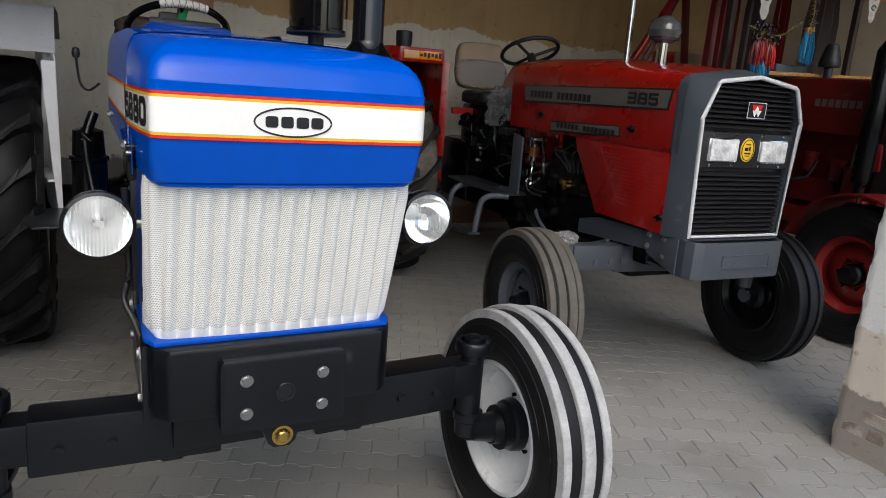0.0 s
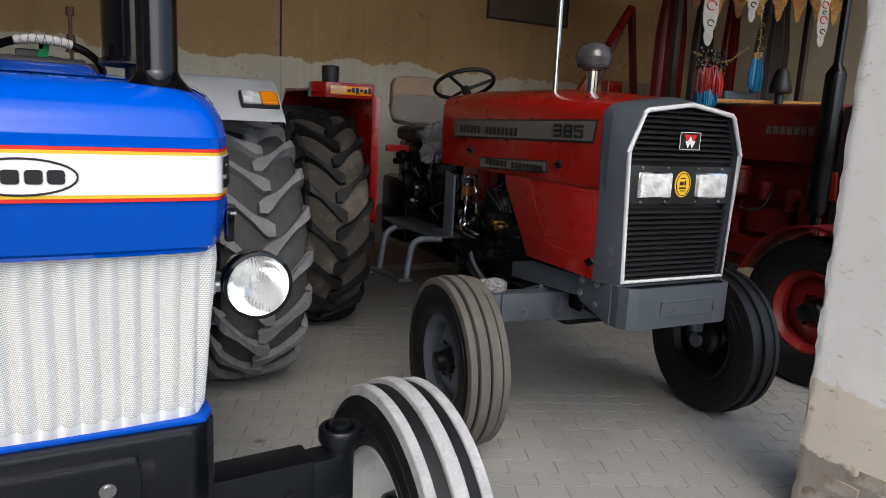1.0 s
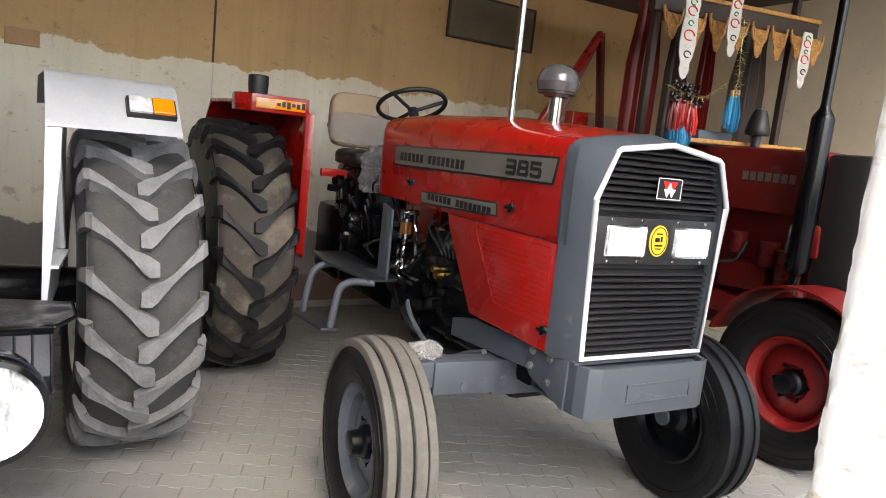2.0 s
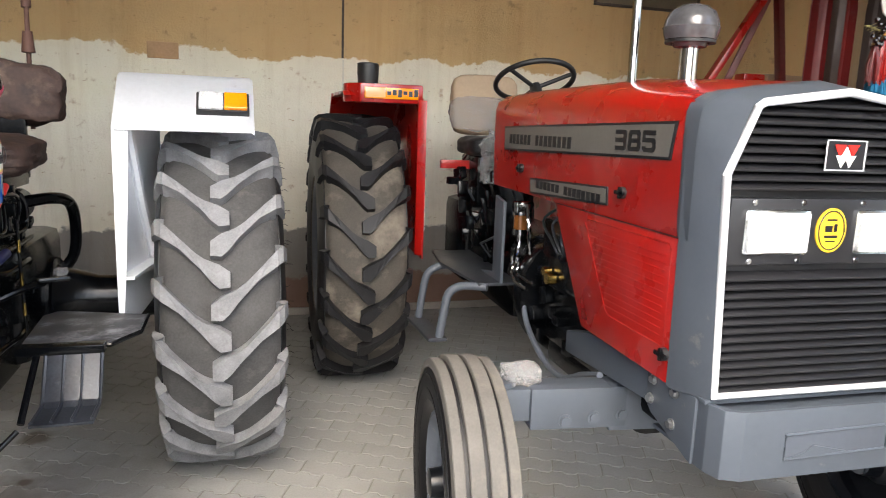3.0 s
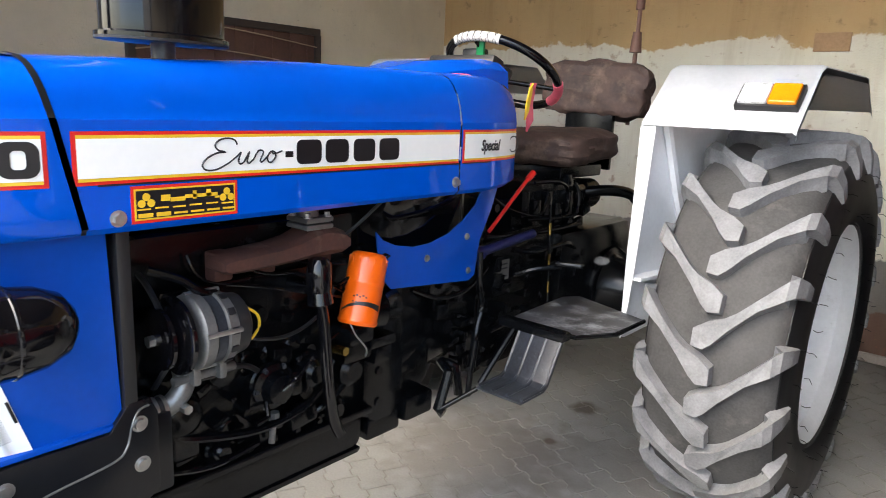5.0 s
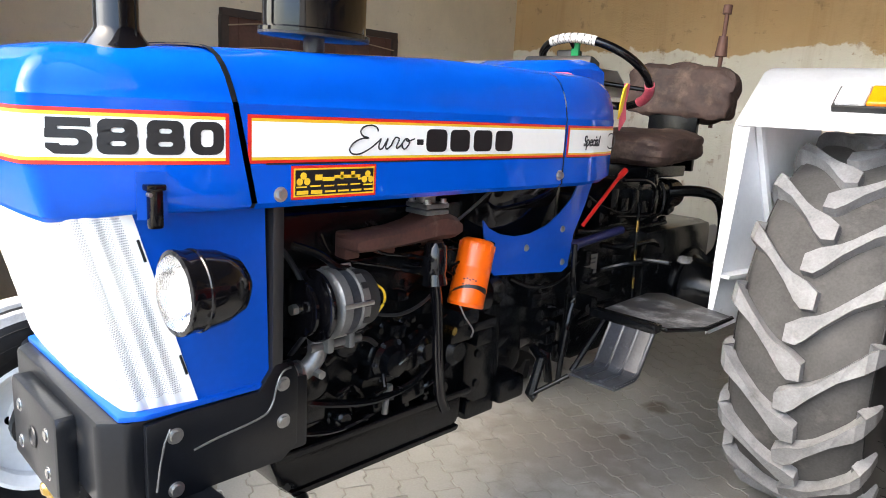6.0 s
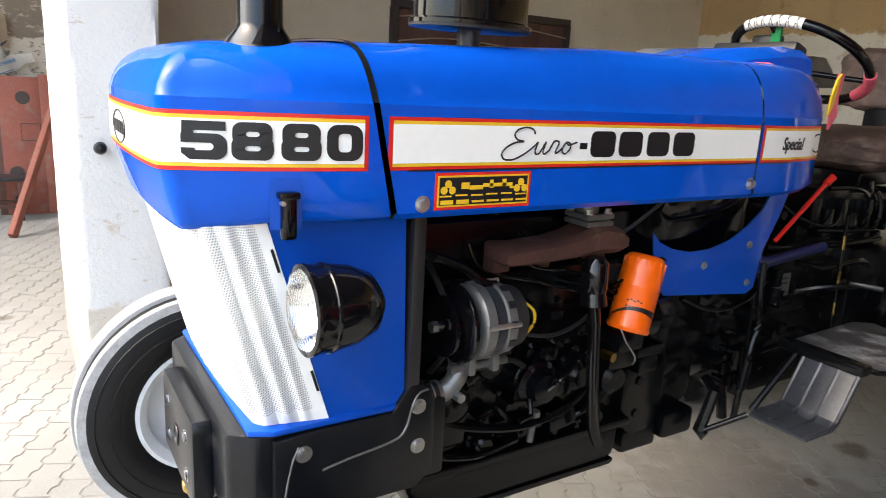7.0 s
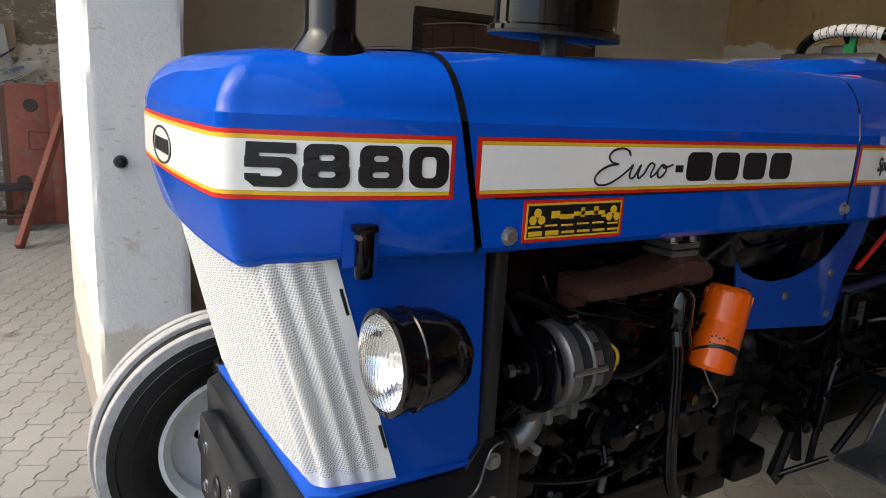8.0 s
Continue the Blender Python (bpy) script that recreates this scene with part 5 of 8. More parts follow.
for k, (y, z, sy, sz, d) in enumerate(((0.88, 0.77, 0.10, 0.05, 0.05), (0.98, 0.79, 0.06, 0.07, 0.06), (1.05, 0.93, 0.07, 0.05, 0.05), (0.75, 0.93, 0.06, 0.09, 0.04), (0.66, 0.73, 0.07, 0.09, 0.05), (1.0, 0.68, 0.09, 0.05, 0.05))):
    eng_part("engine_boss", lambda b: box(b, (0.19 + d / 2, y, z), (d, sy, sz), 0.012, rot(8 * (k % 3 - 1), 0, 0)), "engine", block)
eng_part("sump_rail", lambda b: slab(b, [(0.62, 0.486), (1.215, 0.486), (1.225, 0.494), (1.225, 0.502), (0.61, 0.502)], 0.0, 0.216, 'X', 0.003), "engine", block)
# pipes, covers and castings crowded on the block's side
pcv = eng_part("push_rod_cover", lambda b: box(b, (0.194, 0.92, 1.035), (0.02, 0.58, 0.10), 0.008), "engine", block)
bolts([(0.205, 0.66 + k * 0.105, z) for k in range(6) for z in (0.998, 1.072)], 0.008, 0.008, (1, 0, 0), "engine", block, "cover_bolt")
lift = eng_part("lift_pump", lambda b: lathe(b, [(0.18, 0.055), (0.215, 0.055), (0.22, 0.048), (0.232, 0.048), (0.236, 0.060), (0.244, 0.060), (0.25, 0.044), (0.275, 0.036), (0.28, 0.001)], 28, 'X', (0, 0.90, 0.80)), "engine")
bolts([(0.243, 0.90 + 0.054 * math.cos(k * math.tau / 6), 0.80 + 0.054 * math.sin(k * math.tau / 6)) for k in range(6)], 0.006, 0.008, (1, 0, 0), "tin", lift, "pump_screw")
eng_part("pump_lever", lambda b: tube(b, [(0.25, 0.87, 0.77), (0.275, 0.86, 0.74), (0.28, 0.82, 0.735)], 0.007, 8), "engine", lift)
for k in range(4):
    y = 0.70 + k * 0.14
    eng_part("injector_pipe", lambda b: tube(b, smooth_path([(0.235, 1.215, 0.955 + 0.012 * k), (0.262 + 0.006 * k, 1.14 - 0.02 * k, 0.99 + 0.018 * k), (0.25 + 0.004 * k, y + 0.16, 1.07 + 0.006 * k), (0.22, y + 0.03, 1.10), (0.195, y, 1.16)], 5), 0.0042, 6), "gloss_black")
for k, pts in enumerate((
        [(0.21, 0.60, 0.76), (0.24, 0.68, 0.735), (0.245, 0.85, 0.70), (0.24, 1.0, 0.715), (0.22, 1.10, 0.76)],
        [(0.215, 0.62, 0.90), (0.245, 0.70, 0.88), (0.25, 0.80, 0.885), (0.23, 0.86, 0.85)],
        [(0.28, 0.90, 0.80), (0.29, 0.94, 0.83), (0.27, 1.02, 0.87), (0.26, 1.10, 0.90)],
        [(0.22, 0.72, 1.02), (0.25, 0.80, 0.96), (0.255, 0.92, 0.93), (0.24, 1.04, 0.955), (0.22, 1.12, 1.02)],
        [(0.20, 1.02, 0.66), (0.235, 1.06, 0.69), (0.24, 1.14, 0.74), (0.23, 1.20, 0.80)],
        [(0.205, 0.56, 0.70), (0.24, 0.60, 0.68), (0.25, 0.72, 0.655), (0.225, 0.86, 0.65)])):
    eng_part("pipe_run", lambda b: tube(b, smooth_path(pts, 5), (0.011, 0.007, 0.006, 0.005, 0.009, 0.008)[k], 8), ("engine", "plastic_black", "gloss_black", "plastic_black", "engine", "gloss_black")[k])
for k, (y, z, r, d) in enumerate(((1.03, 0.80, 0.045, 0.07), (0.77, 0.88, 0.05, 0.05), (0.66, 0.79, 0.05, 0.06), (1.12, 0.66, 0.035, 0.05), (0.76, 0.665, 0.03, 0.05), (1.16, 0.77, 0.05, 0.07), (0.62, 0.92, 0.03, 0.06))):
    cs = eng_part("side_casting", lambda b: lathe(b, [(0.185, r * 1.25), (0.19 + d * 0.3, r * 1.2), (0.19 + d * 0.4, r), (0.19 + d * 0.8, r * 0.9), (0.19 + d, r * 0.55), (0.19 + d, 0.001)], 22, 'X', (0, y, z)), "engine", block)
    bolts([(0.192 + d * 0.3, y + r * 1.08 * math.cos(a + k), z + r * 1.08 * math.sin(a + k)) for a in (0.4, 2.5, 4.6)], 0.007, 0.009, (1, 0, 0), "engine", cs, "casting_bolt")
rq = random.Random(12)
for k in range(34):
    y, z, d = rq.uniform(0.58, 1.22), rq.uniform(0.65, 1.0), rq.uniform(0.01, 0.045)
    if k % 3:
        eng_part("casting_boss", lambda b: box(b, (0.188 + d / 2, y, z), (d, rq.uniform(0.015, 0.06), rq.uniform(0.012, 0.05)), 0.005, rot(rq.uniform(-30, 30), 0, 0)), "engine", block)
    else:
        eng_part("casting_boss", lambda b: (rod(b, (0.185, y, z), (0.19 + d, y, z), rq.uniform(0.008, 0.02), seg=14),), "engine", block)
eng_part("dipstick", lambda b: (rod(b, (0.23, 0.90, 0.64), (0.235, 0.905, 0.72), 0.008), rod(b, (0.235, 0.905, 0.70), (0.235, 0.905, 0.725), 0.014, seg=6)), "alu")
# rusty manifold with its flange and pipe
man = eng_part("exhaust_manifold", lambda b: loft(b, [[(0.235 + a, y, z0 + c) for a, c in ((-0.04, -h), (0.03, -h), (0.045, -h * 0.6), (0.045, h * 0.6), (0.03, h), (-0.04, h))] for y, z0, h in ((0.748, 1.137, 0.010), (0.758, 1.137, 0.019), (0.80, 1.139, 0.022), (0.90, 1.143, 0.024), (0.96, 1.150, 0.028), (1.00, 1.158, 0.035), (1.04, 1.162, 0.037), (1.08, 1.158, 0.034), (1.105, 1.154, 0.028), (1.118, 1.152, 0.016))]), "rust", None, "rusty brown cast manifold")
for y in (0.78, 0.90, 1.08):
    eng_part("manifold_port", lambda b: box(b, (0.19, y, 1.125), (0.06, 0.05, 0.07), 0.008), "rust", man)
eng_part("flange", lambda b: (box(b, (0.24, 1.015, 1.203), (0.085, 0.085, 0.014), 0.005), box(b, (0.24, 1.015, 1.220), (0.085, 0.085, 0.014), 0.005)), "alu", man)
eng_part("flange_pipe", lambda b: (rod(b, (0.24, 1.01, 1.22), (0.238, 1.0, 1.30), 0.027), rod(b, (0.24, 1.01, 1.245), (0.24, 1.01, 1.26), 0.031)), "alu", man, "scaly grey metal stub pipe")
bolts([(0.24 + a, 1.015 + c, 1.226) for a in (-0.03, 0.03) for c in (-0.03, 0.03)], 0.008, 0.012, (0, 0, 1), "steel", man, "bolt")
# alternator
AC = (0.285, 0.66, 1.012)
alt = eng_part("alternator", lambda b: lathe(b, [(-0.022, 0.001), (-0.022, 0.050), (-0.016, 0.078), (-0.010, 0.084), (0.012, 0.084), (0.016, 0.076), (0.040, 0.076), (0.044, 0.083), (0.066, 0.081), (0.074, 0.070)], 36, 'Y', AC), "alu")
eng_part("stator_ring", lambda b: lathe(b, [(0.017, 0.074), (0.017, 0.0795), (0.039, 0.0795), (0.039, 0.074)], 36, 'Y', AC, True), "tin", alt)
eng_part("rear_cap", lambda b: lathe(b, [(0.070, 0.072), (0.078, 0.074), (0.105, 0.068), (0.118, 0.05), (0.122, 0.001)], 32, 'Y', AC), "plastic_black", alt)
eng_part("fan_plate", lambda b: lathe(b, [(-0.046, 0.001), (-0.048, 0.080), (-0.044, 0.086), (-0.036, 0.086), (-0.032, 0.080), (-0.028, 0.02)], 36, 'Y', AC), "gloss_black", alt)
eng_part("pulley", lambda b: lathe(b, [(-0.088, 0.001), (-0.088, 0.013), (-0.078, 0.016), (-0.076, 0.030), (-0.080, 0.060), (-0.078, 0.066), (-0.070, 0.066), (-0.063, 0.048), (-0.056, 0.066), (-0.050, 0.066), (-0.048, 0.02)], 36, 'Y', AC), "gloss_black", alt)
eng_part("pulley_nut", lambda b: rod(b, (AC[0], AC[1] - 0.102, AC[2]), (AC[0], AC[1] - 0.078, AC[2]), 0.013, seg=6), "steel", alt)
for k in range(12):
    a = k * math.tau / 12 + 0.13
    eng_part("cooling_slot", lambda b: box(b, (AC[0] + 0.0825 * math.cos(a), AC[1] + 0.055, AC[2] + 0.0825 * math.sin(a)), (0.005, 0.016, 0.016), 0.001, rot(0, -math.degrees(a), 0)), "black_decal", alt)
    if k % 3 == 0:
        eng_part("through_bolt", lambda b: rod(b, (AC[0] + 0.083 * math.cos(a), AC[1] - 0.012, AC[2] + 0.083 * math.sin(a)), (AC[0] + 0.083 * math.cos(a), AC[1] + 0.070, AC[2] + 0.083 * math.sin(a)), 0.006, seg=8), "steel", alt)
eng_part("lower_ear", lambda b: (box(b, (AC[0], AC[1] - 0.005, AC[2] - 0.094), (0.05, 0.02, 0.05), 0.008), box(b, (AC[0], AC[1] + 0.058, AC[2] - 0.094), (0.05, 0.02, 0.05), 0.008), rod(b, (AC[0], AC[1] - 0.05, AC[2] - 0.104), (AC[0], AC[1] + 0.10, AC[2] - 0.104), 0.010)), "alu", alt)
eng_part("slide_arm", lambda b: tube(b, smooth_path([(AC[0] - 0.03, 0.58, 1.155), (AC[0] - 0.01, 0.64, 1.13), (AC[0] + 0.005, 0.68, 1.098), (AC[0] + 0.0, 0.72, 1.085)], 4), 0.010, 8), "engine", alt)
eng_part("vee_belt", lambda b: tube(b, smooth_path([(AC[0], AC[1] - 0.064, AC[2] + 0.045), (0.18, AC[1] - 0.064, 1.13), (0.06, AC[1] - 0.064, 1.10), (0.0, AC[1] - 0.064, 0.80), (0.10, AC[1] - 0.064, 0.74), (0.20, AC[1] - 0.064, 0.85), (AC[0] + 0.03, AC[1] - 0.064, AC[2] - 0.035)], 6), 0.007, 6), "plastic_black")
eng_part("wire_loop", lambda b: tube(b, smooth_path([(0.315, 0.775, 1.05), (0.32, 0.80, 1.03), (0.32, 0.805, 1.0), (0.31, 0.79, 0.97)], 5), 0.0035, 6), "yellow")
# water elbow with hose and clamps
eng_part("water_elbow", lambda b: tube(b, smooth_path([(0.24, 0.64, 0.95), (0.262, 0.645, 0.925), (0.272, 0.64, 0.885), (0.27, 0.615, 0.855), (0.265, 0.585, 0.845)], 5), 0.023, 14), "alu")
hose = eng_part("rubber_hose", lambda b: tube(b, smooth_path([(0.265, 0.60, 0.848), (0.262, 0.565, 0.846), (0.255, 0.52, 0.85), (0.22, 0.47, 0.87)], 5), 0.028, 14), "plastic_black")
for y in (0.592, 0.572):
    eng_part("hose_clamp", lambda b: rod(b, (0.264, y - 0.004, 0.847), (0.264, y + 0.004, 0.847), 0.0305, seg=20), "steel", hose)
eng_part("elbow_bolt", lambda b: rod(b, (0.285, 0.63, 0.846), (0.31, 0.63, 0.846), 0.011, seg=6), "steel")
# breather with its long down-pipe
bre = eng_part("breather", lambda b: lathe(b, [(1.035, 0.010), (1.04, 0.030), (1.055, 0.033), (1.115, 0.031), (1.128, 0.022), (1.132, 0.001)], 22, 'Z', (0.295, 1.0, 0)), "gloss_black")
eng_part("breather_neck", lambda b: (rod(b, (0.20, 0.985, 1.045), (0.295, 1.0, 1.05), 0.020), rod(b, (0.30, 1.0, 1.01), (0.295, 1.0, 1.045), 0.034, 0.03)), "gloss_black", bre)
eng_part("down_pipe", lambda b: tube(b, smooth_path([(0.295, 1.0, 1.03), (0.297, 1.015, 0.95), (0.297, 1.03, 0.80), (0.29, 1.055, 0.68), (0.285, 1.085, 0.62)], 5), 0.016, 12), "gloss_black", bre)
# orange oil filter
fb, ft = Vector((0.297, 1.130, 0.932)), Vector((0.286, 1.182, 1.116))
FM = Matrix.Translation(fb) @ (ft - fb).to_track_quat('Z', 'Y').to_matrix().to_4x4()
LF = (ft - fb).length


def turned(b, prof, seg=40):
    lathe(b, prof, seg, 'Z')
    bmesh.ops.transform(b, matrix=FM, verts=b.verts)


flt = eng_part("oil_filter", lambda b: turned(b, [(-0.004, 0.001), (-0.004, 0.050), (0.0, 0.053), (0.006, 0.0545), (0.010, 0.0525), (LF * 0.55, 0.0525), (LF * 0.56, 0.0535), (LF * 0.60, 0.0535), (LF * 0.61, 0.0525), (LF - 0.030, 0.0525), (LF - 0.016, 0.051), (LF - 0.004, 0.044), (LF, 0.034), (LF + 0.001, 0.001)], 48), "orange", None, "glossy orange spin-on oil filter")
for k in range(15):
    a = k * math.tau / 15
    eng_part("grip_flute", lambda b: (box(b, (0.0518 * math.cos(a), 0.0518 * math.sin(a), LF - 0.022), (0.003, 0.006, 0.018), 0.001, rot(0, 0, math.degrees(a))), bmesh.ops.transform(b, matrix=FM, verts=b.verts)), "orange", flt)


def filt_print(b):
    fd = FM.to_3x3().inverted() @ Vector((0.72, -0.69, 0))
    a00 = math.degrees(math.atan2(fd.y, fd.x))
    for k in range(30):
        a = radians(a00 - 66 + k * 4.4)
        z = 0.030 + 0.016 * math.sin(k * 0.11) + 0.0006 * k
        box(b, (0.0531 * math.cos(a), 0.0531 * math.sin(a), z), (0.001, 0.0045, 0.004 + 0.0004 * k), 0, rot(0, 0, math.degrees(a)))
    for k in range(5):
        a = radians(a00 - 25 + k * 9)
        box(b, (0.0531 * math.cos(a), 0.0531 * math.sin(a), 0.072 + 0.003 * (k % 2)), (0.001, 0.005, 0.004), 0, rot(0, 0, math.degrees(a)))
        box(b, (0.0531 * math.cos(a), 0.0531 * math.sin(a), 0.058), (0.001, 0.005, 0.003), 0, rot(0, 0, math.degrees(a)))
    bmesh.ops.transform(b, matrix=FM, verts=b.verts)


eng_part("filter_print", filt_print, "black_decal", flt)
eng_part("filter_head", lambda b: (box(b, (0.25, 1.14, 0.895), (0.12, 0.09, 0.05), 0.015), box(b, (0.22, 1.17, 0.84), (0.09, 0.11, 0.08), 0.015)), "engine")
eng_part("filter_wire", lambda b: tube(b, smooth_path([(0.31, 1.09, 0.945), (0.325, 1.10, 0.91), (0.32, 1.125, 0.885), (0.325, 1.14, 0.86), (0.31, 1.15, 0.835)], 5), 0.0020, 6), "steel")
eng_part("brass_fitting", lambda b: rod(b, (0.27, 1.075, 0.865), (0.31, 1.08, 0.865), 0.013, seg=6), "brass")
pump = eng_part("injection_pump", lambda b: (lathe(b, [(1.20, 0.02), (1.21, 0.06), (1.25, 0.065), (1.27, 0.05), (1.32, 0.05), (1.33, 0.02)], 24, 'Y', (0.235, 0, 0.935)), box(b, (0.245, 1.25, 0.845), (0.07, 0.10, 0.03), 0.006), box(b, (0.24, 1.26, 0.80), (0.06, 0.07, 0.05), 0.008)), "engine")
eng_part("pump_cable", lambda b: tube(b, smooth_path([(0.20, 1.13, 1.13), (0.24, 1.20, 1.20), (0.27, 1.27, 1.27)], 6), 0.005, 6), "plastic_black")
eng_part("air_cleaner", lambda b: lathe(b, [(0.92, 0.001), (0.92, 0.05), (0.935, 0.065), (1.10, 0.065), (1.105, 0.072), (1.12, 0.072), (1.125, 0.06), (1.22, 0.055), (1.24, 0.001)], 26, 'Z', (-0.40, 1.62, 0)), "gloss_black")
eng_part("side_pipe", lambda b: tube(b, smooth_path([(-0.38, 1.45, 1.30), (-0.41, 1.42, 1.20), (-0.40, 1.40, 1.08), (-0.38, 1.36, 0.95)], 5), 0.018, 10), "engine")
stalk = eng_part("mirror_stalk", lambda b: tube(b, smooth_path([(-0.35, 1.70, 1.40), (-0.39, 1.72, 1.37), (-0.42, 1.73, 1.40), (-0.43, 1.73, 1.50)], 5), 0.005, 8), "plastic_black")
eng_part("stalk_knob", lambda b: lathe(b, [(1.49, 0.001), (1.495, 0.012), (1.51, 0.016), (1.53, 0.012), (1.535, 0.001)], 16, 'Z', (-0.43, 1.73, 0)), "plastic_black", stalk)
# housings behind the engine
eng_part("flywheel_housing", lambda b: slab(b, [(1.24, 0.62), (1.24, 1.04), (1.30, 1.08), (1.40, 1.0), (1.42, 0.60), (1.36, 0.54), (1.28, 0.54)], -0.21, 0.21, 'X', 0.02))
eng_part("clutch_housing", lambda b: loft(b, [[(0.21 * math.cos(k * math.tau / 16) * w, y, 0.80 + 0.24 * h * math.sin(k * math.tau / 16)) for k in range(16)] for y, w, h in ((1.40, 1.0, 1.0), (1.50, 0.95, 0.98), (1.72, 0.85, 0.85), (1.80, 0.88, 0.9))]))
bolts([(0.20, 1.30, z) for z in (0.62, 0.72, 0.86, 0.98)] + [(0.19, 1.66, z) for z in (0.72, 0.88)], 0.014, 0.016, (1, 0, 0), "engine", blue_tractor, "housing_bolt")
eng_part("bell_housing", lambda b: slab(b, [(1.22, 0.58), (1.22, 1.10), (1.48, 1.06), (1.56, 0.95), (1.56, 0.62), (1.48, 0.57)], -0.19, 0.19, 'X', 0.03))
eng_part("fuel_tank", lambda b: box(b, (0, 1.46, 1.20), (0.40, 0.50, 0.30), 0.05), "gloss_black")
eng_part("drain_box", lambda b: box(b, (0.16, 1.33, 0.535), (0.10, 0.14, 0.07), 0.012))
eng_part("drain_box", lambda b: box(b, (0.18, 1.47, 0.56), (0.10, 0.13, 0.08), 0.015))
eng_part("gearbox", lambda b: slab(b, [(1.78, 0.60), (1.78, 1.05), (2.35, 1.08), (2.40, 0.55), (1.9, 0.55)], -0.17, 0.17, 'X', 0.02))
eng_part("side_cover", lambda b: box(b, (0.18, 1.98, 0.93), (0.03, 0.22, 0.20), 0.008))
shapes("maker_plate", [(0, 0, 0.085, 0.075)], "badge", blue_tractor, flank(1.93, 0.93, 0.1965))
shapes("maker_plate_print", [(0, 0.022, 0.06, 0.006), (0, 0.006, 0.06, 0.006), (-0.014, -0.012, 0.03, 0.006), (0.02, -0.024, 0.02, 0.006)], "black_decal", blue_tractor, flank(1.93, 0.93, 0.198))
eng_part("rear_housing", lambda b: box(b, (0, 2.62, 0.80), (0.44, 0.62, 0.46), 0.05))
for s in (1, -1):
    eng_part("axle_trumpet", lambda b: lathe(b, [(s * 0.15, 0.17), (s * 0.22, 0.175), (s * 0.25, 0.14), (s * 0.40, 0.10), (s * 0.72, 0.085), (s * 0.74, 0.12), (s * 0.80, 0.12)], 26, 'X', (0, 2.735, 0.735)))
    bolts([(s * 0.222, 2.735 + 0.155 * math.cos(a), 0.735 + 0.155 * math.sin(a)) for a in (2.2, 2.7, 3.2, 3.7, 4.2)], 0.012, 0.016, (s, 0, 0), "engine", blue_tractor, "housing_bolt")
hyd = eng_part("hydraulic_unit", lambda b: slab(b, [(2.02, 1.02), (2.02, 1.17), (2.10, 1.24), (2.46, 1.24), (2.50, 1.02)], -0.12, 0.16, 'X', 0.015))
eng_part("spool_cover", lambda b: (rod(b, (0.12, 2.46, 1.17), (0.12, 2.62, 1.16), 0.055), rod(b, (0.12, 2.56, 1.16), (0.12, 2.66, 1.155), 0.066)), "engine", hyd)
eng_part("lift_arm", lambda b: tube(b, smooth_path([(0.16, 2.56, 1.17), (0.25, 2.64, 1.18), (0.29, 2.76, 1.15), (0.29, 2.86, 1.05), (0.27, 2.90, 0.90), (0.20, 2.88, 0.80)], 5), 0.024, 12), "engine")
for k, (y, z) in enumerate(((2.06, 1.20), (2.14, 1.16), (2.22, 1.19), (2.30, 1.14), (2.38, 1.18))):
    eng_part("valve_block", lambda b: box(b, (0.17, y, z - 0.04), (0.05, 0.055, 0.10), 0.008), "engine", hyd)
eng_part("hydraulic_pipe", lambda b: tube(b, smooth_path([(0.19, 2.08, 1.10), (0.21, 2.30, 1.09), (0.215, 2.40, 1.10), (0.215, 2.41, 1.18), (0.20, 2.40, 1.22)], 5), 0.008, 8), "engine")
eng_part("hydraulic_pipe", lambda b: tube(b, smooth_path([(0.18, 1.84, 1.06), (0.21, 2.0, 1.055), (0.22, 2.25, 1.05), (0.22, 2.44, 1.055)], 5), 0.009, 8), "engine")
eng_part("blue_lever", lambda b: (rod(b, (0.24, 1.72, 1.03), (0.24, 2.05, 1.06), 0.016), rod(b, (0.24, 1.70, 1.03), (0.24, 1.74, 1.03), 0.024)), "navy")
crod = eng_part("control_rod", lambda b: (rod(b, (0.252, 2.14, 1.16), (0.252, 2.17, 0.76), 0.0055)), "engine")
for z in (1.09, 0.97, 0.86):
    eng_part("yellow_mark", lambda b: rod(b, (0.252, 2.14 + (1.16 - z) * 0.075, z), (0.252, 2.14 + (1.19 - z) * 0.075, z - 0.045), 0.0062), "brass", crod)
eng_part("pedal", lambda b: (tube(b, smooth_path([(0.20, 2.0, 0.90), (0.27, 2.05, 0.93), (0.33, 2.12, 0.94)], 4), 0.011, 8), box(b, (0.35, 2.15, 0.945), (0.10, 0.10, 0.016), 0.005, rot(-10, 0, 20))), "engine")
eng_part("clutch_rod", lambda b: (tube(b, smooth_path([(0.29, 1.67, 1.05), (0.292, 1.675, 0.93), (0.285, 1.70, 0.86), (0.292, 1.66, 0.74), (0.292, 1.64, 0.56)], 5), 0.010, 8), rod(b, (0.292, 1.665, 0.75), (0.292, 1.65, 0.66), 0.014)), "engine")
eng_part("pedal_crank", lambda b: tube(b, [(0.22, 1.58, 0.68), (0.27, 1.56, 0.66), (0.27, 1.515, 0.545), (0.29, 1.52, 0.535)], 0.018, 8), "engine")
eng_part("pedal_crank", lambda b: tube(b, [(0.22, 1.60, 0.67), (0.25, 1.62, 0.66), (0.26, 1.63, 0.56)], 0.016, 8), "engine")
eng_part("cross_rod", lambda b: rod(b, (0.275, 1.51, 0.545), (0.36, 1.60, 0.62), 0.008), "engine")
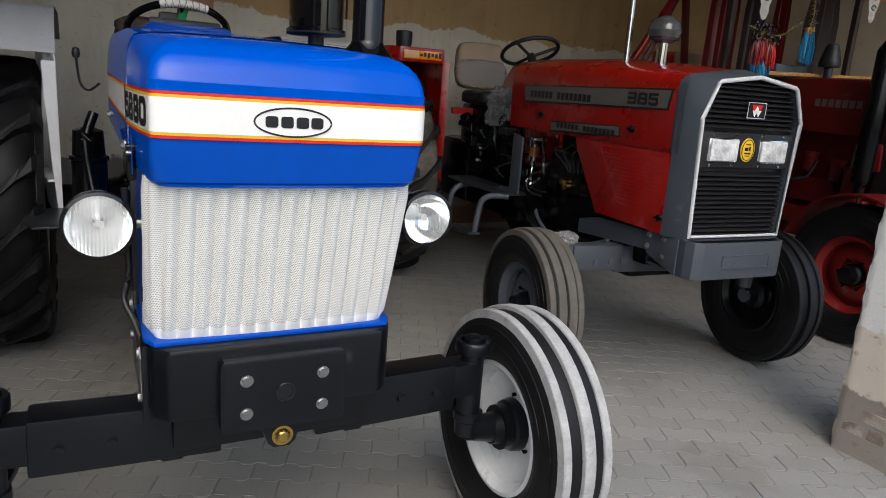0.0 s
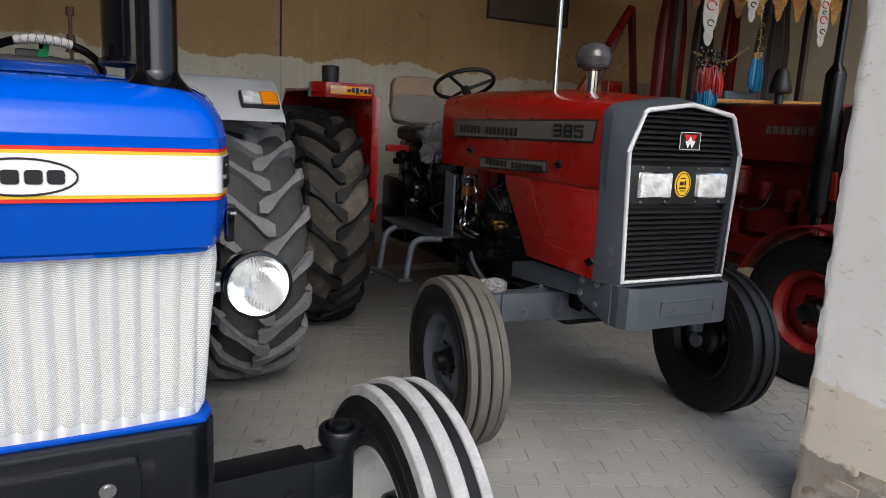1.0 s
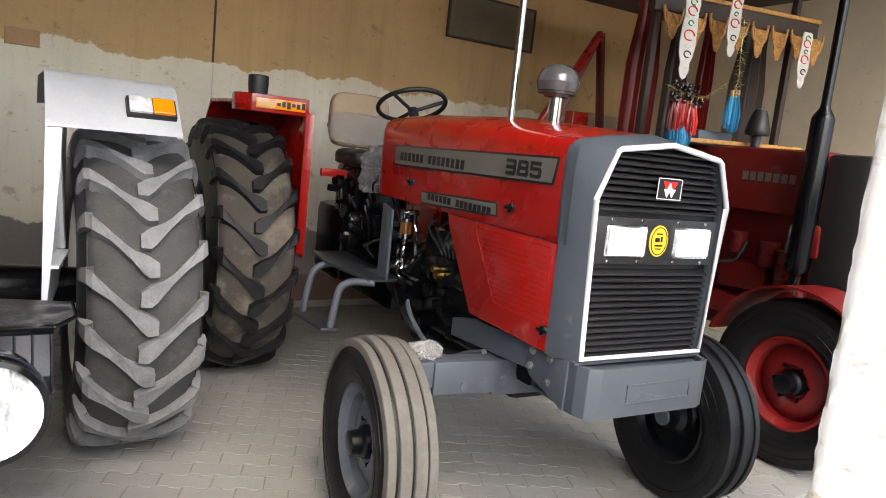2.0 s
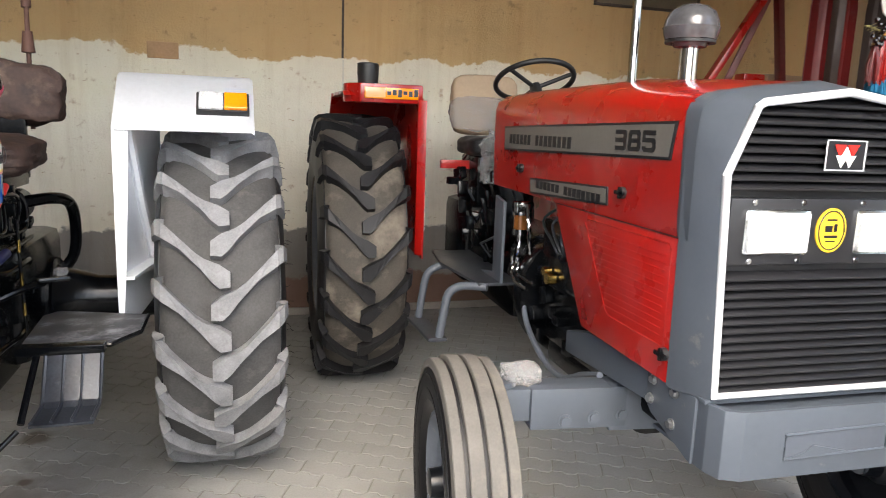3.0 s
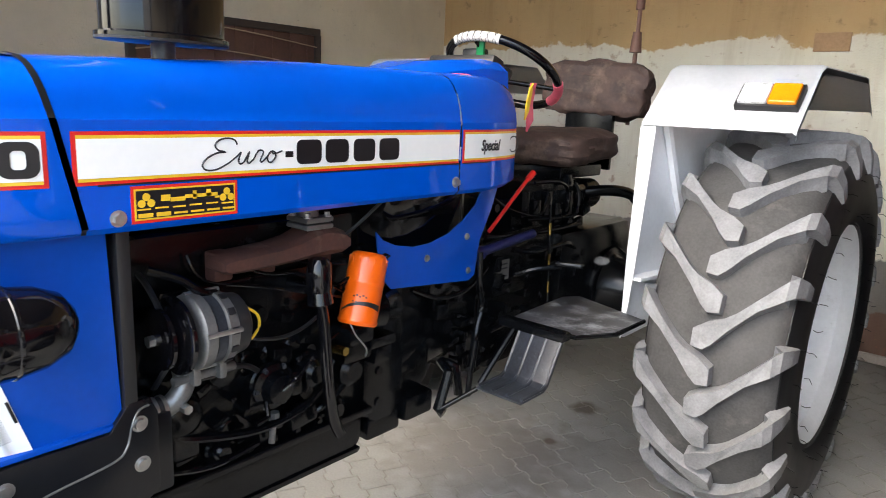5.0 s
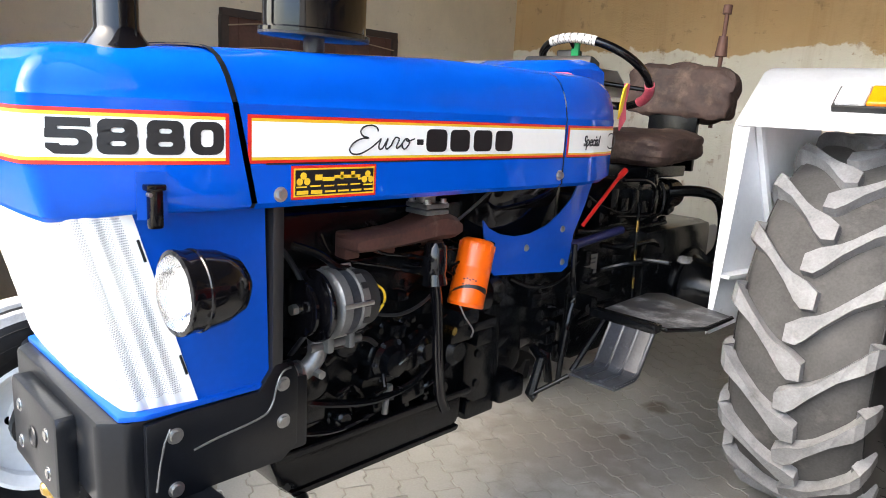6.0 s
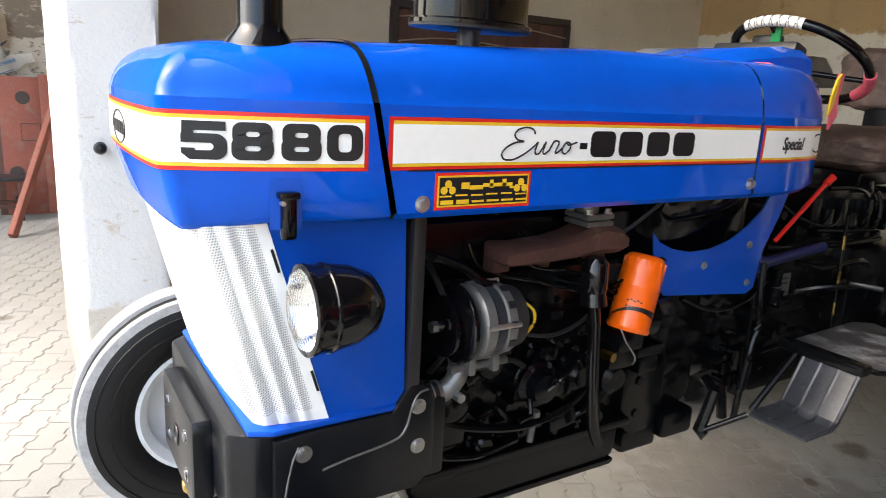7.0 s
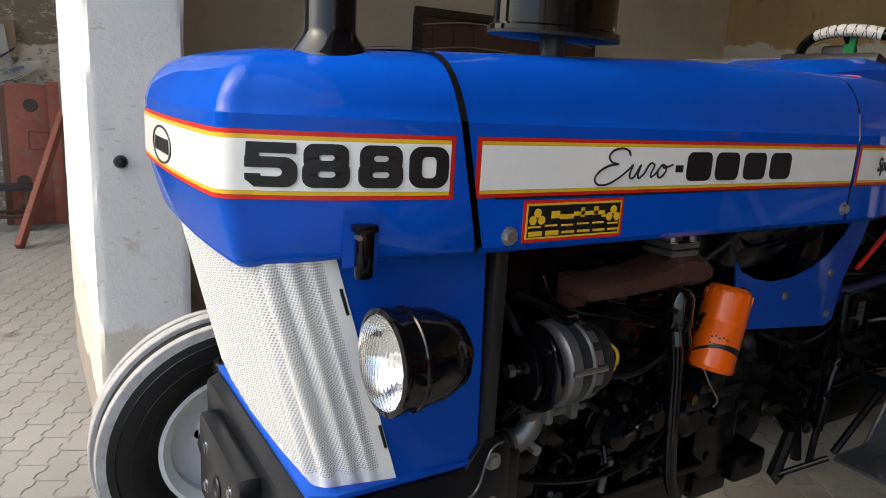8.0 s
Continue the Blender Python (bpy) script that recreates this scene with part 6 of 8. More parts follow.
eng_part("red_rod", lambda b: (rod(b, (0.272, 1.734, 1.108), (0.272, 1.95, 1.275), 0.0065), rod(b, (0.272, 1.945, 1.27), (0.274, 1.975, 1.292), 0.011)), "red_line", None, "red-taped control rod")
for k in range(46):
    y = rq.uniform(1.44, 2.52)
    z = rq.uniform(0.62, 0.98) if y < 1.8 else rq.uniform(0.66, 1.24)
    x0 = 0.17 if y < 1.8 else (0.155 if z > 1.02 else 0.165)
    d = rq.uniform(0.015, 0.06)
    if k % 3:
        eng_part("housing_boss", lambda b: box(b, (x0 + d / 2, y, z), (d, rq.uniform(0.02, 0.08), rq.uniform(0.015, 0.06)), 0.005, rot(rq.uniform(-20, 20), 0, 0)), "engine")
    else:
        eng_part("housing_boss", lambda b: (rod(b, (x0, y, z), (x0 + d, y, z), rq.uniform(0.010, 0.026), seg=14),), "engine")
for k, pts in enumerate((
        [(0.19, 1.86, 1.20), (0.215, 1.95, 1.15), (0.22, 2.12, 1.12), (0.20, 2.2, 1.2)], [(0.20, 2.10, 1.24), (0.22, 2.25, 1.235), (0.215, 2.33, 1.19), (0.20, 2.34, 1.12)],
        [(0.19, 1.46, 0.94), (0.215, 1.56, 0.90), (0.22, 1.70, 0.905), (0.21, 1.82, 0.96)], [(0.18, 1.90, 0.70), (0.21, 2.05, 0.73), (0.215, 2.25, 0.72), (0.20, 2.4, 0.76)],
        [(0.195, 2.0, 1.0), (0.235, 2.08, 0.985), (0.24, 2.3, 0.99), (0.21, 2.42, 0.95)])):
    eng_part("pipe_run", lambda b: tube(b, smooth_path(pts, 5), 0.006 + 0.001 * k, 8), "gloss_black" if k % 2 else "engine")
eng_part("housing_flange", lambda b: box(b, (0, 1.79, 0.82), (0.40, 0.03, 0.50), 0.01), "engine")
eng_part("axle_flange", lambda b: lathe(b, [(0.215, 0.18), (0.235, 0.18), (0.24, 0.172), (0.24, 0.10)], 36, 'X', (0, 2.735, 0.735)), "engine")
eng_part("cloth_scrap", lambda b: cushion(b, (0.30, 2.50, 0.90), (0.045, 0.06, 0.025), None, 0.006, 12), "film")
# blue rear side panel with its scooped edge, and the black canister behind it
pan = [(1.235, 1.16), (1.26, 1.135), (1.315, 1.112), (1.39, 1.098), (1.463, 1.10), (1.55, 1.12), (1.62, 1.155), (1.68, 1.20), (1.72, 1.265), (1.80, 1.268), (1.765, 1.18), (1.71, 1.08), (1.69, 0.965), (1.66, 0.950), (1.30, 0.985), (1.255, 1.03)]
for s in (1, -1):
    eng_part("rear_side_panel", lambda b: slab(b, pan, s * 0.249, s * 0.254, 'X'), "blue_in")
    bolts([(s * 0.254, 1.45, 1.055), (s * 0.254, 1.64, 1.10), (s * 0.254, 1.655, 0.985)], 0.008, 0.006, (s, 0, 0), "steel", blue_tractor, "panel_bolt")
    eng_part("air_canister", lambda b: lathe(b, [(1.30, 0.02), (1.31, 0.11), (1.34, 0.13), (1.62, 0.13), (1.65, 0.11), (1.66, 0.02)], 30, 'Y', (s * 0.11, 0, 1.265)), "gloss_black")
# ribbed mounting step and the platform
step = eng_part("mounting_step", lambda b: slab(b, [(1.535, 0.652), (1.66, 0.652), (1.685, 0.665), (1.765, 0.80), (1.755, 0.806), (1.675, 0.674), (1.655, 0.660), (1.535, 0.660)], 0.405, 0.572, 'X', 0.002), "tin", None, "scuffed bare-metal step with ribs")
for x in (0.41, 0.462, 0.514, 0.567):
    eng_part("step_rib", lambda b: tube(b, [(x, 1.545, 0.663), (x, 1.655, 0.663), (x, 1.68, 0.675), (x, 1.757, 0.805)], 0.006, 6), "tin", step)
eng_part("step_bracket", lambda b: (tube(b, [(0.37, 1.60, 0.64), (0.375, 1.66, 0.70), (0.385, 1.76, 0.80)], 0.010, 8), box(b, (0.45, 1.77, 0.808), (0.25, 0.05, 0.028), 0.005)), "engine", step)
plat = eng_part("platform", lambda b: slab(b, [(0.32, 1.80), (0.58, 1.82), (0.655, 1.95), (0.655, 2.16), (0.34, 2.26), (0.30, 2.2)], 0.792, 0.802, 'Z', 0.003), "tread_plate", None, "scuffed tread-plate platform")
eng_part("platform_edge", lambda b: tube(b, [(0.31, 1.80, 0.797), (0.58, 1.82, 0.797), (0.655, 1.95, 0.797), (0.655, 2.16, 0.797)], 0.008, 8), "engine", plat)
eng_part("platform", lambda b: slab(b, [(-0.30, 1.77), (-0.62, 1.77), (-0.66, 1.90), (-0.66, 2.16), (-0.34, 2.26), (-0.30, 2.2)], 0.792, 0.802, 'Z', 0.003), "tin")

# rear wheels under boxy white fenders
for s in (1, -1):
    # the right wheel stands in shadow: darker rubber and lugs carry that shade
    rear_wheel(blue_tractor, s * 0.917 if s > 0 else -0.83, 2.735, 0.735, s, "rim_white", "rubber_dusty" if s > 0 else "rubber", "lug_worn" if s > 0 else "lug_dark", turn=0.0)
    if s > 0:
        wk = random.Random(21)
        bm = bmesh.new()
        for k in range(64):
            a = math.tau * (k + wk.uniform(-0.3, 0.3)) / 64
            r0, x0 = (0.455, 1.158) if k % 2 else (0.60, 1.158)
            c = Vector((x0, 2.735 - r0 * math.cos(a), 0.735 + r0 * math.sin(a)))
            tube(bm, [c, c + Vector((0.014, wk.uniform(-0.006, 0.006), wk.uniform(-0.004, 0.004))), c + Vector((0.026, wk.uniform(-0.012, 0.012), wk.uniform(-0.012, 0.004)))], 0.0011, 4)
        tagged(part("moulding_flash", bm, "rubber", blue_tractor), "fine rubber moulding whiskers", "", "", "stuff")
    up = 0.0 if s > 0 else 0.035
    prof = [(2.200, 1.470), (2.205, 1.485), (2.40, 1.668), (2.45, 1.685), (3.15, 1.685), (3.33, 1.55)]
    prof = [(y, z + up) for y, z in prof]
    bm = bmesh.new()
    a, b_ = (0.553, 1.048) if s > 0 else (-1.0, -0.515)
    loft(bm, [[(a, y, z) for y, z in prof], [(a + 0.012, y, z + 0.004) for y, z in prof], [(b_ - 0.012, y, z + 0.004) for y, z in prof], [(b_, y, z - 0.004) for y, z in prof], [(b_, y + 0.004, z - 0.022) for y, z in prof]] if s > 0 else [[(x, y, z) for y, z in prof] for x in (a, b_)], cap=False, closed=False)
    bmesh.ops.solidify(bm, geom=bm.faces[:], thickness=0.005)
    fen = part("fender", bm, "white", blue_tractor)
    bm = bmesh.new()
    xi = 0.555 if s > 0 else -0.517
    slab(bm, [(2.205, 1.48), (2.30, 1.57), (2.40, 1.664), (2.45, 1.681), (2.80, 1.681), (2.80, 0.80), (2.6, 0.75), (2.215, 0.70), (2.195, 0.72), (2.19, 1.0)], xi - 0.003, xi + 0.003, 'X')
    for v in bm.verts:
        v.co.x += s * max(0.0, v.co.y - 2.2) * 0.17
    part("fender_side", bm, "white", fen)
    bm = bmesh.new()
    slab(bm, [(xi, 1.47), (xi + s * 0.055, 1.47), (xi + s * 0.048, 1.3), (xi + s * 0.032, 1.0), (xi + s * 0.022, 0.86), (xi + s * 0.010, 0.72), (xi, 0.70)], 2.192, 2.202, 'Y')
    part("fender_flange", bm, "white", fen)
    bm = bmesh.new()
    slab(bm, [(xi + s * 0.002, 2.20), (xi + s * 0.055, 2.20), (xi + s * 0.115, 2.57), (xi + s * 0.064, 2.57)], 0.924, 0.936, 'Z')
    part("fender_ledge", bm, "white", fen)
    bm = bmesh.new()
    edge = smooth_path([(xi + s * (0.012 + 0.17 * (y - 2.2)), y, z) for y, z in ((2.30, 1.50), (2.35, 1.38), (2.44, 1.18), (2.52, 1.04), (2.57, 0.94))], 4)
    loft(bm, [[(p.x - s * 0.012, p.y + 0.012, p.z), (p.x + s * 0.004, p.y - 0.010, p.z), (p.x + s * 0.020, p.y - 0.006, p.z), (p.x + s * 0.026, p.y + 0.014, p.z)] for p in edge])
    part("fender_stay", bm, "white", fen)
    tilt = rot(43.5, 0, 0)
    lx = 0.935 if s > 0 else -0.90
    bm = bmesh.new()
    box(bm, (lx, 2.286, 1.578), (0.192, 0.104, 0.026), 0.004, tilt)
    fl = part("fender_lamp", bm, "plastic_black", fen)
    bm = bmesh.new()
    box(bm, (lx + s * 0.046, 2.278, 1.586), (0.084, 0.086, 0.030), 0.006, tilt, 3)
    part("amber_lens", bm, "amber", fl)
    bm = bmesh.new()
    box(bm, (lx - s * 0.043, 2.278, 1.586), (0.088, 0.086, 0.030), 0.006, tilt, 3)
    part("clear_lens", bm, "clear", fl)

# steering wheel, ribbons, seat, lever
SW = Matrix.Translation((0, 2.135, 1.64)) @ rot(-32, 0, 0)


def on_rim(a0, a1, n, r=0.222):
    return [SW @ Vector((r * math.cos(a0 + (a1 - a0) * k / n), r * math.sin(a0 + (a1 - a0) * k / n), 0)) for k in range(n + 1)]


bm = bmesh.new()
tube(bm, on_rim(0, math.tau * 47 / 48, 47), 0.0165, 10, True)
swh = part("steering_wheel", bm, "gloss_black", blue_tractor, "black taped steering wheel")
for k in range(3):
    a = math.tau * k / 3 + 0.5
    eng_part("spoke", lambda b: rod(b, SW @ Vector((0, 0, -0.035)), SW @ Vector((0.215 * math.cos(a), 0.215 * math.sin(a), 0)), 0.009), "gloss_black", swh)
eng_part("steering_column", lambda b: (rod(b, SW @ Vector((0, 0, 0.01)), SW @ Vector((0, 0, -0.06)), 0.035), rod(b, SW @ Vector((0, 0, -0.05)), (0, 1.88, 1.38), 0.024)), "plastic_black", swh)
eng_part("white_wrap", lambda b: tube(b, on_rim(-2.0, -1.1, 12), 0.0185, 10), "paper", swh, "pale patterned tape on the rim")
for k in range(2):
    eng_part("wrap_cord", lambda b: tube(b, [on_rim(-2.0 + 0.9 * q / 60, -1.1, 1)[0] + 0.019 * (SW.to_3x3() @ Vector((math.cos(-2.0 + 0.9 * q / 60) * math.cos(q * 0.8 * (1 - 2 * k)), math.sin(-2.0 + 0.9 * q / 60) * math.cos(q * 0.8 * (1 - 2 * k)), math.sin(q * 0.8 * (1 - 2 * k))))) for q in range(61)], 0.0013, 5), "plastic_black", swh)
eng_part("pink_ribbon", lambda b: tube(b, on_rim(0.3, 1.0, 10), 0.0195, 10), "pink", swh, "pink cloth wound on the rim")
eng_part("green_ribbon", lambda b: (box(b, (-0.005, 1.995, 1.685), (0.035, 0.012, 0.13), 0.004, rot(18, 14, 0)),), "green", swh, "green cloth tied to a spoke")
eng_part("ribbon_tail", lambda b: slab(b, [(2.02, 1.60), (2.05, 1.60), (2.035, 1.53), (2.045, 1.47), (2.01, 1.43), (2.005, 1.50)], 0.205, 0.212, 'X'), "pink", swh)
eng_part("ribbon_tail", lambda b: slab(b, [(2.00, 1.58), (2.02, 1.60), (2.00, 1.50), (1.98, 1.47), (1.985, 1.53)], 0.214, 0.22, 'X'), "yellow", swh)
eng_part("gauge_pod", lambda b: box(b, (-0.05, 2.02, 1.69), (0.09, 0.05, 0.06), 0.010), "plastic_black")


seat = eng_part("seat", lambda b: cushion(b, (0.02, 2.50, 1.36), (0.46, 0.44, 0.13), rot(4, 0, 0), 0.016, 1), "seat", None, "cracked brown seat cushion")
eng_part("backrest", lambda b: cushion(b, (0.02, 2.84, 1.605), (0.52, 0.12, 0.24), rot(-8, 3, 0), 0.02, 5), "seat", None, "cracked brown backrest")
eng_part("seat_post", lambda b: (box(b, (0.02, 2.80, 1.40), (0.24, 0.03, 0.30), 0.006), box(b, (0.02, 2.50, 1.26), (0.30, 0.34, 0.05), 0.01)), "engine")
eng_part("tool_box", lambda b: box(b, (0.08, 2.42, 1.24), (0.10, 0.12, 0.08), 0.01), "white")
eng_part("rear_lever", lambda b: (rod(b, (0.12, 2.98, 1.45), (0.12, 3.0, 1.98), 0.010), rod(b, (0.12, 2.99, 1.78), (0.12, 2.992, 1.87), 0.028, 0.02), rod(b, (0.12, 2.998, 1.97), (0.12, 3.0, 2.01), 0.02)), "brown_metal", None, "rusty upright lever with a collar")


# ---- the red tractor ----
red_tractor = thing("tractor", 2.345, 0.832, 0, -2.6, "red tractor with grey nose, black louvred grille and silver trim", "tractor", "tractors in the shed")


def red_part(name, build, material, parent=None, label="", smooth=True):
    bm = bmesh.new()
    build(bm)
    return part(name, bm, material, parent or red_tractor, label, smooth)


FR = [(-0.297, 0.872), (-0.328, 1.44), (-0.262, 1.600), (-0.245, 1.612), (0, 1.645), (0.245, 1.612), (0.262, 1.600), (0.328, 1.44), (0.297, 0.872)]


def scaled(pts, kx, dz=0.0):
    return [(x * kx, z + dz) for x, z in pts]


HB = [(-0.336, 0.862), (-0.343, 1.52), (-0.334, 1.598), (-0.27, 1.638), (0, 1.673), (0.27, 1.638), (0.334, 1.598), (0.343, 1.52), (0.336, 0.862)]
red_part("nose_cowl", lambda b: (loft(b, [[(x, 0.035, z) for x, z in scaled(FR, 0.955, -0.004)], [(x, 0.0, z) for x, z in scaled(FR, 0.965)], [(x, -0.002, z) for x, z in scaled(FR, 1.0)], [(x, 0.012, z) for x, z in scaled(FR, 1.02, 0.002)], [(x, 0.10, z) for x, z in scaled(HB, 0.99, 0.0)], [(x, 0.135, z) for x, z in HB]], cap=False, closed=False), box(b, (0, 0.06, 0.866), (0.62, 0.12, 0.012), 0.003)), "grey")
red_part("grille_trim", lambda b: tube(b, [(x * 0.975, -0.006, z - 0.006 if z > 1 else z + 0.012) for x, z in FR], 0.0105, 10, True), "silver")
red_part("grille_back", lambda b: slab(b, scaled(FR, 0.94, -0.006), 0.035, 0.045, 'Y'), "dark_grille")
z = 0.892
while z < 1.615:
    if not 1.205 < z < 1.388:
        hw = 0.272 + (z - 0.87) * 0.045 if z < 1.44 else 0.300 - (z - 1.44) * 0.42
        zz, w_ = z, hw
        red_part("louvre", lambda b: box(b, (0, 0.020, zz), (2 * w_, 0.034, 0.007), 0.002, rot(28, 0, 0)), "dark_grille")
    z += 0.0225
lpn = red_part("lamp_panel", lambda b: box(b, (0, 0.018, 1.298), (0.585, 0.03, 0.165), 0.006), "dark_grille")
for s in (1, -1):
    hl = red_part("headlamp", lambda b: box(b, (s * 0.162, 0.000, 1.298), (0.186, 0.014, 0.112), 0.012), "mirror", None, "rectangular headlamp with ribbed glass")
    red_part("lens", lambda b: box(b, (s * 0.162, -0.012, 1.298), (0.170, 0.010, 0.098), 0.004), "clear", hl)
    bolts([(s * 0.158 + dx, 0.002, 1.298 + dz) for dx in (-0.07, 0.07) for dz in (-0.072, 0.072)], 0.005, 0.004, (0, -1, 0), "chrome", lpn, "screw", 8)
FP = Matrix(((1, 0, 0, 0), (0, 0, -1, 0), (0, 1, 0, 0), (0, 0, 0, 1)))
lg = shapes("maker_badge", [(0, 0, 0.118, 0.076)], "black_decal", red_tractor, Matrix.Translation((0.01, -0.004, 1.488)) @ FP)
shapes("badge_border", [(0, 0.036, 0.118, 0.003), (0, -0.036, 0.118, 0.003), (-0.0575, 0, 0.003, 0.075), (0.0575, 0, 0.003, 0.075)], "silver", lg, Matrix.Translation((0.01, -0.0052, 1.488)) @ FP)
for dx, dz, up, col in ((-0.019, 0.012, -1, "red_line"), (0.019, 0.012, -1, "red_line"), (-0.012, -0.014, -1, "band"), (0.012, -0.014, -1, "band"), (0, 0.006, 1, "band")):
    red_part("badge_triangle", lambda b: slab(b, [(0.01 + dx - 0.017, 1.488 + dz - up * 0.014), (0.01 + dx + 0.017, 1.488 + dz - up * 0.014), (0.01 + dx, 1.488 + dz + up * 0.016)], -0.0068, -0.0052, 'Y'), col, lg, smooth=False)
os_ = red_part("oval_sticker", lambda b: slab(b, [(0.0 + 0.045 * math.cos(k * math.tau / 28), 1.302 + 0.056 * math.sin(k * math.tau / 28)) for k in range(28)], -0.001, 0.003, 'Y'), "yellow", None, "oval yellow sticker with black print")
red_part("sticker_ring", lambda b: tube(b, [(0.038 * math.cos(k * math.tau / 28), -0.002, 1.302 + 0.049 * math.sin(k * math.tau / 28)) for k in range(28)], 0.002, 5, True), "black_decal", os_)
shapes("sticker_print", [(0, 0.026, 0.030, 0.005), (-0.008, 0.004, 0.022, 0.016), (0.012, 0.006, 0.010, 0.02), (0, -0.016, 0.040, 0.007), (0, -0.028, 0.03, 0.004)], "black_decal", os_, Matrix.Translation((0, -0.0015, 1.302)) @ FP)
# bonnet: upper skin and the lower louvred side panels
UP = [(-0.332, 1.262), (-0.338, 1.30), (-0.342, 1.52), (-0.340, 1.58), (-0.328, 1.608), (-0.29, 1.630), (-0.15, 1.655), (0, 1.672)]
UPF = UP + [(-x, z) for x, z in UP[-2::-1]]


def red_rise(y, z):
    return z + max(0.0, (z - 1.45) / 0.2) * 0.045 * min(1, max(0, (y - 0.14) / 0.7))


red_part("bonnet", lambda b: loft(b, [[(x * k, y, red_rise(y, z)) for x, z in UPF] for y, k in ((0.137, 1.0), (0.5, 1.0), (0.9, 0.995), (1.3, 0.985), (1.52, 0.975), (1.72, 0.95))], cap=False, closed=False), "bright_red")
def spaced(pts, n):
    """The same line with n points at even steps."""
    d = [0.0]
    for a, b in zip(pts, pts[1:]):
        d.append(d[-1] + math.dist(a, b))
    return [(float(np.interp(t, d, [p[0] for p in pts])), float(np.interp(t, d, [p[1] for p in pts]))) for t in np.linspace(0, d[-1], n)]


HBU = spaced([(-0.339, 1.262)] + HB[1:-1] + [(0.339, 1.262)], 61)
UPS = spaced(UPF, 61)
red_part("cowl_lip", lambda b: loft(b, [[(x, 0.095, z - 0.001) for x, z in HBU], [(x * 1.004, 0.132, z + 0.002) for x, z in UPS], [(x * 1.004, 0.150, z + 0.002) for x, z in UPS], [(x * 1.0, 0.152, z - 0.004) for x, z in UPS]], cap=False, closed=False), "grey")
red_part("dash_panel", lambda b: slab(b, [(x * 0.94, red_rise(1.7, z)) for x, z in UPF], 1.70, 1.715, 'Y'), "bright_red")
for s in (1, -1):
    side = red_part("side_panel", lambda b: slab(b, [(0.137, 1.260), (0.925, 1.262), (0.90, 1.20), (0.66, 0.872), (0.137, 0.868)], s * 0.328, s * 0.337, 'X', 0.003), "bright_red")
    red_part("panel_seam", lambda b: box(b, (s * 0.3375, 0.53, 1.2625), (0.003, 0.79, 0.003)), "black_decal", side)
    red_part("pressed_frame", lambda b: tube(b, [(s * 0.3352, y, z) for y, z in ((0.165, 0.960), (0.165, 1.225), (0.18, 1.24), (0.67, 1.24), (0.68, 1.225), (0.50, 0.975), (0.48, 0.960))], 0.0035, 6, True), "bright_red", side)
    for k in range(12):
        zz = 0.985 + k * 0.020
        ye = 0.50 + (zz - 0.975) * 0.66
        red_part("louvre", lambda b: box(b, (s * 0.3362, (0.185 + ye) / 2, zz), (0.004, ye - 0.185, 0.005), 0.001), "bright_red", side)
    pl = red_part("name_plate", lambda b: slab(b, [(0.178, 1.560), (0.198, 1.458), (1.512, 1.432), (1.525, 1.535)], s * 0.340, s * 0.3455, 'X', 0.001), "black_decal", None, "long grey name plate with black edge")
    red_part("plate_face", lambda b: slab(b, [(0.190, 1.552), (0.206, 1.466), (1.505, 1.440), (1.516, 1.528)], s * 0.3455, s * 0.3465, 'X'), "badge", pl, smooth=False)
    pl2 = red_part("name_plate", lambda b: slab(b, [(0.535, 1.358), (0.530, 1.300), (1.185, 1.272), (1.192, 1.334)], s * 0.337, s * 0.343, 'X', 0.001), "black_decal", None, "small dark name plate")
    red_part("plate_face", lambda b: slab(b, [(0.543, 1.351), (0.538, 1.307), (1.179, 1.280), (1.185, 1.327)], s * 0.343, s * 0.344, 'X'), "badge", pl2, smooth=False)
    FL = Matrix(((0, 0, s, 0), (s, 0, 0, 0), (0, 1, 0, 0), (0, 0, 0, 1)))
    for ch, yy in (("3", 0.465), ("8", 0.385), ("5", 0.305)) if s < 0 else (("3", 0.305), ("8", 0.385), ("5", 0.465)):
        bmn = bmesh.new()
        numeral(bmn, Matrix.Translation((s * 0.3475, yy, 1.5035)) @ FL, ch, 0.070, 0.060, 0.017)
        part("numeral", bmn, "black_decal", pl, smooth=False)
    mm = Matrix.Translation((s * 0.347, 1.13, 1.483)) @ FL
    shapes("brand_mark", [((-s) * 0 + x, 0, 0.030, 0.040) for x in [(-0.30 + k * 0.043) for k in range(6)] + [(0.0 + k * 0.043) for k in range(8)]], "black_decal", pl, mm)
    shapes("brand_mark", [(x, 0, 0.028, 0.030) for x in [-0.245 + k * 0.038 for k in range(6)] + [0.02 + k * 0.036 for k in range(8)]], "black_decal", pl2, Matrix.Translation((s * 0.3447, 0.86, 1.315)) @ FL)
    for y, z in ((0.437, 1.349), (0.149, 0.945), (1.30, 1.365)):
        lt = red_part("bonnet_latch", lambda b: rod(b, (s * 0.336, y, z), (s * 0.352, y, z), 0.018, seg=20), "plastic_black", None)
        red_part("latch_key", lambda b: (box(b, (s * 0.354, y, z), (0.008, 0.055, 0.012), 0.003), box(b, (s * 0.354, y, z), (0.008, 0.012, 0.035), 0.003)), "engine", lt)
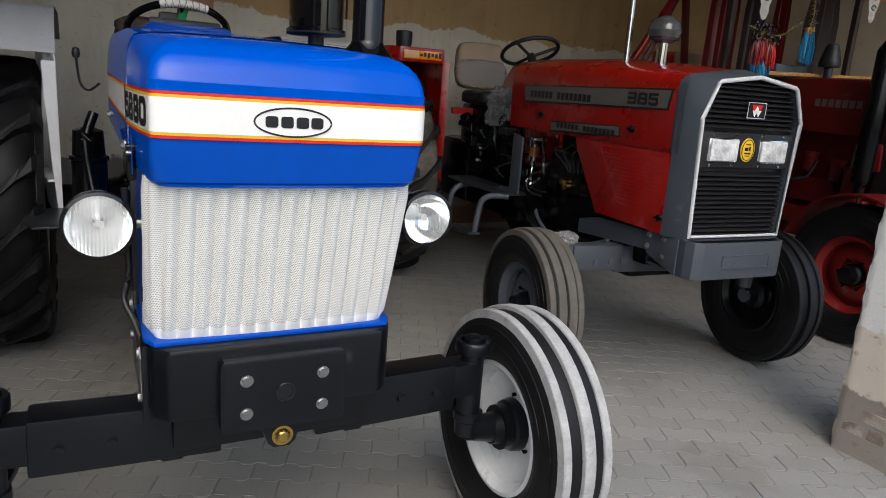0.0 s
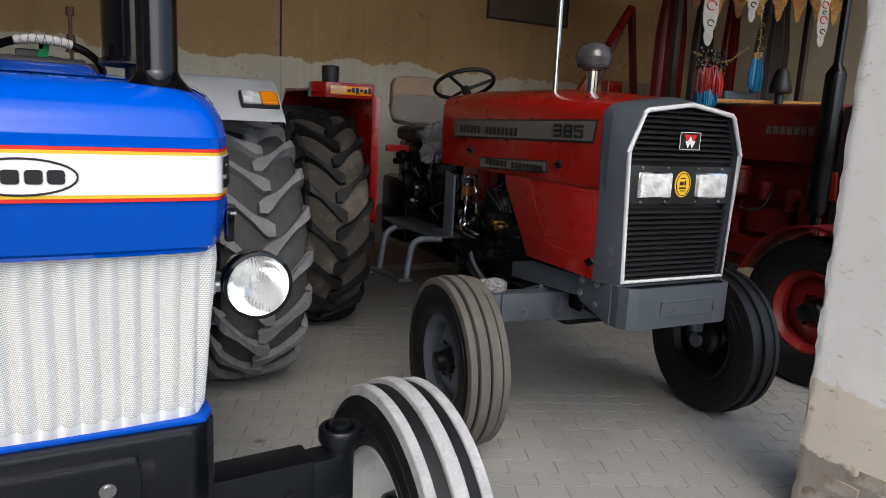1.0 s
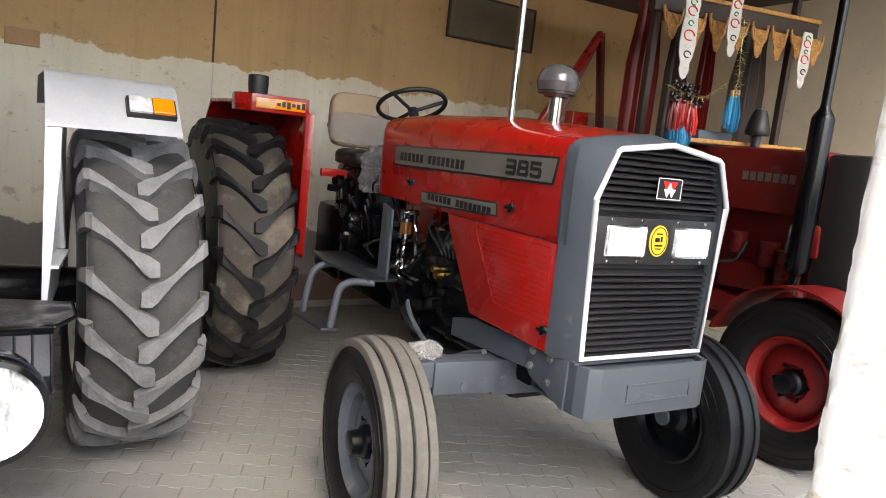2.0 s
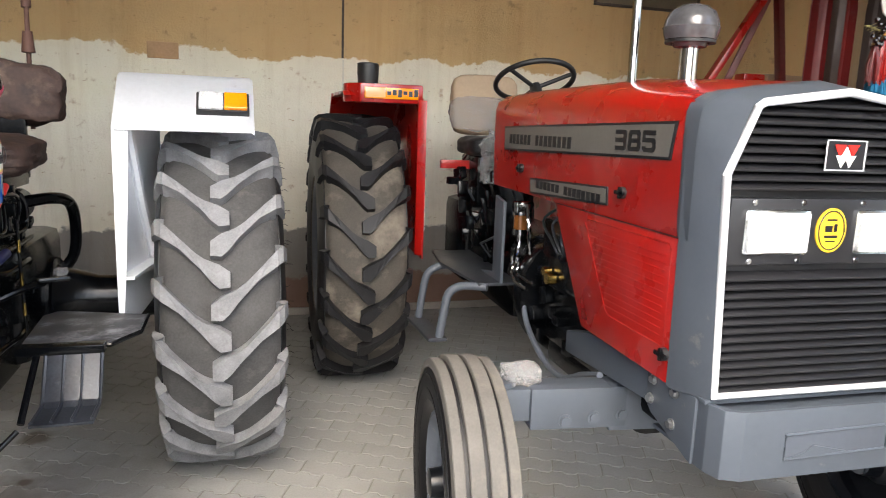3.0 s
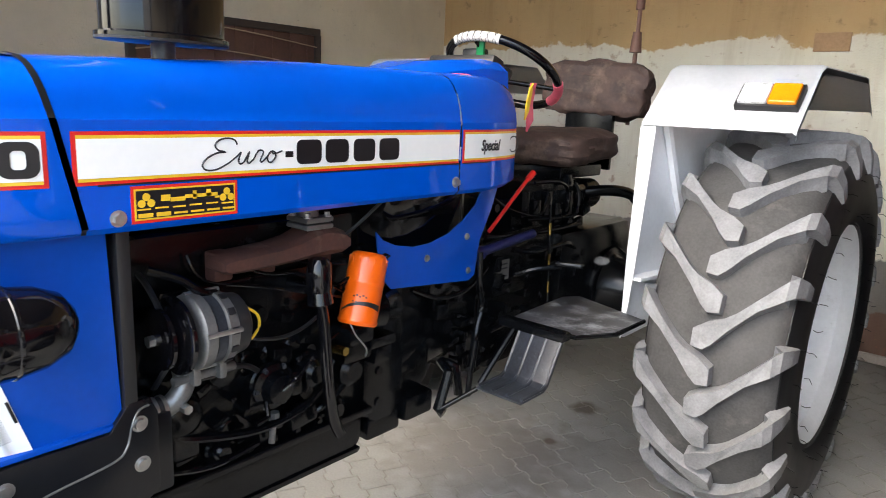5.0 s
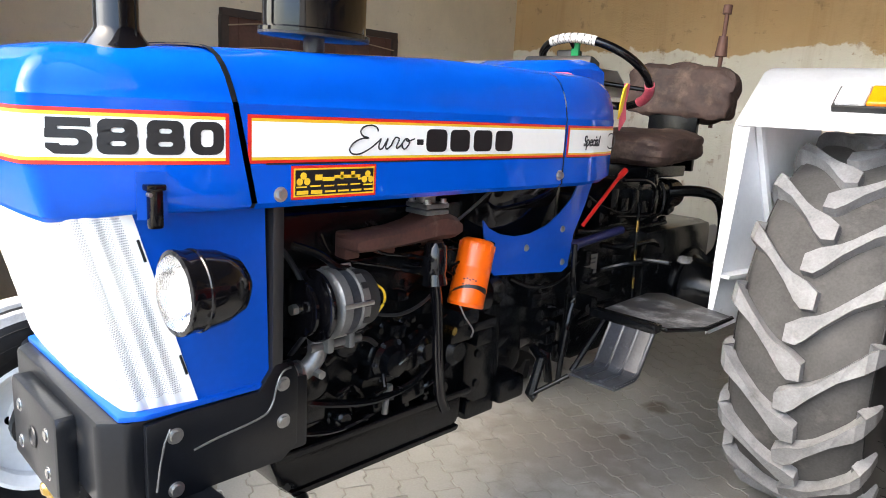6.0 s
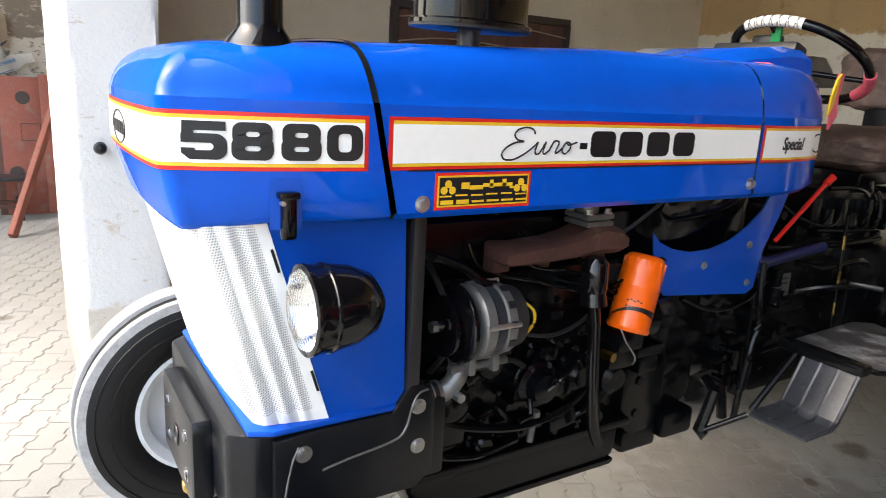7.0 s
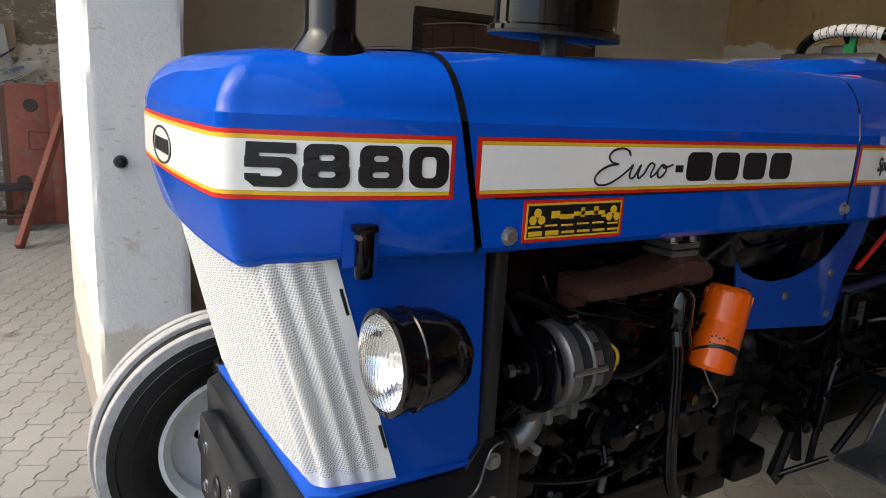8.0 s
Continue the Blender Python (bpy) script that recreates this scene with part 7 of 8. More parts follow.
# bumper: folded grey steel with a slot, side plates with bolts
bp = red_part("bumper", lambda b: slab(b, [(-0.245, -0.075), (0.245, -0.075), (0.290, -0.055), (0.305, -0.01), (0.305, 0.06), (0.293, 0.06), (0.290, 0.0), (0.27, -0.045), (0.24, -0.062), (-0.24, -0.062), (-0.27, -0.045), (-0.290, 0.0), (-0.293, 0.06), (-0.305, 0.06), (-0.305, -0.01), (-0.290, -0.055)], 0.686, 0.866, 'Z', 0.002), "grey")
red_part("bumper_floor", lambda b: slab(b, [(-0.245, -0.06), (0.245, -0.06), (0.29, 0.0), (0.29, 0.25), (-0.29, 0.25), (-0.29, 0.0)], 0.69, 0.70, 'Z'), "grey", bp)
red_part("bumper_deck", lambda b: slab(b, [(-0.245, -0.06), (0.245, -0.06), (0.29, 0.0), (0.29, 0.25), (-0.29, 0.25), (-0.29, 0.0)], 0.835, 0.845, 'Z'), "grey", bp)
red_part("slot_frame", lambda b: tube(b, [(-0.125, -0.0765, 0.735), (-0.125, -0.0765, 0.800), (0.185, -0.0765, 0.806), (0.185, -0.0765, 0.741)], 0.004, 6, True), "grey", bp)
red_part("slot", lambda b: slab(b, [(-0.122, 0.738), (0.182, 0.744), (0.182, 0.803), (-0.122, 0.797)], -0.0763, -0.0755, 'Y'), "shaded_steel", bp)
red_part("slot_tongue", lambda b: slab(b, [(-0.122, 0.738), (0.06, 0.745), (-0.04, 0.768), (-0.07, 0.750)], -0.080, -0.076, 'Y'), "grey", bp)
for s in (1, -1):
    sb = red_part("side_plate", lambda b: slab(b, [(0.03, 0.866), (0.24, 0.872), (0.26, 0.86), (0.26, 0.77), (0.23, 0.745), (0.03, 0.686)], s * 0.305, s * 0.315, 'X', 0.003), "grey")
    bolts([(s * 0.315, y, z) for y, z in ((0.225, 0.845), (0.235, 0.785), (0.12, 0.845), (0.125, 0.755))], 0.011, 0.012, (s, 0, 0), "steel", sb, "bolt")
    red_part("frame_rail", lambda b: slab(b, [(0.25, 0.855), (0.66, 0.845), (0.85, 0.80), (0.85, 0.72), (0.25, 0.76)], s * 0.25, s * 0.30, 'X', 0.006), "grey")
# front axle and wheels; the axle stands slightly skewed
SK_ = rot(0, 0, -4.8)
ax = red_part("front_axle", lambda b: box(b, (0, 0.485, 0.655), (0.62, 0.10, 0.15), 0.008, SK_), "grey")
for s, wx, wy in ((-1, -0.775, 0.55), (1, 0.765, 0.42)):
    ay = 0.485 - s * 0.055
    red_part("axle_sleeve", lambda b: box(b, (s * 0.41, 0.485 - s * 0.034, 0.660), (0.32, 0.10, 0.135), 0.006, SK_), "grey", ax)
    red_part("axle_arm", lambda b: box(b, (s * 0.585, ay, 0.670), (0.16, 0.085, 0.105), 0.006, SK_), "grey", ax)
    bolts([(s * x, 0.485 - s * x * 0.0 - 0.052 - s * x * s * 0.084 + 0.0, 0.66) for x in (0.30, 0.40, 0.50)], 0.015, 0.008, (0, -1, 0), "grey", ax, "bolt", 14)
    kp = red_part("king_pin", lambda b: (rod(b, (s * 0.645, wy, 0.46), (s * 0.645, wy, 0.74), 0.036), rod(b, (s * 0.645, wy, 0.405), (wx, wy, 0.405), 0.04)), "grey")
    # far wheel gets dark copies of rim and ribs, shade put into the colour
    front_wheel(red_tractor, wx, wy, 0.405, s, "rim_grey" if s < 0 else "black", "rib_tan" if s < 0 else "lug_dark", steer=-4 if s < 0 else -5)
red_part("polythene", lambda b: cushion(b, (-0.585, 0.56, 0.755), (0.12, 0.09, 0.06), None, 0.009, 9), "film", None, "crumpled clear polythene over the pivot")
red_part("grey_hose", lambda b: tube(b, smooth_path([(-0.24, 1.42, 0.95), (-0.27, 1.36, 0.74), (-0.28, 1.15, 0.62), (-0.29, 0.90, 0.60), (-0.30, 0.70, 0.68), (-0.31, 0.55, 0.735)], 6), 0.012, 8), "rim_grey")
# stack and pre-cleaner
red_part("exhaust_pipe", lambda b: rod(b, (-0.125, 0.83, 1.66), (-0.115, 0.86, 2.75), 0.016), "chrome")
pc = red_part("intake_pipe", lambda b: rod(b, (0, 0.69, 1.68), (0, 0.69, 1.86), 0.030), "chrome")
red_part("pre_cleaner_bowl", lambda b: lathe(b, [(1.842, 0.03), (1.846, 0.052), (1.864, 0.060), (1.870, 0.082), (1.884, 0.087), (1.908, 0.092), (1.914, 0.089), (1.930, 0.086), (1.958, 0.074), (1.976, 0.050), (1.984, 0.022), (1.986, 0.001)], 36, 'Z', (0, 0.69, -0.035)), "bowl", pc, "cloudy silver pre-cleaner bowl")
red_part("pre_cleaner_band", lambda b: lathe(b, [(1.858, 0.064), (1.858, 0.082), (1.868, 0.082), (1.868, 0.064)], 32, 'Z', (0, 0.69, -0.035), True), "plastic_black", pc)
# engine and pipes behind the side panel
red_part("engine_block", lambda b: box(b, (0, 0.85, 0.90), (0.42, 1.0, 0.52), 0.03), "engine")
red_part("oil_pan", lambda b: box(b, (0, 0.90, 0.60), (0.36, 0.80, 0.14), 0.03), "engine")
red_part("clutch_housing", lambda b: lathe(b, [(1.34, 0.10), (1.36, 0.29), (1.42, 0.30), (1.60, 0.24), (1.75, 0.22), (1.76, 0.05)], 28, 'Y', (0, 0, 0.80)), "engine")
red_part("gearbox", lambda b: box(b, (0, 2.15, 0.80), (0.40, 0.90, 0.42), 0.05), "engine")
red_part("rear_housing", lambda b: box(b, (0, 2.75, 0.84), (0.46, 0.5, 0.5), 0.06), "engine")
red_part("head", lambda b: box(b, (0, 0.95, 1.20), (0.30, 0.75, 0.12), 0.02), "engine")
pump = red_part("injection_pump", lambda b: (box(b, (-0.25, 0.98, 0.98), (0.09, 0.20, 0.13), 0.02), rod(b, (-0.25, 0.88, 0.96), (-0.25, 0.80, 0.96), 0.05)), "engine")
red_part("yellow_cap", lambda b: (rod(b, (-0.30, 0.985, 0.965), (-0.335, 0.985, 0.965), 0.022), rod(b, (-0.30, 1.03, 0.985), (-0.33, 1.03, 0.985), 0.017)), "brass", pump)
ff = red_part("fuel_filter", lambda b: (box(b, (-0.27, 1.46, 1.185), (0.07, 0.07, 0.05), 0.01), rod(b, (-0.27, 1.42, 1.20), (-0.27, 1.35, 1.205), 0.016), rod(b, (-0.27, 1.46, 1.150), (-0.27, 1.46, 1.165), 0.040)), "chrome")
red_part("glass_bowl", lambda b: rod(b, (-0.27, 1.46, 1.085), (-0.27, 1.46, 1.150), 0.033), "amber_dark", ff, "brown fuel in a glass bowl")
red_part("bowl_base", lambda b: (rod(b, (-0.27, 1.46, 1.06), (-0.27, 1.46, 1.085), 0.036), rod(b, (-0.27, 1.46, 1.03), (-0.27, 1.46, 1.06), 0.014)), "chrome", ff)
for k, pts in enumerate(([(-0.27, 1.46, 1.03), (-0.28, 1.45, 0.97), (-0.28, 1.44, 0.90), (-0.29, 1.38, 0.885), (-0.29, 1.22, 0.885)], [(-0.30, 1.46, 1.0), (-0.30, 1.46, 0.92), (-0.31, 1.40, 0.865), (-0.31, 1.24, 0.86)], [(-0.28, 1.35, 1.205), (-0.29, 1.31, 1.12), (-0.28, 1.30, 1.0)])):
    red_part("fuel_pipe", lambda b: tube(b, smooth_path(pts, 4), 0.009, 8), "chrome")
for k in range(5):
    pts = [(-0.20, 0.80 + k * 0.11, 1.20), (-0.25, 0.85 + k * 0.10, 1.15), (-0.26, 0.93 + k * 0.045, 1.08), (-0.25, 0.93 + k * 0.035, 1.03)]
    red_part("injector_pipe", lambda b: tube(b, smooth_path(pts, 4), 0.006, 6), "tin")
red_part("battery_cover", lambda b: slab(b, [(1.50, 1.20), (1.62, 1.22), (1.62, 0.86), (1.86, 0.82), (1.50, 0.82)], -0.34, -0.325, 'X', 0.004), "grey")
# platform and tubular step
for s in (1, -1):
    red_part("platform", lambda b: slab(b, [(s * 0.24, 1.50), (s * 0.44, 1.50), (s * 0.50, 2.0), (s * 0.46, 2.34), (s * 0.24, 2.34)], 0.815, 0.830, 'Z', 0.004), "tin", None, "dark ribbed foot plate")
    st = red_part("mounting_step", lambda b: tube(b, smooth_path([(s * 0.40, 1.50, 0.810), (s * 0.50, 1.56, 0.805), (s * 0.555, 1.58, 0.77), (s * 0.575, 1.58, 0.70), (s * 0.60, 1.57, 0.56)], 5), 0.020, 10), "shaded_steel", None, "grey tubular mounting step")
    red_part("step_leg", lambda b: tube(b, smooth_path([(s * 0.44, 2.02, 0.810), (s * 0.51, 2.02, 0.80), (s * 0.56, 2.02, 0.76), (s * 0.58, 2.02, 0.68), (s * 0.60, 2.02, 0.53)], 5), 0.020, 10), "shaded_steel", st)
    red_part("step_tread", lambda b: box(b, (s * 0.61, 1.80, 0.535), (0.09, 0.50, 0.018), 0.005, rot(-4, 0, 0)), "tin", st)
# rear wheels and fenders
for s in (-1, 1):
    rear_wheel(red_tractor, s * 0.865, 2.80, 0.785, s, "rim_grey", "rubber_dusty_b", "lug_dark", R=0.797, turn=0.14)
    fe = red_part("fender", lambda b: slab(b, [(2.33, 0.78), (2.36, 1.20), (2.42, 1.66), (2.50, 1.705), (3.2, 1.70), (3.5, 1.45), (3.55, 0.9), (3.0, 0.78)], s * 0.515, s * 0.525, 'X', 0.003), "bright_red")
    red_part("fender_front", lambda b: slab(b, [(s * 0.515, 2.335), (s * 0.56, 2.36), (s * 0.56, 2.37), (s * 0.515, 2.345)], 0.80, 1.66, 'Z', 0.002), "bright_red", fe)
    red_part("fender_top", lambda b: slab(b, [(2.44, 1.675), (2.47, 1.70), (3.2, 1.71), (3.5, 1.45), (3.48, 1.44), (3.18, 1.69), (2.47, 1.685)], *sorted((s * 0.517, s * 0.96)), 'X', 0.003), "bright_red", fe)
    hb = red_part("lamp_housing", lambda b: slab(b, [(s * 0.52, 2.42), (s * 0.87, 2.42), (s * 0.95, 2.50), (s * 0.95, 2.60), (s * 0.52, 2.60)], 1.640, 1.745, 'Z', 0.014), "bright_red", fe)
    red_part("amber_lens", lambda b: box(b, (s * 0.70, 2.415, 1.693), (0.30, 0.02, 0.062), 0.006), "amber", fe)
    red_part("clear_lens", lambda b: box(b, (s * 0.79, 2.411, 1.695), (0.11, 0.02, 0.054), 0.005), "amber_pale", fe)
    shapes("lens_print", [(-0.07 + k * 0.03, 0.004 * (k % 2), 0.022, 0.020 + 0.01 * (k % 3)) for k in range(6)], "black_decal", fe, Matrix.Translation((s * 0.645, 2.404, 1.693)) @ FP)
    bolts([(s * 0.514, 2.37, z) for z in (0.95, 1.05, 1.15, 1.25)], 0.010, 0.012, (0, -1, 0), "steel", fe, "bolt")
red_part("black_cup", lambda b: lathe(b, [(1.74, 0.001), (1.74, 0.055), (1.80, 0.060), (1.85, 0.060), (1.855, 0.052), (1.855, 0.001)], 24, 'Z', (-0.82, 2.50, 0)), "plastic_black", None, "black rubber beacon cup")
red_part("cross_bar", lambda b: box(b, (-0.10, 2.50, 1.31), (0.58, 0.04, 0.05), 0.006), "bright_red")
# seat still in its wrapping, steering wheel
red_part("seat_back", lambda b: (cushion(b, (-0.07, 2.72, 1.66), (0.42, 0.10, 0.36), rot(-6, 0, 0), 0.006, 3),), "card", None, "seat back wrapped in brown card")
red_part("seat_film", lambda b: cushion(b, (-0.07, 2.69, 1.60), (0.435, 0.11, 0.20), rot(-6, 0, 0), 0.022, 8), "film", None, "crumpled clear film round the seat")
red_part("seat_pad", lambda b: cushion(b, (-0.05, 2.46, 1.42), (0.44, 0.42, 0.11), None, 0.008, 4), "plastic_black", None, "black seat pad")
red_part("seat_base", lambda b: box(b, (-0.05, 2.5, 1.2), (0.34, 0.36, 0.34), 0.03), "engine")
red_part("hanging_film", lambda b: cushion(b, (-0.12, 2.22, 1.36), (0.20, 0.10, 0.26), rot(10, 0, 12), 0.05, 6), "film", None, "loose hanging polythene")
MS = Matrix.Translation((0, 2.08, 1.775)) @ rot(-26, 0, 0)
mw = red_part("steering_wheel", lambda b: tube(b, [MS @ Vector((0.205 * math.cos(k * math.tau / 40), 0.205 * math.sin(k * math.tau / 40), 0)) for k in range(40)], 0.014, 10, True), "plastic_black")
for k in range(3):
    a = math.tau * k / 3 - 0.5
    red_part("spoke", lambda b: rod(b, MS @ Vector((0, 0, -0.04)), MS @ Vector((0.2 * math.cos(a), 0.2 * math.sin(a), 0)), 0.011), "plastic_black", mw)
red_part("steering_column", lambda b: rod(b, MS @ Vector((0, 0, -0.03)), (0, 1.80, 1.45), 0.03), "plastic_black", mw)
for k in range(7):
    a0 = Vector((-0.30 + 0.05 * k, 1.85 + 0.09 * (k % 4), 0.86 + 0.03 * k))
    red_part("control_lever", lambda b: tube(b, [a0, a0 + Vector((0.04, 0.10, 0.18)), a0 + Vector((0.02, 0.16, 0.30))], 0.012, 6), "engine")

rc = random.Random(5)
for k in range(36):
    y, z, x = rc.uniform(1.75, 2.55), rc.uniform(0.88, 1.28), rc.uniform(-0.34, -0.14)
    if k % 3 == 0:
        red_part("control_rod", lambda b: tube(b, [(x, y, z), (x - 0.02, y + rc.uniform(-0.12, 0.12), z + 0.05), (x, y + rc.uniform(-0.2, 0.2), z + rc.uniform(0.05, 0.16))], 0.006, 6), "tin" if k % 2 else "engine")
    else:
        red_part("casting_boss", lambda b: box(b, (x, y, z), (rc.uniform(0.03, 0.09), rc.uniform(0.03, 0.12), rc.uniform(0.02, 0.08)), 0.006, rot(rc.uniform(-25, 25), 0, rc.uniform(-20, 20))), "engine")
for k in range(16):
    y, z = rc.uniform(0.75, 1.45), rc.uniform(0.62, 1.12)
    red_part("casting_boss", lambda b: box(b, (-0.225, y, z), (rc.uniform(0.02, 0.08), rc.uniform(0.03, 0.10), rc.uniform(0.02, 0.08)), 0.006, rot(rc.uniform(-25, 25), 0, 0)), "engine")

# ---- the old red tractor behind ----
old_tractor = thing("tractor", 4.763, 1.174, 0, -2.6, "old dark red tractor hung with painted plates and tassels", "tractor", "tractors in the shed")


def bp_(name, build, material, parent=None, label="", smooth=True):
    bm = bmesh.new()
    build(bm)
    return part(name, bm, material, parent or old_tractor, label, smooth)


bp_("bonnet", lambda b: loft(b, [[(-0.40, y, 1.36), (-0.40, y, 1.70), (-0.37, y, 1.745), (-0.30, y, 1.76), (0.30, y, 1.76), (0.37, y, 1.745), (0.40, y, 1.70), (0.40, y, 1.36)] for y in (0.32, 0.35, 1.2, 2.0)]), "old_red")
shapes("brand_mark", [(-0.165 + k * 0.055, 0, 0.042, 0.055) for k in range(7)], "badge", old_tractor, Matrix.Translation((-0.402, 0.60, 1.575)) @ Matrix(((0, 0, -1, 0), (-1, 0, 0, 0), (0, 1, 0, 0), (0, 0, 0, 1))))
bp_("engine_block", lambda b: box(b, (0, 1.0, 1.02), (0.52, 1.5, 0.72), 0.03), "old_red")
bp_("sump", lambda b: box(b, (0, 0.95, 0.62), (0.36, 1.2, 0.2), 0.03), "old_red")
for k, (y, z, r, h) in enumerate(((1.02, 1.20, 0.085, 0.22), (0.55, 1.10, 0.055, 0.16), (0.40, 1.02, 0.075, 0.24), (1.16, 1.05, 0.07, 0.2), (0.78, 1.14, 0.05, 0.14))):
    can = bp_("filter_can", lambda b: lathe(b, [(z - h / 2, 0.001), (z - h / 2, r * 0.8), (z - h / 2 + 0.02, r), (z + h / 2 - 0.03, r), (z + h / 2 - 0.02, r * 1.1), (z + h / 2, r * 1.1), (z + h / 2, 0.001)], 24, 'Z', (-0.34, y, 0)), "old_red")
    for q in range(3):
        bp_("can_ring", lambda b: rod(b, (-0.34, y, z - 0.05 + q * 0.04), (-0.34, y, z - 0.042 + q * 0.04), r * 1.03, seg=24), "old_red", can)
for k, (y, z, sy, sz) in enumerate(((0.72, 0.93, 0.36, 0.18), (0.42, 0.84, 0.24, 0.16), (1.15, 0.86, 0.3, 0.2), (0.30, 1.22, 0.12, 0.20), (1.0, 0.72, 0.6, 0.14))):
    bp_("engine_casting", lambda b: box(b, (-0.29, y, z), (0.12, sy, sz), 0.025, rot(4 * (k % 3 - 1), 0, 0)), "old_red")
for k, pts in enumerate(([(-0.36, 0.42, 1.30), (-0.40, 0.40, 1.15), (-0.40, 0.42, 0.98)], [(-0.36, 0.95, 1.05), (-0.42, 0.90, 1.0), (-0.40, 0.75, 1.02), (-0.36, 0.70, 1.15)], [(-0.38, 0.28, 1.28), (-0.42, 0.27, 1.10), (-0.40, 0.30, 0.9)])):
    bp_("fuel_pipe", lambda b: tube(b, smooth_path(pts, 5), 0.010, 8), "tin")
for s in (-1, 1):
    w = front_wheel(old_tractor, s * 0.66, 0.02, 0.47, s, "rim_red", "rubber", steer=0)
    w.scale = (1.35, 1.16, 1.16)
    bp_("mudguard", lambda b: (loft(b, [[(s * 0.50, 0.02 + 0.54 * math.cos(a), 0.47 + 0.54 * math.sin(a)), (s * 0.82, 0.02 + 0.54 * math.cos(a), 0.47 + 0.54 * math.sin(a)), (s * 0.82, 0.02 + 0.525 * math.cos(a), 0.47 + 0.525 * math.sin(a)), (s * 0.50, 0.02 + 0.525 * math.cos(a), 0.47 + 0.525 * math.sin(a))] for a in [radians(20 + 12 * k) for k in range(11)]])), "old_red")
    bp_("rear_fender", lambda b: slab(b, [(2.0, 0.9), (2.05, 1.7), (2.9, 1.75), (3.2, 1.2), (3.2, 0.9)], s * 0.42, s * 0.47, 'X', 0.01), "old_red")
    wr = rear_wheel(old_tractor, s * 0.78, 2.55, 0.735, s, "rim_red", "rubber_dusty_b", "lug_dark")
bp_("front_axle", lambda b: box(b, (0, 0.02, 0.50), (1.2, 0.12, 0.14), 0.02), "old_red")
bp_("front_frame", lambda b: box(b, (0, 0.25, 0.75), (0.44, 0.5, 0.26), 0.02), "old_red")
bp_("gearbox", lambda b: box(b, (0, 2.2, 0.85), (0.5, 1.1, 0.5), 0.04), "old_red")
fp = bp_("silencer", lambda b: lathe(b, [(1.02, 0.001), (1.02, 0.03), (1.05, 0.055), (1.07, 0.062), (1.93, 0.062), (1.95, 0.055), (1.99, 0.030), (2.01, 0.026), (2.95, 0.026), (2.95, 0.001)], 28, 'Z', (-0.475, 0.265, 0)), "engine", None, "black upright exhaust silencer")
bp_("silencer_elbow", lambda b: tube(b, smooth_path([(-0.475, 0.265, 1.06), (-0.46, 0.28, 0.98), (-0.38, 0.34, 0.96), (-0.25, 0.40, 0.98)], 4), 0.028, 10), "engine", fp)
bp_("radiator_cowl", lambda b: box(b, (0, 0.16, 1.35), (0.66, 0.26, 0.8), 0.04), "plastic_black")
pc = bp_("intake_pipe", lambda b: rod(b, (-0.10, 0.96, 1.75), (-0.10, 0.96, 1.86), 0.032), "tin")
bp_("intake_cap", lambda b: lathe(b, [(1.845, 0.03), (1.85, 0.075), (1.87, 0.082), (1.90, 0.075), (1.98, 0.055), (2.02, 0.04), (2.025, 0.001)], 28, 'Z', (-0.10, 0.96, 0)), "plastic_black", pc)
bp_("battery_box", lambda b: box(b, (-0.30, 1.25, 1.80), (0.34, 0.24, 0.10), 0.015), "slate", None, "slate-grey box on the bonnet")
bp_("painted_rail", lambda b: box(b, (-0.08, 1.05, 1.785), (1.20, 0.05, 0.028), 0.006, rot(0, -2, 0)), "gold", None, "gold and orange painted rail")
# canopy frame, curtains and hung ornaments
for x, z0, z1 in ((-0.85, 1.4, 3.0), (0.56, 1.75, 3.0)):
    bp_("canopy_post", lambda b: box(b, (x, 1.30, (z0 + z1) / 2), (0.05, 0.05, z1 - z0), 0.008), "brown")
cb = bp_("canopy_beam", lambda b: box(b, (-0.1, 1.25, 2.67), (1.7, 0.06, 0.13), 0.01, rot(0, -3, 0)), "brown", None, "dark canopy beam with gold fringe")
bp_("beam_trim", lambda b: box(b, (-0.1, 1.215, 2.725), (1.7, 0.02, 0.028), 0.004, rot(0, -3, 0)), "gold", cb)
bp_("canopy_roof", lambda b: box(b, (-0.1, 2.0, 2.98), (1.75, 1.7, 0.06), 0.02), "brown")
def fringe(x, z, w, h):
    """A scalloped swag: a braided loop with a fan of hanging strands."""
    fr = bp_("fringe", lambda b: tube(b, smooth_path([(x - w, 1.20, z), (x - 0.8 * w, 1.195, z - 0.45 * h), (x, 1.19, z - 0.62 * h), (x + 0.8 * w, 1.195, z - 0.45 * h), (x + w, 1.20, z)], 4), 0.009, 6), "gold", cb, "scalloped gold fringe")
    def strands(b):
        for k in range(15):
            u = k / 7 - 1
            top = z - 0.60 * h * (1 - u * u * 0.75)
            tube(b, [(x + u * w * 0.9, 1.198, z - 0.04), (x + u * w * 0.86, 1.192, top), (x + u * w * 0.74, 1.192, top - 0.40 * h * (1.1 - 0.7 * u * u))], 0.0065, 5)
    bp_("fringe_tuft", strands, "gold", fr)


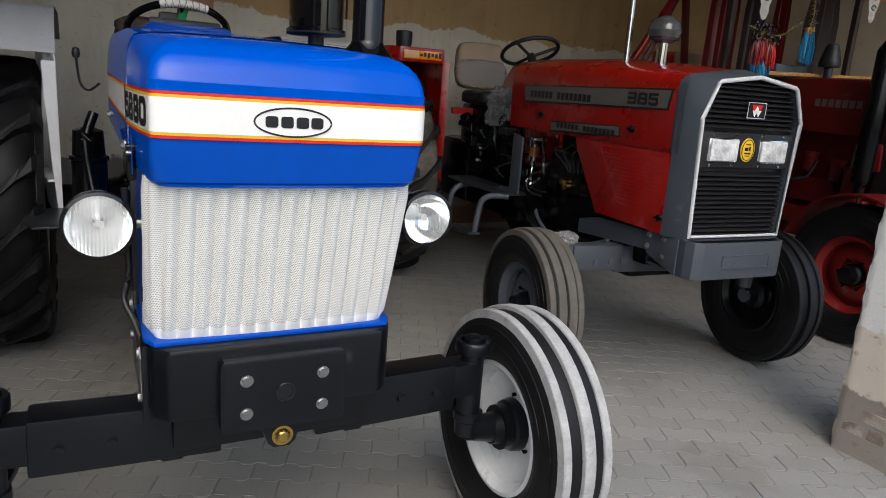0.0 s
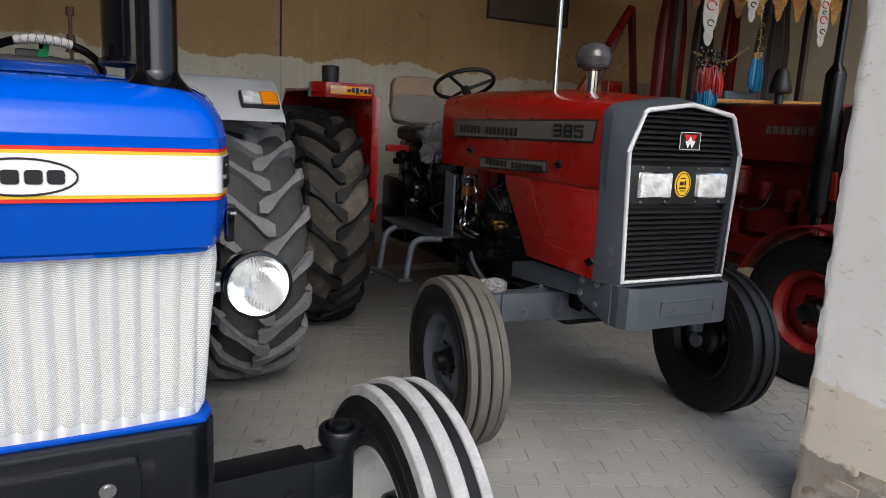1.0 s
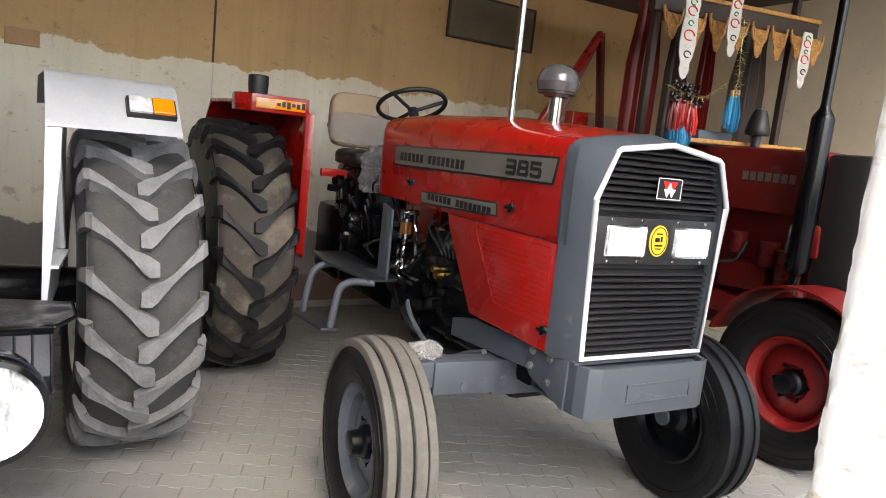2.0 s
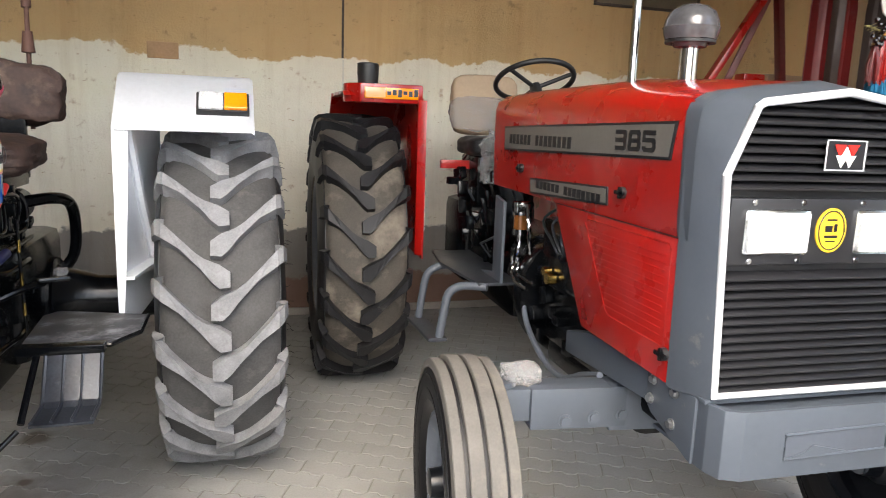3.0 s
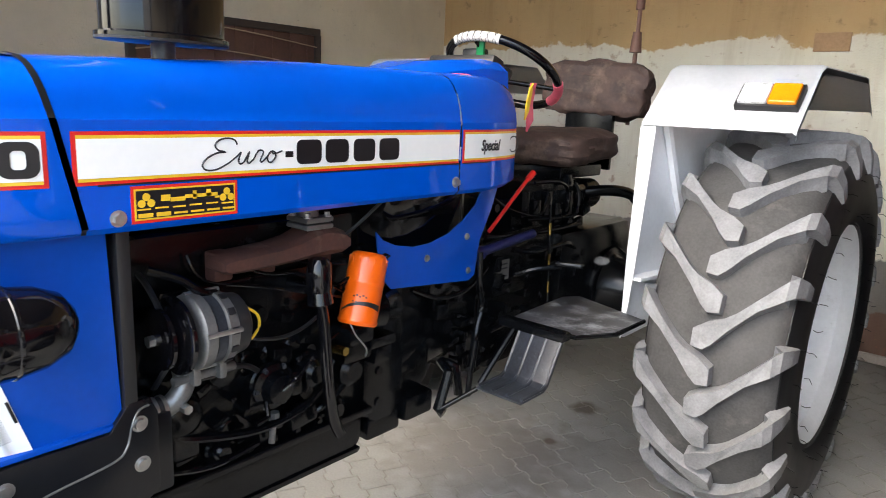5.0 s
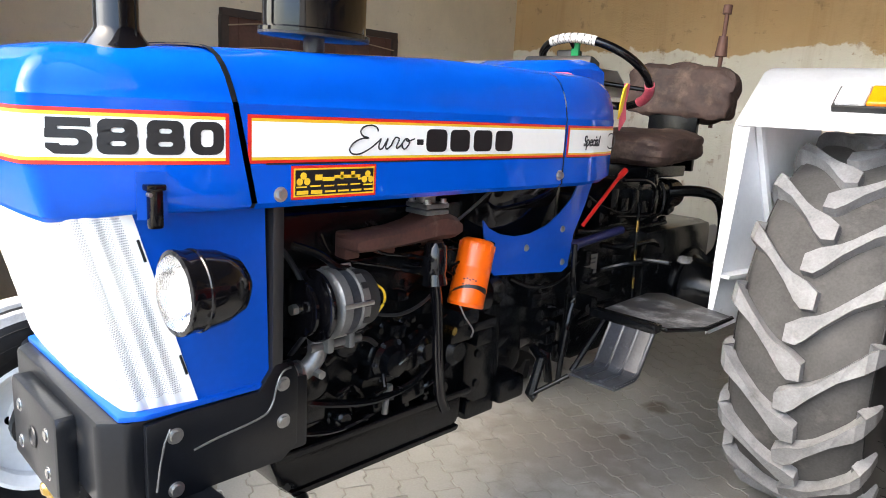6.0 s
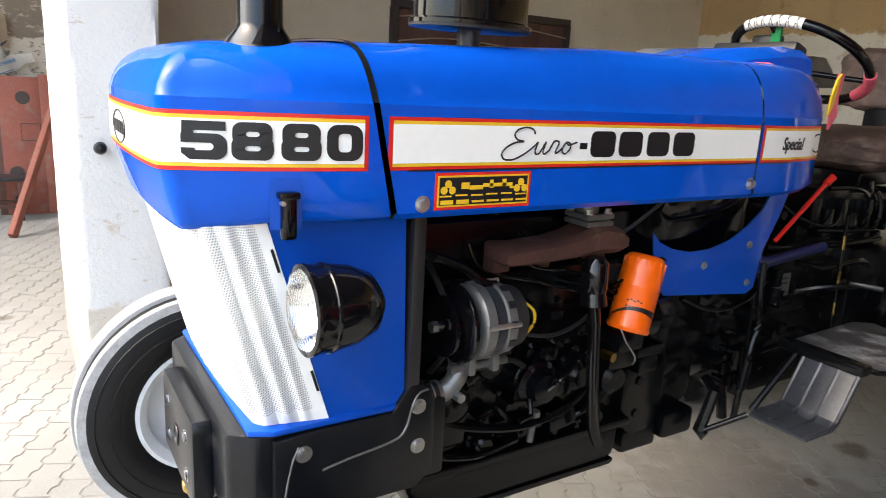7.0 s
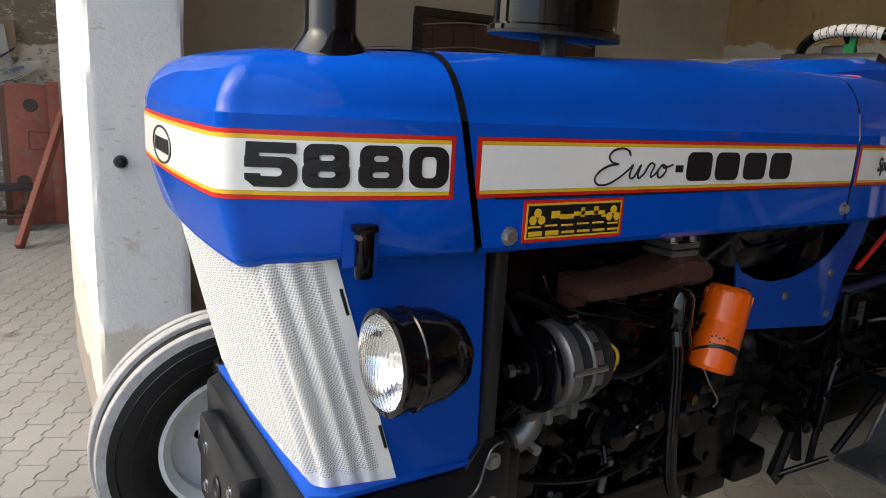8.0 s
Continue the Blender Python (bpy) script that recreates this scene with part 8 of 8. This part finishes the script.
for k in range(8):
    fringe(-0.80 + k * 0.215, 2.64 + 0.052 * (-0.80 + k * 0.215), 0.085, 0.23 if k % 3 else 0.20)
for x, w_, col in ((-0.47, 0.34, "old_red"), (-0.12, 0.24, "brown"), (0.20, 0.18, "old_red"), (0.72, 0.46, "brown")):
    bp_("curtain", lambda b: loft(b, [[(x + (w_ * (k / 16 - 0.5)) * (0.7 if z > 2.3 else 1.0), 1.75 + 0.022 * math.sin(k * 2.4), z) for k in range(17)] for z in (1.76, 2.0, 2.3, 2.62, 2.9)], cap=False, closed=False), col, None, "hanging pleated cloth")


def ornament(x, y, z0, z1, w):
    """A narrow painted plate with a pointed foot."""
    hh = z1 - z0
    half = [(0.42, 1.0), (0.5, 0.9), (0.44, 0.78), (0.52, 0.6), (0.55, 0.42), (0.46, 0.28), (0.30, 0.2), (0.34, 0.12), (0.2, 0.03), (0.0, 0.0)]
    o = bp_("painted_plate", lambda b: slab(b, [(x + w * a, z0 + hh * c) for a, c in half] + [(x - w * a, z0 + hh * c) for a, c in half[-2::-1]], y, y + 0.008, 'Y', 0.002), "paper", None, "cream painted plate with red and green flourishes")
    h = z1 - z0
    for k, (dx, dz, r, col) in enumerate(((0, 0.80, 0.30, "red_line"), (0.0, 0.52, 0.34, "red_line"), (0, 0.90, 0.2, "green"), (0.05, 0.30, 0.22, "brown"), (0, 0.66, 0.16, "green"))):
        bp_("flourish", lambda b: tube(b, [(x + dx * w + r * w * math.cos(q * math.tau / 18), y - 0.002, z0 + dz * h + 0.7 * r * w * math.sin(q * math.tau / 18)) for q in range(16)], 0.0045, 5), col, o)
    return o


ornament(-0.80, 1.04, 2.13, 2.66, 0.13)
ornament(-0.40, 1.04, 2.33, 2.75, 0.11)
ornament(0.38, 1.04, 2.23, 2.62, 0.115)


def tassel(x, y, z, h, col, n=14, seed=1):
    r = random.Random(seed)
    t = bp_("tassel", lambda b: rod(b, (x, y, z), (x, y, z + 0.035), 0.016, 0.012, 10), "gold", None, "bright wool tassel")
    def strands(b):
        for k in range(n):
            a, q = r.uniform(0, math.tau), r.uniform(0.008, 0.030)
            tube(b, [(x + 0.008 * math.cos(a), y + 0.008 * math.sin(a), z), (x + q * math.cos(a), y + q * math.sin(a), z - h * 0.5), (x + q * 0.9 * math.cos(a), y + q * math.sin(a), z - h * r.uniform(0.85, 1.05))], [0.006, 0.008, 0.006], 5)
    bp_("wool_tuft", strands, col, t)


for k, (x, z, h, col) in enumerate(((-0.86, 1.99, 0.15, "old_red"), (-0.81, 2.02, 0.17, "bright_red"), (-0.755, 2.02, 0.16, "bright_red"), (-0.70, 1.99, 0.16, "bright_red"), (-0.66, 1.97, 0.14, "red_line"), (-0.85, 1.86, 0.10, "teal"), (-0.80, 1.85, 0.11, "teal"), (-0.75, 1.85, 0.11, "sky"), (-0.70, 1.86, 0.11, "teal"), (-0.30, 2.08, 0.18, "teal"), (-0.27, 2.10, 0.20, "teal"), (-0.33, 2.09, 0.17, "sky"))):
    tassel(x, 1.03, z, h * 1.25, col, 24, k)
def bristle(pts, n, r, seed):
    """A tinsel rope: a thin cord set round with fine blades."""
    rn = random.Random(seed)
    path = smooth_path(pts, 6)

    def build(b):
        tube(b, path, 0.004, 5)
        for k in range(n):
            c = path[rn.randrange(len(path))]
            d = Vector((rn.uniform(-1, 1), rn.uniform(-1, 1), rn.uniform(-1, 0.4))).normalized()
            rod(b, c, c + d * rn.uniform(0.5, 1.0) * r, 0.0022, 0.0008, 3, False)
    return build


bp_("tinsel", bristle([(-0.31, 1.03, 2.10), (-0.29, 1.03, 2.22), (-0.31, 1.03, 2.38), (-0.30, 1.05, 2.60)], 150, 0.055, 3), "tinsel", None, "glittering green and gold tinsel rope")
bp_("garland", bristle([(-0.92, 1.03, 2.08), (-0.80, 1.02, 2.05), (-0.62, 1.02, 2.04), (-0.50, 1.03, 2.10), (-0.40, 1.03, 2.16)], 150, 0.04, 4), "tinsel", None, "glittering tinsel garland")


def beads(b):
    rn = random.Random(12)
    for k in range(70):
        c = Vector((rn.uniform(-0.88, -0.62), 1.02 + rn.uniform(-0.03, 0.03), 2.02 + rn.uniform(-0.05, 0.09)))
        bmesh.ops.create_icosphere(b, subdivisions=1, radius=rn.uniform(0.008, 0.016), matrix=Matrix.Translation(c))


bp_("bead_bunch", beads, "gloss_black", None, "bunch of dark glossy beads")

# red mast of an implement standing behind
mast = thing("implement_mast", 4.22, 3.38, 0, -2.6, "red steel A-frame of an implement standing behind", "implement")
for pts in ([(-0.52, 0, 1.0), (-0.52, 0, 1.60), (0.10, 0, 2.56)], [(0.24, 0, 1.0), (0.22, 0, 1.8), (0.10, 0, 2.56)], [(-0.40, 0.3, 1.0), (0.10, 0.02, 2.52)]):
    bm = bmesh.new()
    for a, b_ in zip(pts, pts[1:]):
        d = Vector(b_) - Vector(a)
        box(bm, (Vector(a) + Vector(b_)) / 2, (0.055, 0.045, d.length), 0.005, d.to_track_quat('Z', 'Y').to_matrix().to_4x4())
    part("strut", bm, "bright_red" if pts[0][0] < -0.5 else "old_red", mast)
bm = bmesh.new()
box(bm, (-0.12, 0, 1.0), (0.9, 0.10, 0.10), 0.01)
part("cross_beam", bm, "old_red", mast)
for x in (-0.5, 0.24):
    bm = bmesh.new()
    box(bm, (x, 0, 0.49), (0.07, 0.09, 1.04), 0.01)
    part("leg", bm, "old_red", mast)
bm = bmesh.new()
box(bm, (-0.05, -0.02, 1.83), (0.16, 0.10, 0.20), 0.01)
part("bracket", bm, "bright_red", mast)

# carton on the far side
carton = thing("carton", 4.55, 3.6, 0, 4, "plain brown cardboard carton on a stand", "carton")
bm = bmesh.new()
box(bm, (0, 0, 1.78), (0.34, 0.28, 0.34), 0.006)
part("box_body", bm, "card", carton)
bm = bmesh.new()
box(bm, (0, 0, 0.805), (0.4, 0.34, 1.61), 0.01)
part("stand", bm, "brown", carton)

# ---- fittings on the walls ----
sign = thing("framed_notice", 4.34, 4.93, 2.78, 0, "faded framed notice on the ochre wall", "notice")
bm = bmesh.new()
box(bm, (0, -0.012, 0), (0.98, 0.02, 0.40), 0.003)
part("notice_sheet", bm, "notice", sign)
for c_, s_ in (((0, -0.018, 0.2), (1.02, 0.03, 0.02)), ((0, -0.018, -0.2), (1.02, 0.03, 0.02)), ((-0.5, -0.018, 0), (0.02, 0.03, 0.38)), ((0.5, -0.018, 0), (0.02, 0.03, 0.38))):
    bm = bmesh.new()
    box(bm, c_, s_, 0.003)
    part("frame", bm, "brown", sign)
bm = bmesh.new()
box(bm, (1.73, 4.922, 3.06), (0.016, 0.016, 2.1), 0.003)
structure("conduit", bm, "brown", "thin dark conduit up the wall", "conduit")
bm = bmesh.new()
box(bm, (1.735, 4.9275, 1.30), (0.006, 0.006, 1.4), 0)
structure("wall_joint", bm, "concrete", "cracked joint in the plaster", "trim")
bm = bmesh.new()
box(bm, (0.45, 4.928, 1.99), (0.21, 0.02, 0.115), 0.006)
structure("patch_brick", bm, "patch", "bare brick patch in the plaster", "trim")
bm = bmesh.new()
box(bm, (1.86, 4.92, 0.03), (9.2, 0.02, 0.06), 0.004)
structure("baseboard", bm, "mortar", "crumbling plaster foot of the wall", "baseboard")

shutter = thing("window_shutter", -2.775, 2.70, 1.35, 0, "brown rusty steel window panel with wire grid", "window")
bm = bmesh.new()
box(bm, (0.01, 0, 0.0), (0.02, 1.40, 1.28), 0.003)
part("sheet", bm, "brown_metal", shutter)
for c_, s_ in (((0.02, 0, 0.64), (0.05, 1.48, 0.05)), ((0.02, 0, -0.64), (0.05, 1.48, 0.05)), ((0.02, -0.72, 0), (0.05, 0.05, 1.24)), ((0.02, 0.72, 0), (0.05, 0.05, 1.24))):
    bm = bmesh.new()
    box(bm, c_, s_, 0.004)
    part("frame", bm, "brown", shutter)
for k in range(9):
    bm = bmesh.new()
    rod(bm, (0.035, -0.62 + k * 0.155, -0.62), (0.035, -0.62 + k * 0.155, 0.62), 0.005, seg=6)
    part("grid_wire", bm, "brown_metal", shutter)
for k in range(8):
    bm = bmesh.new()
    tube(bm, smooth_path([(0.045, -0.70, 0.56 - k * 0.15), (0.045, -0.35, 0.60 - k * 0.15), (0.045, 0.1, 0.585 - k * 0.15), (0.045, 0.70, 0.53 - k * 0.15)], 4), 0.005, 6)
    part("grid_wire", bm, "card", shutter)

# knob and fittings of the west pillar
bm = bmesh.new()
lathe(bm, [(-1.492, 0.001), (-1.492, 0.02), (-1.475, 0.024), (-1.462, 0.018), (-1.458, 0.001)], 20, 'X', (0, 0.115, 1.205))
tagged(part("hook_boss", bm, "black_decal", None, smooth=True), "round black iron boss in the pillar", "hook")
jb = thing("junction_box", -1.60, 0.018, 1.93, 0, "cream plastic junction box on the pillar", "junction box")
bm = bmesh.new()
box(bm, (0, -0.02, 0), (0.07, 0.04, 0.085), 0.006)
part("box_body", bm, "band", jb)
bm = bmesh.new()
box(bm, (0, -0.045, 0.015), (0.03, 0.012, 0.02), 0.003)
part("switch", bm, "white", jb)
bm = bmesh.new()
rod(bm, (-1.60, 0.012, 1.97), (-1.60, 0.012, 3.5), 0.008)
structure("conduit", bm, "concrete", "grey conduit up the pillar edge", "conduit")

# ---- the yard side to the west ----
bm = bmesh.new()
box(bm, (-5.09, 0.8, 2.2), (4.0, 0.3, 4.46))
structure("wall_yard_north", bm, "far_wall", "plain unseen wall that closes the yard", "wall")
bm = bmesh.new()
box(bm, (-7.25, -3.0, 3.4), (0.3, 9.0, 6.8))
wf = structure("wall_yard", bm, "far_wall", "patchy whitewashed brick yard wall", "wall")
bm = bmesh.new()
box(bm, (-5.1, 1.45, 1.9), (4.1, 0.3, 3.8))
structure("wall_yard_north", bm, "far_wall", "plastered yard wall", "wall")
# added out of view for reflections and bounce; low, so horizon sky lights the shed
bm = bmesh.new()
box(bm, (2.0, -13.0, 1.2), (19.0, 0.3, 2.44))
structure("wall_yard_south", bm, "far_wall", "plain unseen wall that closes the yard", "wall")
# unseen slab, added to keep daylight off the yard floor and wall
bm = bmesh.new()
box(bm, (-5.08, -0.35, 3.95), (4.0, 1.98, 0.16))
structure("ceiling_bay", bm, "limewash", "unseen concrete slab added to shade the next bay", "ceiling")
ox = thing("steel_plate", -6.62, -0.07, 0, 0, "red oxide steel plate with round holes leaning on the wall", "steel plate", "steel plates by the wall")
PLM = rot(0, -12, 0)


for dx, dy, w, h, m_ in ((0.0, 0.0, 0.42, 1.38, "oxide"), (-0.06, 0.10, 0.30, 1.36, "brown_metal"), (-0.03, -0.20, 0.14, 1.36, "brown_metal"), (0.05, 0.20, 0.10, 1.40, "oxide")):
    bm = bmesh.new()
    box(bm, (dx, dy, h / 2), (0.012, w, h), 0.003)
    bmesh.ops.transform(bm, matrix=PLM, verts=bm.verts)
    part("sheet", bm, m_, ox)
for y, z, r in ((0.0, 1.17, 0.065), (-0.10, 0.42, 0.065), (-0.08, 0.15, 0.06)):
    bm = bmesh.new()
    rod(bm, (0.004, y, z), (0.0085, y, z), r, seg=28)
    bmesh.ops.transform(bm, matrix=PLM, verts=bm.verts)
    part("hole", bm, "brown", ox)
bm = bmesh.new()
for c_, s_ in (((0.0075, 0.05, 0.91), (0.003, 0.17, 0.006)), ((0.0075, 0.05, 0.74), (0.003, 0.17, 0.006)), ((0.0075, -0.035, 0.825), (0.003, 0.006, 0.17)), ((0.0075, 0.135, 0.825), (0.003, 0.006, 0.17))):
    box(bm, c_, s_)
bmesh.ops.transform(bm, matrix=PLM, verts=bm.verts)
part("scribed_square", bm, "brown", ox)
plank = thing("steel_bar", -5.54, -0.25, 0, 0, "long red oxide steel bar leaning on the plates", "steel bar", "steel plates by the wall")
bm = bmesh.new()
a_, b_ = Vector((0, 0, 0.01)), Vector((-1.10, 0.52, 1.30))
d = b_ - a_
box(bm, (a_ + b_) / 2, (0.05, 0.09, d.length), 0.004, d.to_track_quat('Z', 'Y').to_matrix().to_4x4())
part("bar", bm, "oxide", plank)
bench = thing("metal_bench", -6.45, -0.38, 0, 0, "low rusty steel bench", "bench")
bm = bmesh.new()
box(bm, (0, 0, 0.40), (0.34, 0.56, 0.03), 0.004)
part("bench_top", bm, "tin", bench)
bm = bmesh.new()
box(bm, (0, -0.26, 0.44), (0.12, 0.10, 0.06), 0.01)
part("vice", bm, "engine", bench)
for x in (-0.14, 0.14):
    for y in (-0.22, 0.22):
        bm = bmesh.new()
        box(bm, (x, y, 0.19), (0.04, 0.04, 0.40), 0.003)
        part("leg", bm, "brown_metal", bench)
    bm = bmesh.new()
    box(bm, (x, 0, 0.14), (0.025, 0.42, 0.03), 0.003)
    part("rail", bm, "brown_metal", bench)
for nm, y, z, w, h, a, col, lab in (("poster", -0.40, 1.68, 0.36, 0.44, 6, "paper", "torn printed poster curling off the wall"), ("cardboard_sheet", -0.86, 1.72, 0.50, 0.42, -12, "card", "torn brown cardboard sheet"), ("cardboard_sheet", -0.30, 1.78, 0.30, 0.34, 2, "card", "torn brown cardboard sheet"), ("poster", -0.20, 1.45, 0.55, 0.12, 22, "paper", "torn printed poster curling off the wall")):
    t_ = thing(nm, -7.085 + 0.01 * w, y, z, 0, lab, "poster" if nm == "poster" else "cardboard")
    bm = bmesh.new()
    loft(bm, [[(0.006 + 0.03 * (k / 6) ** 2, (k / 6 - 0.5) * w, q * h / 2 + 0.02 * math.sin(k * 1.7 + q)) for k in range(7)] for q in (-1, 1)], cap=False, closed=False)
    bmesh.ops.solidify(bm, geom=bm.faces[:], thickness=0.003)
    bmesh.ops.transform(bm, matrix=rot(a, 0, 0), verts=bm.verts)
    part("sheet", bm, col, t_)
    if nm == "poster":
        shapes("print", [(0.02, 0.02, w * 0.35, h * 0.25), (-0.05, -0.06, w * 0.4, h * 0.06)], "print_blue", t_, Matrix.Translation((0.03, 0, 0)) @ rot(a, 0, 0) @ SIDE)
guard = thing("cable_guard", -7.08, -1.05, 1.20, 0, "rounded black steel loop on the wall", "bracket")
bm = bmesh.new()
tube(bm, smooth_path([(0.03, -0.12, -0.12), (0.03, -0.12, 0.14), (0.03, -0.05, 0.20), (0.03, 0.10, 0.18), (0.03, 0.12, 0.0), (0.03, 0.12, -0.12), (0.03, -0.12, -0.14)], 4), 0.012, 8)
part("loop", bm, "engine", guard)
cable = thing("cable", -7.06, -0.75, 1.52, 0, "slack black cable along the wall", "cable")
bm = bmesh.new()
tube(bm, smooth_path([(0, -0.6, 0.0), (0.01, -0.2, -0.06), (0.02, 0.15, -0.06), (0.01, 0.4, 0.04), (0, 0.6, 0.18)], 6), 0.012, 8)
part("line", bm, "plastic_black", cable)
br_ = random.Random(7)
bmk = bpy.data.meshes.new("brick")
_b = bmesh.new()
box(_b, (0, 0, 0), (0.03, 0.222, 0.066), 0.006, None, 1)
_b.to_mesh(bmk)
_b.free()
bmk.materials.append(M["brick"])
for j in range(13):
    for i in range(9):
        y = -1.55 + i * 0.234 + (0.117 if j % 2 else 0)
        z = 0.06 + j * 0.077
        if y > 0.15 or br_.random() < 0.16:
            continue
        o = new("brick", bmk)
        o.parent = wf
        o.matrix_local = pose(-7.104 + br_.uniform(-0.007, 0.005), y + br_.uniform(-0.008, 0.008), z + br_.uniform(-0.004, 0.004), br_.uniform(-2.5, 2.5), br_.uniform(-2, 2), br_.uniform(-1.5, 1.5))
# chipped courses at the foot of the east pillar
pe = bpy.data.objects["pillar_east"]
bmh = bpy.data.meshes.new("half_brick")
_b = bmesh.new()
box(_b, (0, 0, 0), (0.03, 0.105, 0.066), 0.006, None, 1)
_b.to_mesh(bmh)
_b.free()
bmh.materials.append(M["brick"])
for j in range(3):
    for me_, y in ((bmk, 0.025), (bmh, 0.198)) if j % 2 == 0 else ((bmh, -0.035), (bmk, 0.137)):
        o = new("brick", me_)
        o.parent = pe
        o.matrix_local = pose(2.589 - br_.uniform(0.0, 0.005), y, 0.13 + j * 0.074, br_.uniform(-3, 3), br_.uniform(-3, 3), br_.uniform(-2, 2))


# ---- paving ----
PB = {}


def paver_mesh(name="paver"):
    """An interlocking paver with waisted sides, 220 by 110 mm."""
    L_, W_, h, d = 0.2232, 0.1116, 0.03, 0.017
    g = 0.0030
    a, b = L_ / 2 - g, W_ / 2 - g
    wave = ((0.0, 1), (0.36, 1), (0.50, -1), (0.86, -1), (1.0, 1), (1.36, 1), (1.5, -1), (1.86, -1), (2.0, 1))
    line = [(-a + 2 * a * t / 2, o * d / 2) for t, o in wave]
    pts = [(x, -b + f) for x, f in line] + [(x, b + f) for x, f in line[::-1]]
    bm = bmesh.new()
    top = [bm.verts.new((x * 0.990, y * 0.982, 0)) for x, y in pts]
    mid = [bm.verts.new((x, y, -0.0028)) for x, y in pts]
    low = [bm.verts.new((x, y, -0.016)) for x, y in pts]
    bm.faces.new(top)
    n = len(pts)
    for A, B in ((top, mid), (mid, low)):
        for i in range(n):
            bm.faces.new((A[i], B[i], B[(i + 1) % n], A[(i + 1) % n]))
    bmesh.ops.recalc_face_normals(bm, faces=bm.faces)
    me = bpy.data.meshes.new(name)
    bm.to_mesh(me)
    bm.free()
    me.materials.append(M["paver"])
    return me


pm = paver_mesh()
pv = np.array([v.co[:] for v in pm.vertices])
pf = [tuple(p.vertices) for p in pm.polygons]
floor = thing("floor", 0, 0, 0, 0, "grey interlocking concrete pavers, worn and dusty", "floor", "", "structure")
rng = random.Random(4)
PA = radians(-24)
near, rest = [], []
for i in range(-78, 78):
    for j in range(-110, 100):
        u = (i + (0.5 if j % 2 else 0)) * 0.2232
        v = j * 0.1116
        x, y = u * math.cos(PA) - v * math.sin(PA), u * math.sin(PA) + v * math.cos(PA)
        if not (-7.1 < x < 9.0 and -6.5 < y < 4.93):
            continue
        z = rng.uniform(-0.0015, 0.0012)
        tl = (rng.uniform(-0.4, 0.4), rng.uniform(-0.4, 0.4), rng.uniform(-0.5, 0.5))
        if 0.35 < x < 1.9 and 0.85 < y < 2.35 or (1.2 < x < 2.5 and -0.3 < y < 0.85):
            near.append((x, y, z, tl))
        else:
            rest.append((x, y, z, tl))
for x, y, z, tl in near[:300]:
    o = new("paver", pm)
    o.parent = floor
    o.matrix_local = pose(x, y, z, tl[0], tl[1], math.degrees(PA) + tl[2])
rest += near[300:]
V, F = [], []
for k, (x, y, z, tl) in enumerate(rest):
    mm = np.array(pose(x, y, z, tl[0], tl[1], math.degrees(PA) + tl[2]))
    V.append(pv @ mm[:3, :3].T + mm[:3, 3])
    b = k * len(pv)
    F += [tuple(i + b for i in f) for f in pf]
me = bpy.data.meshes.new("paving")
me.from_pydata(np.concatenate(V).tolist(), [], F)
me.materials.append(M["paver"])
o = new("paving", me)
o.parent = floor
tagged(o, "worn grey pavers further off", "", "", "stuff")
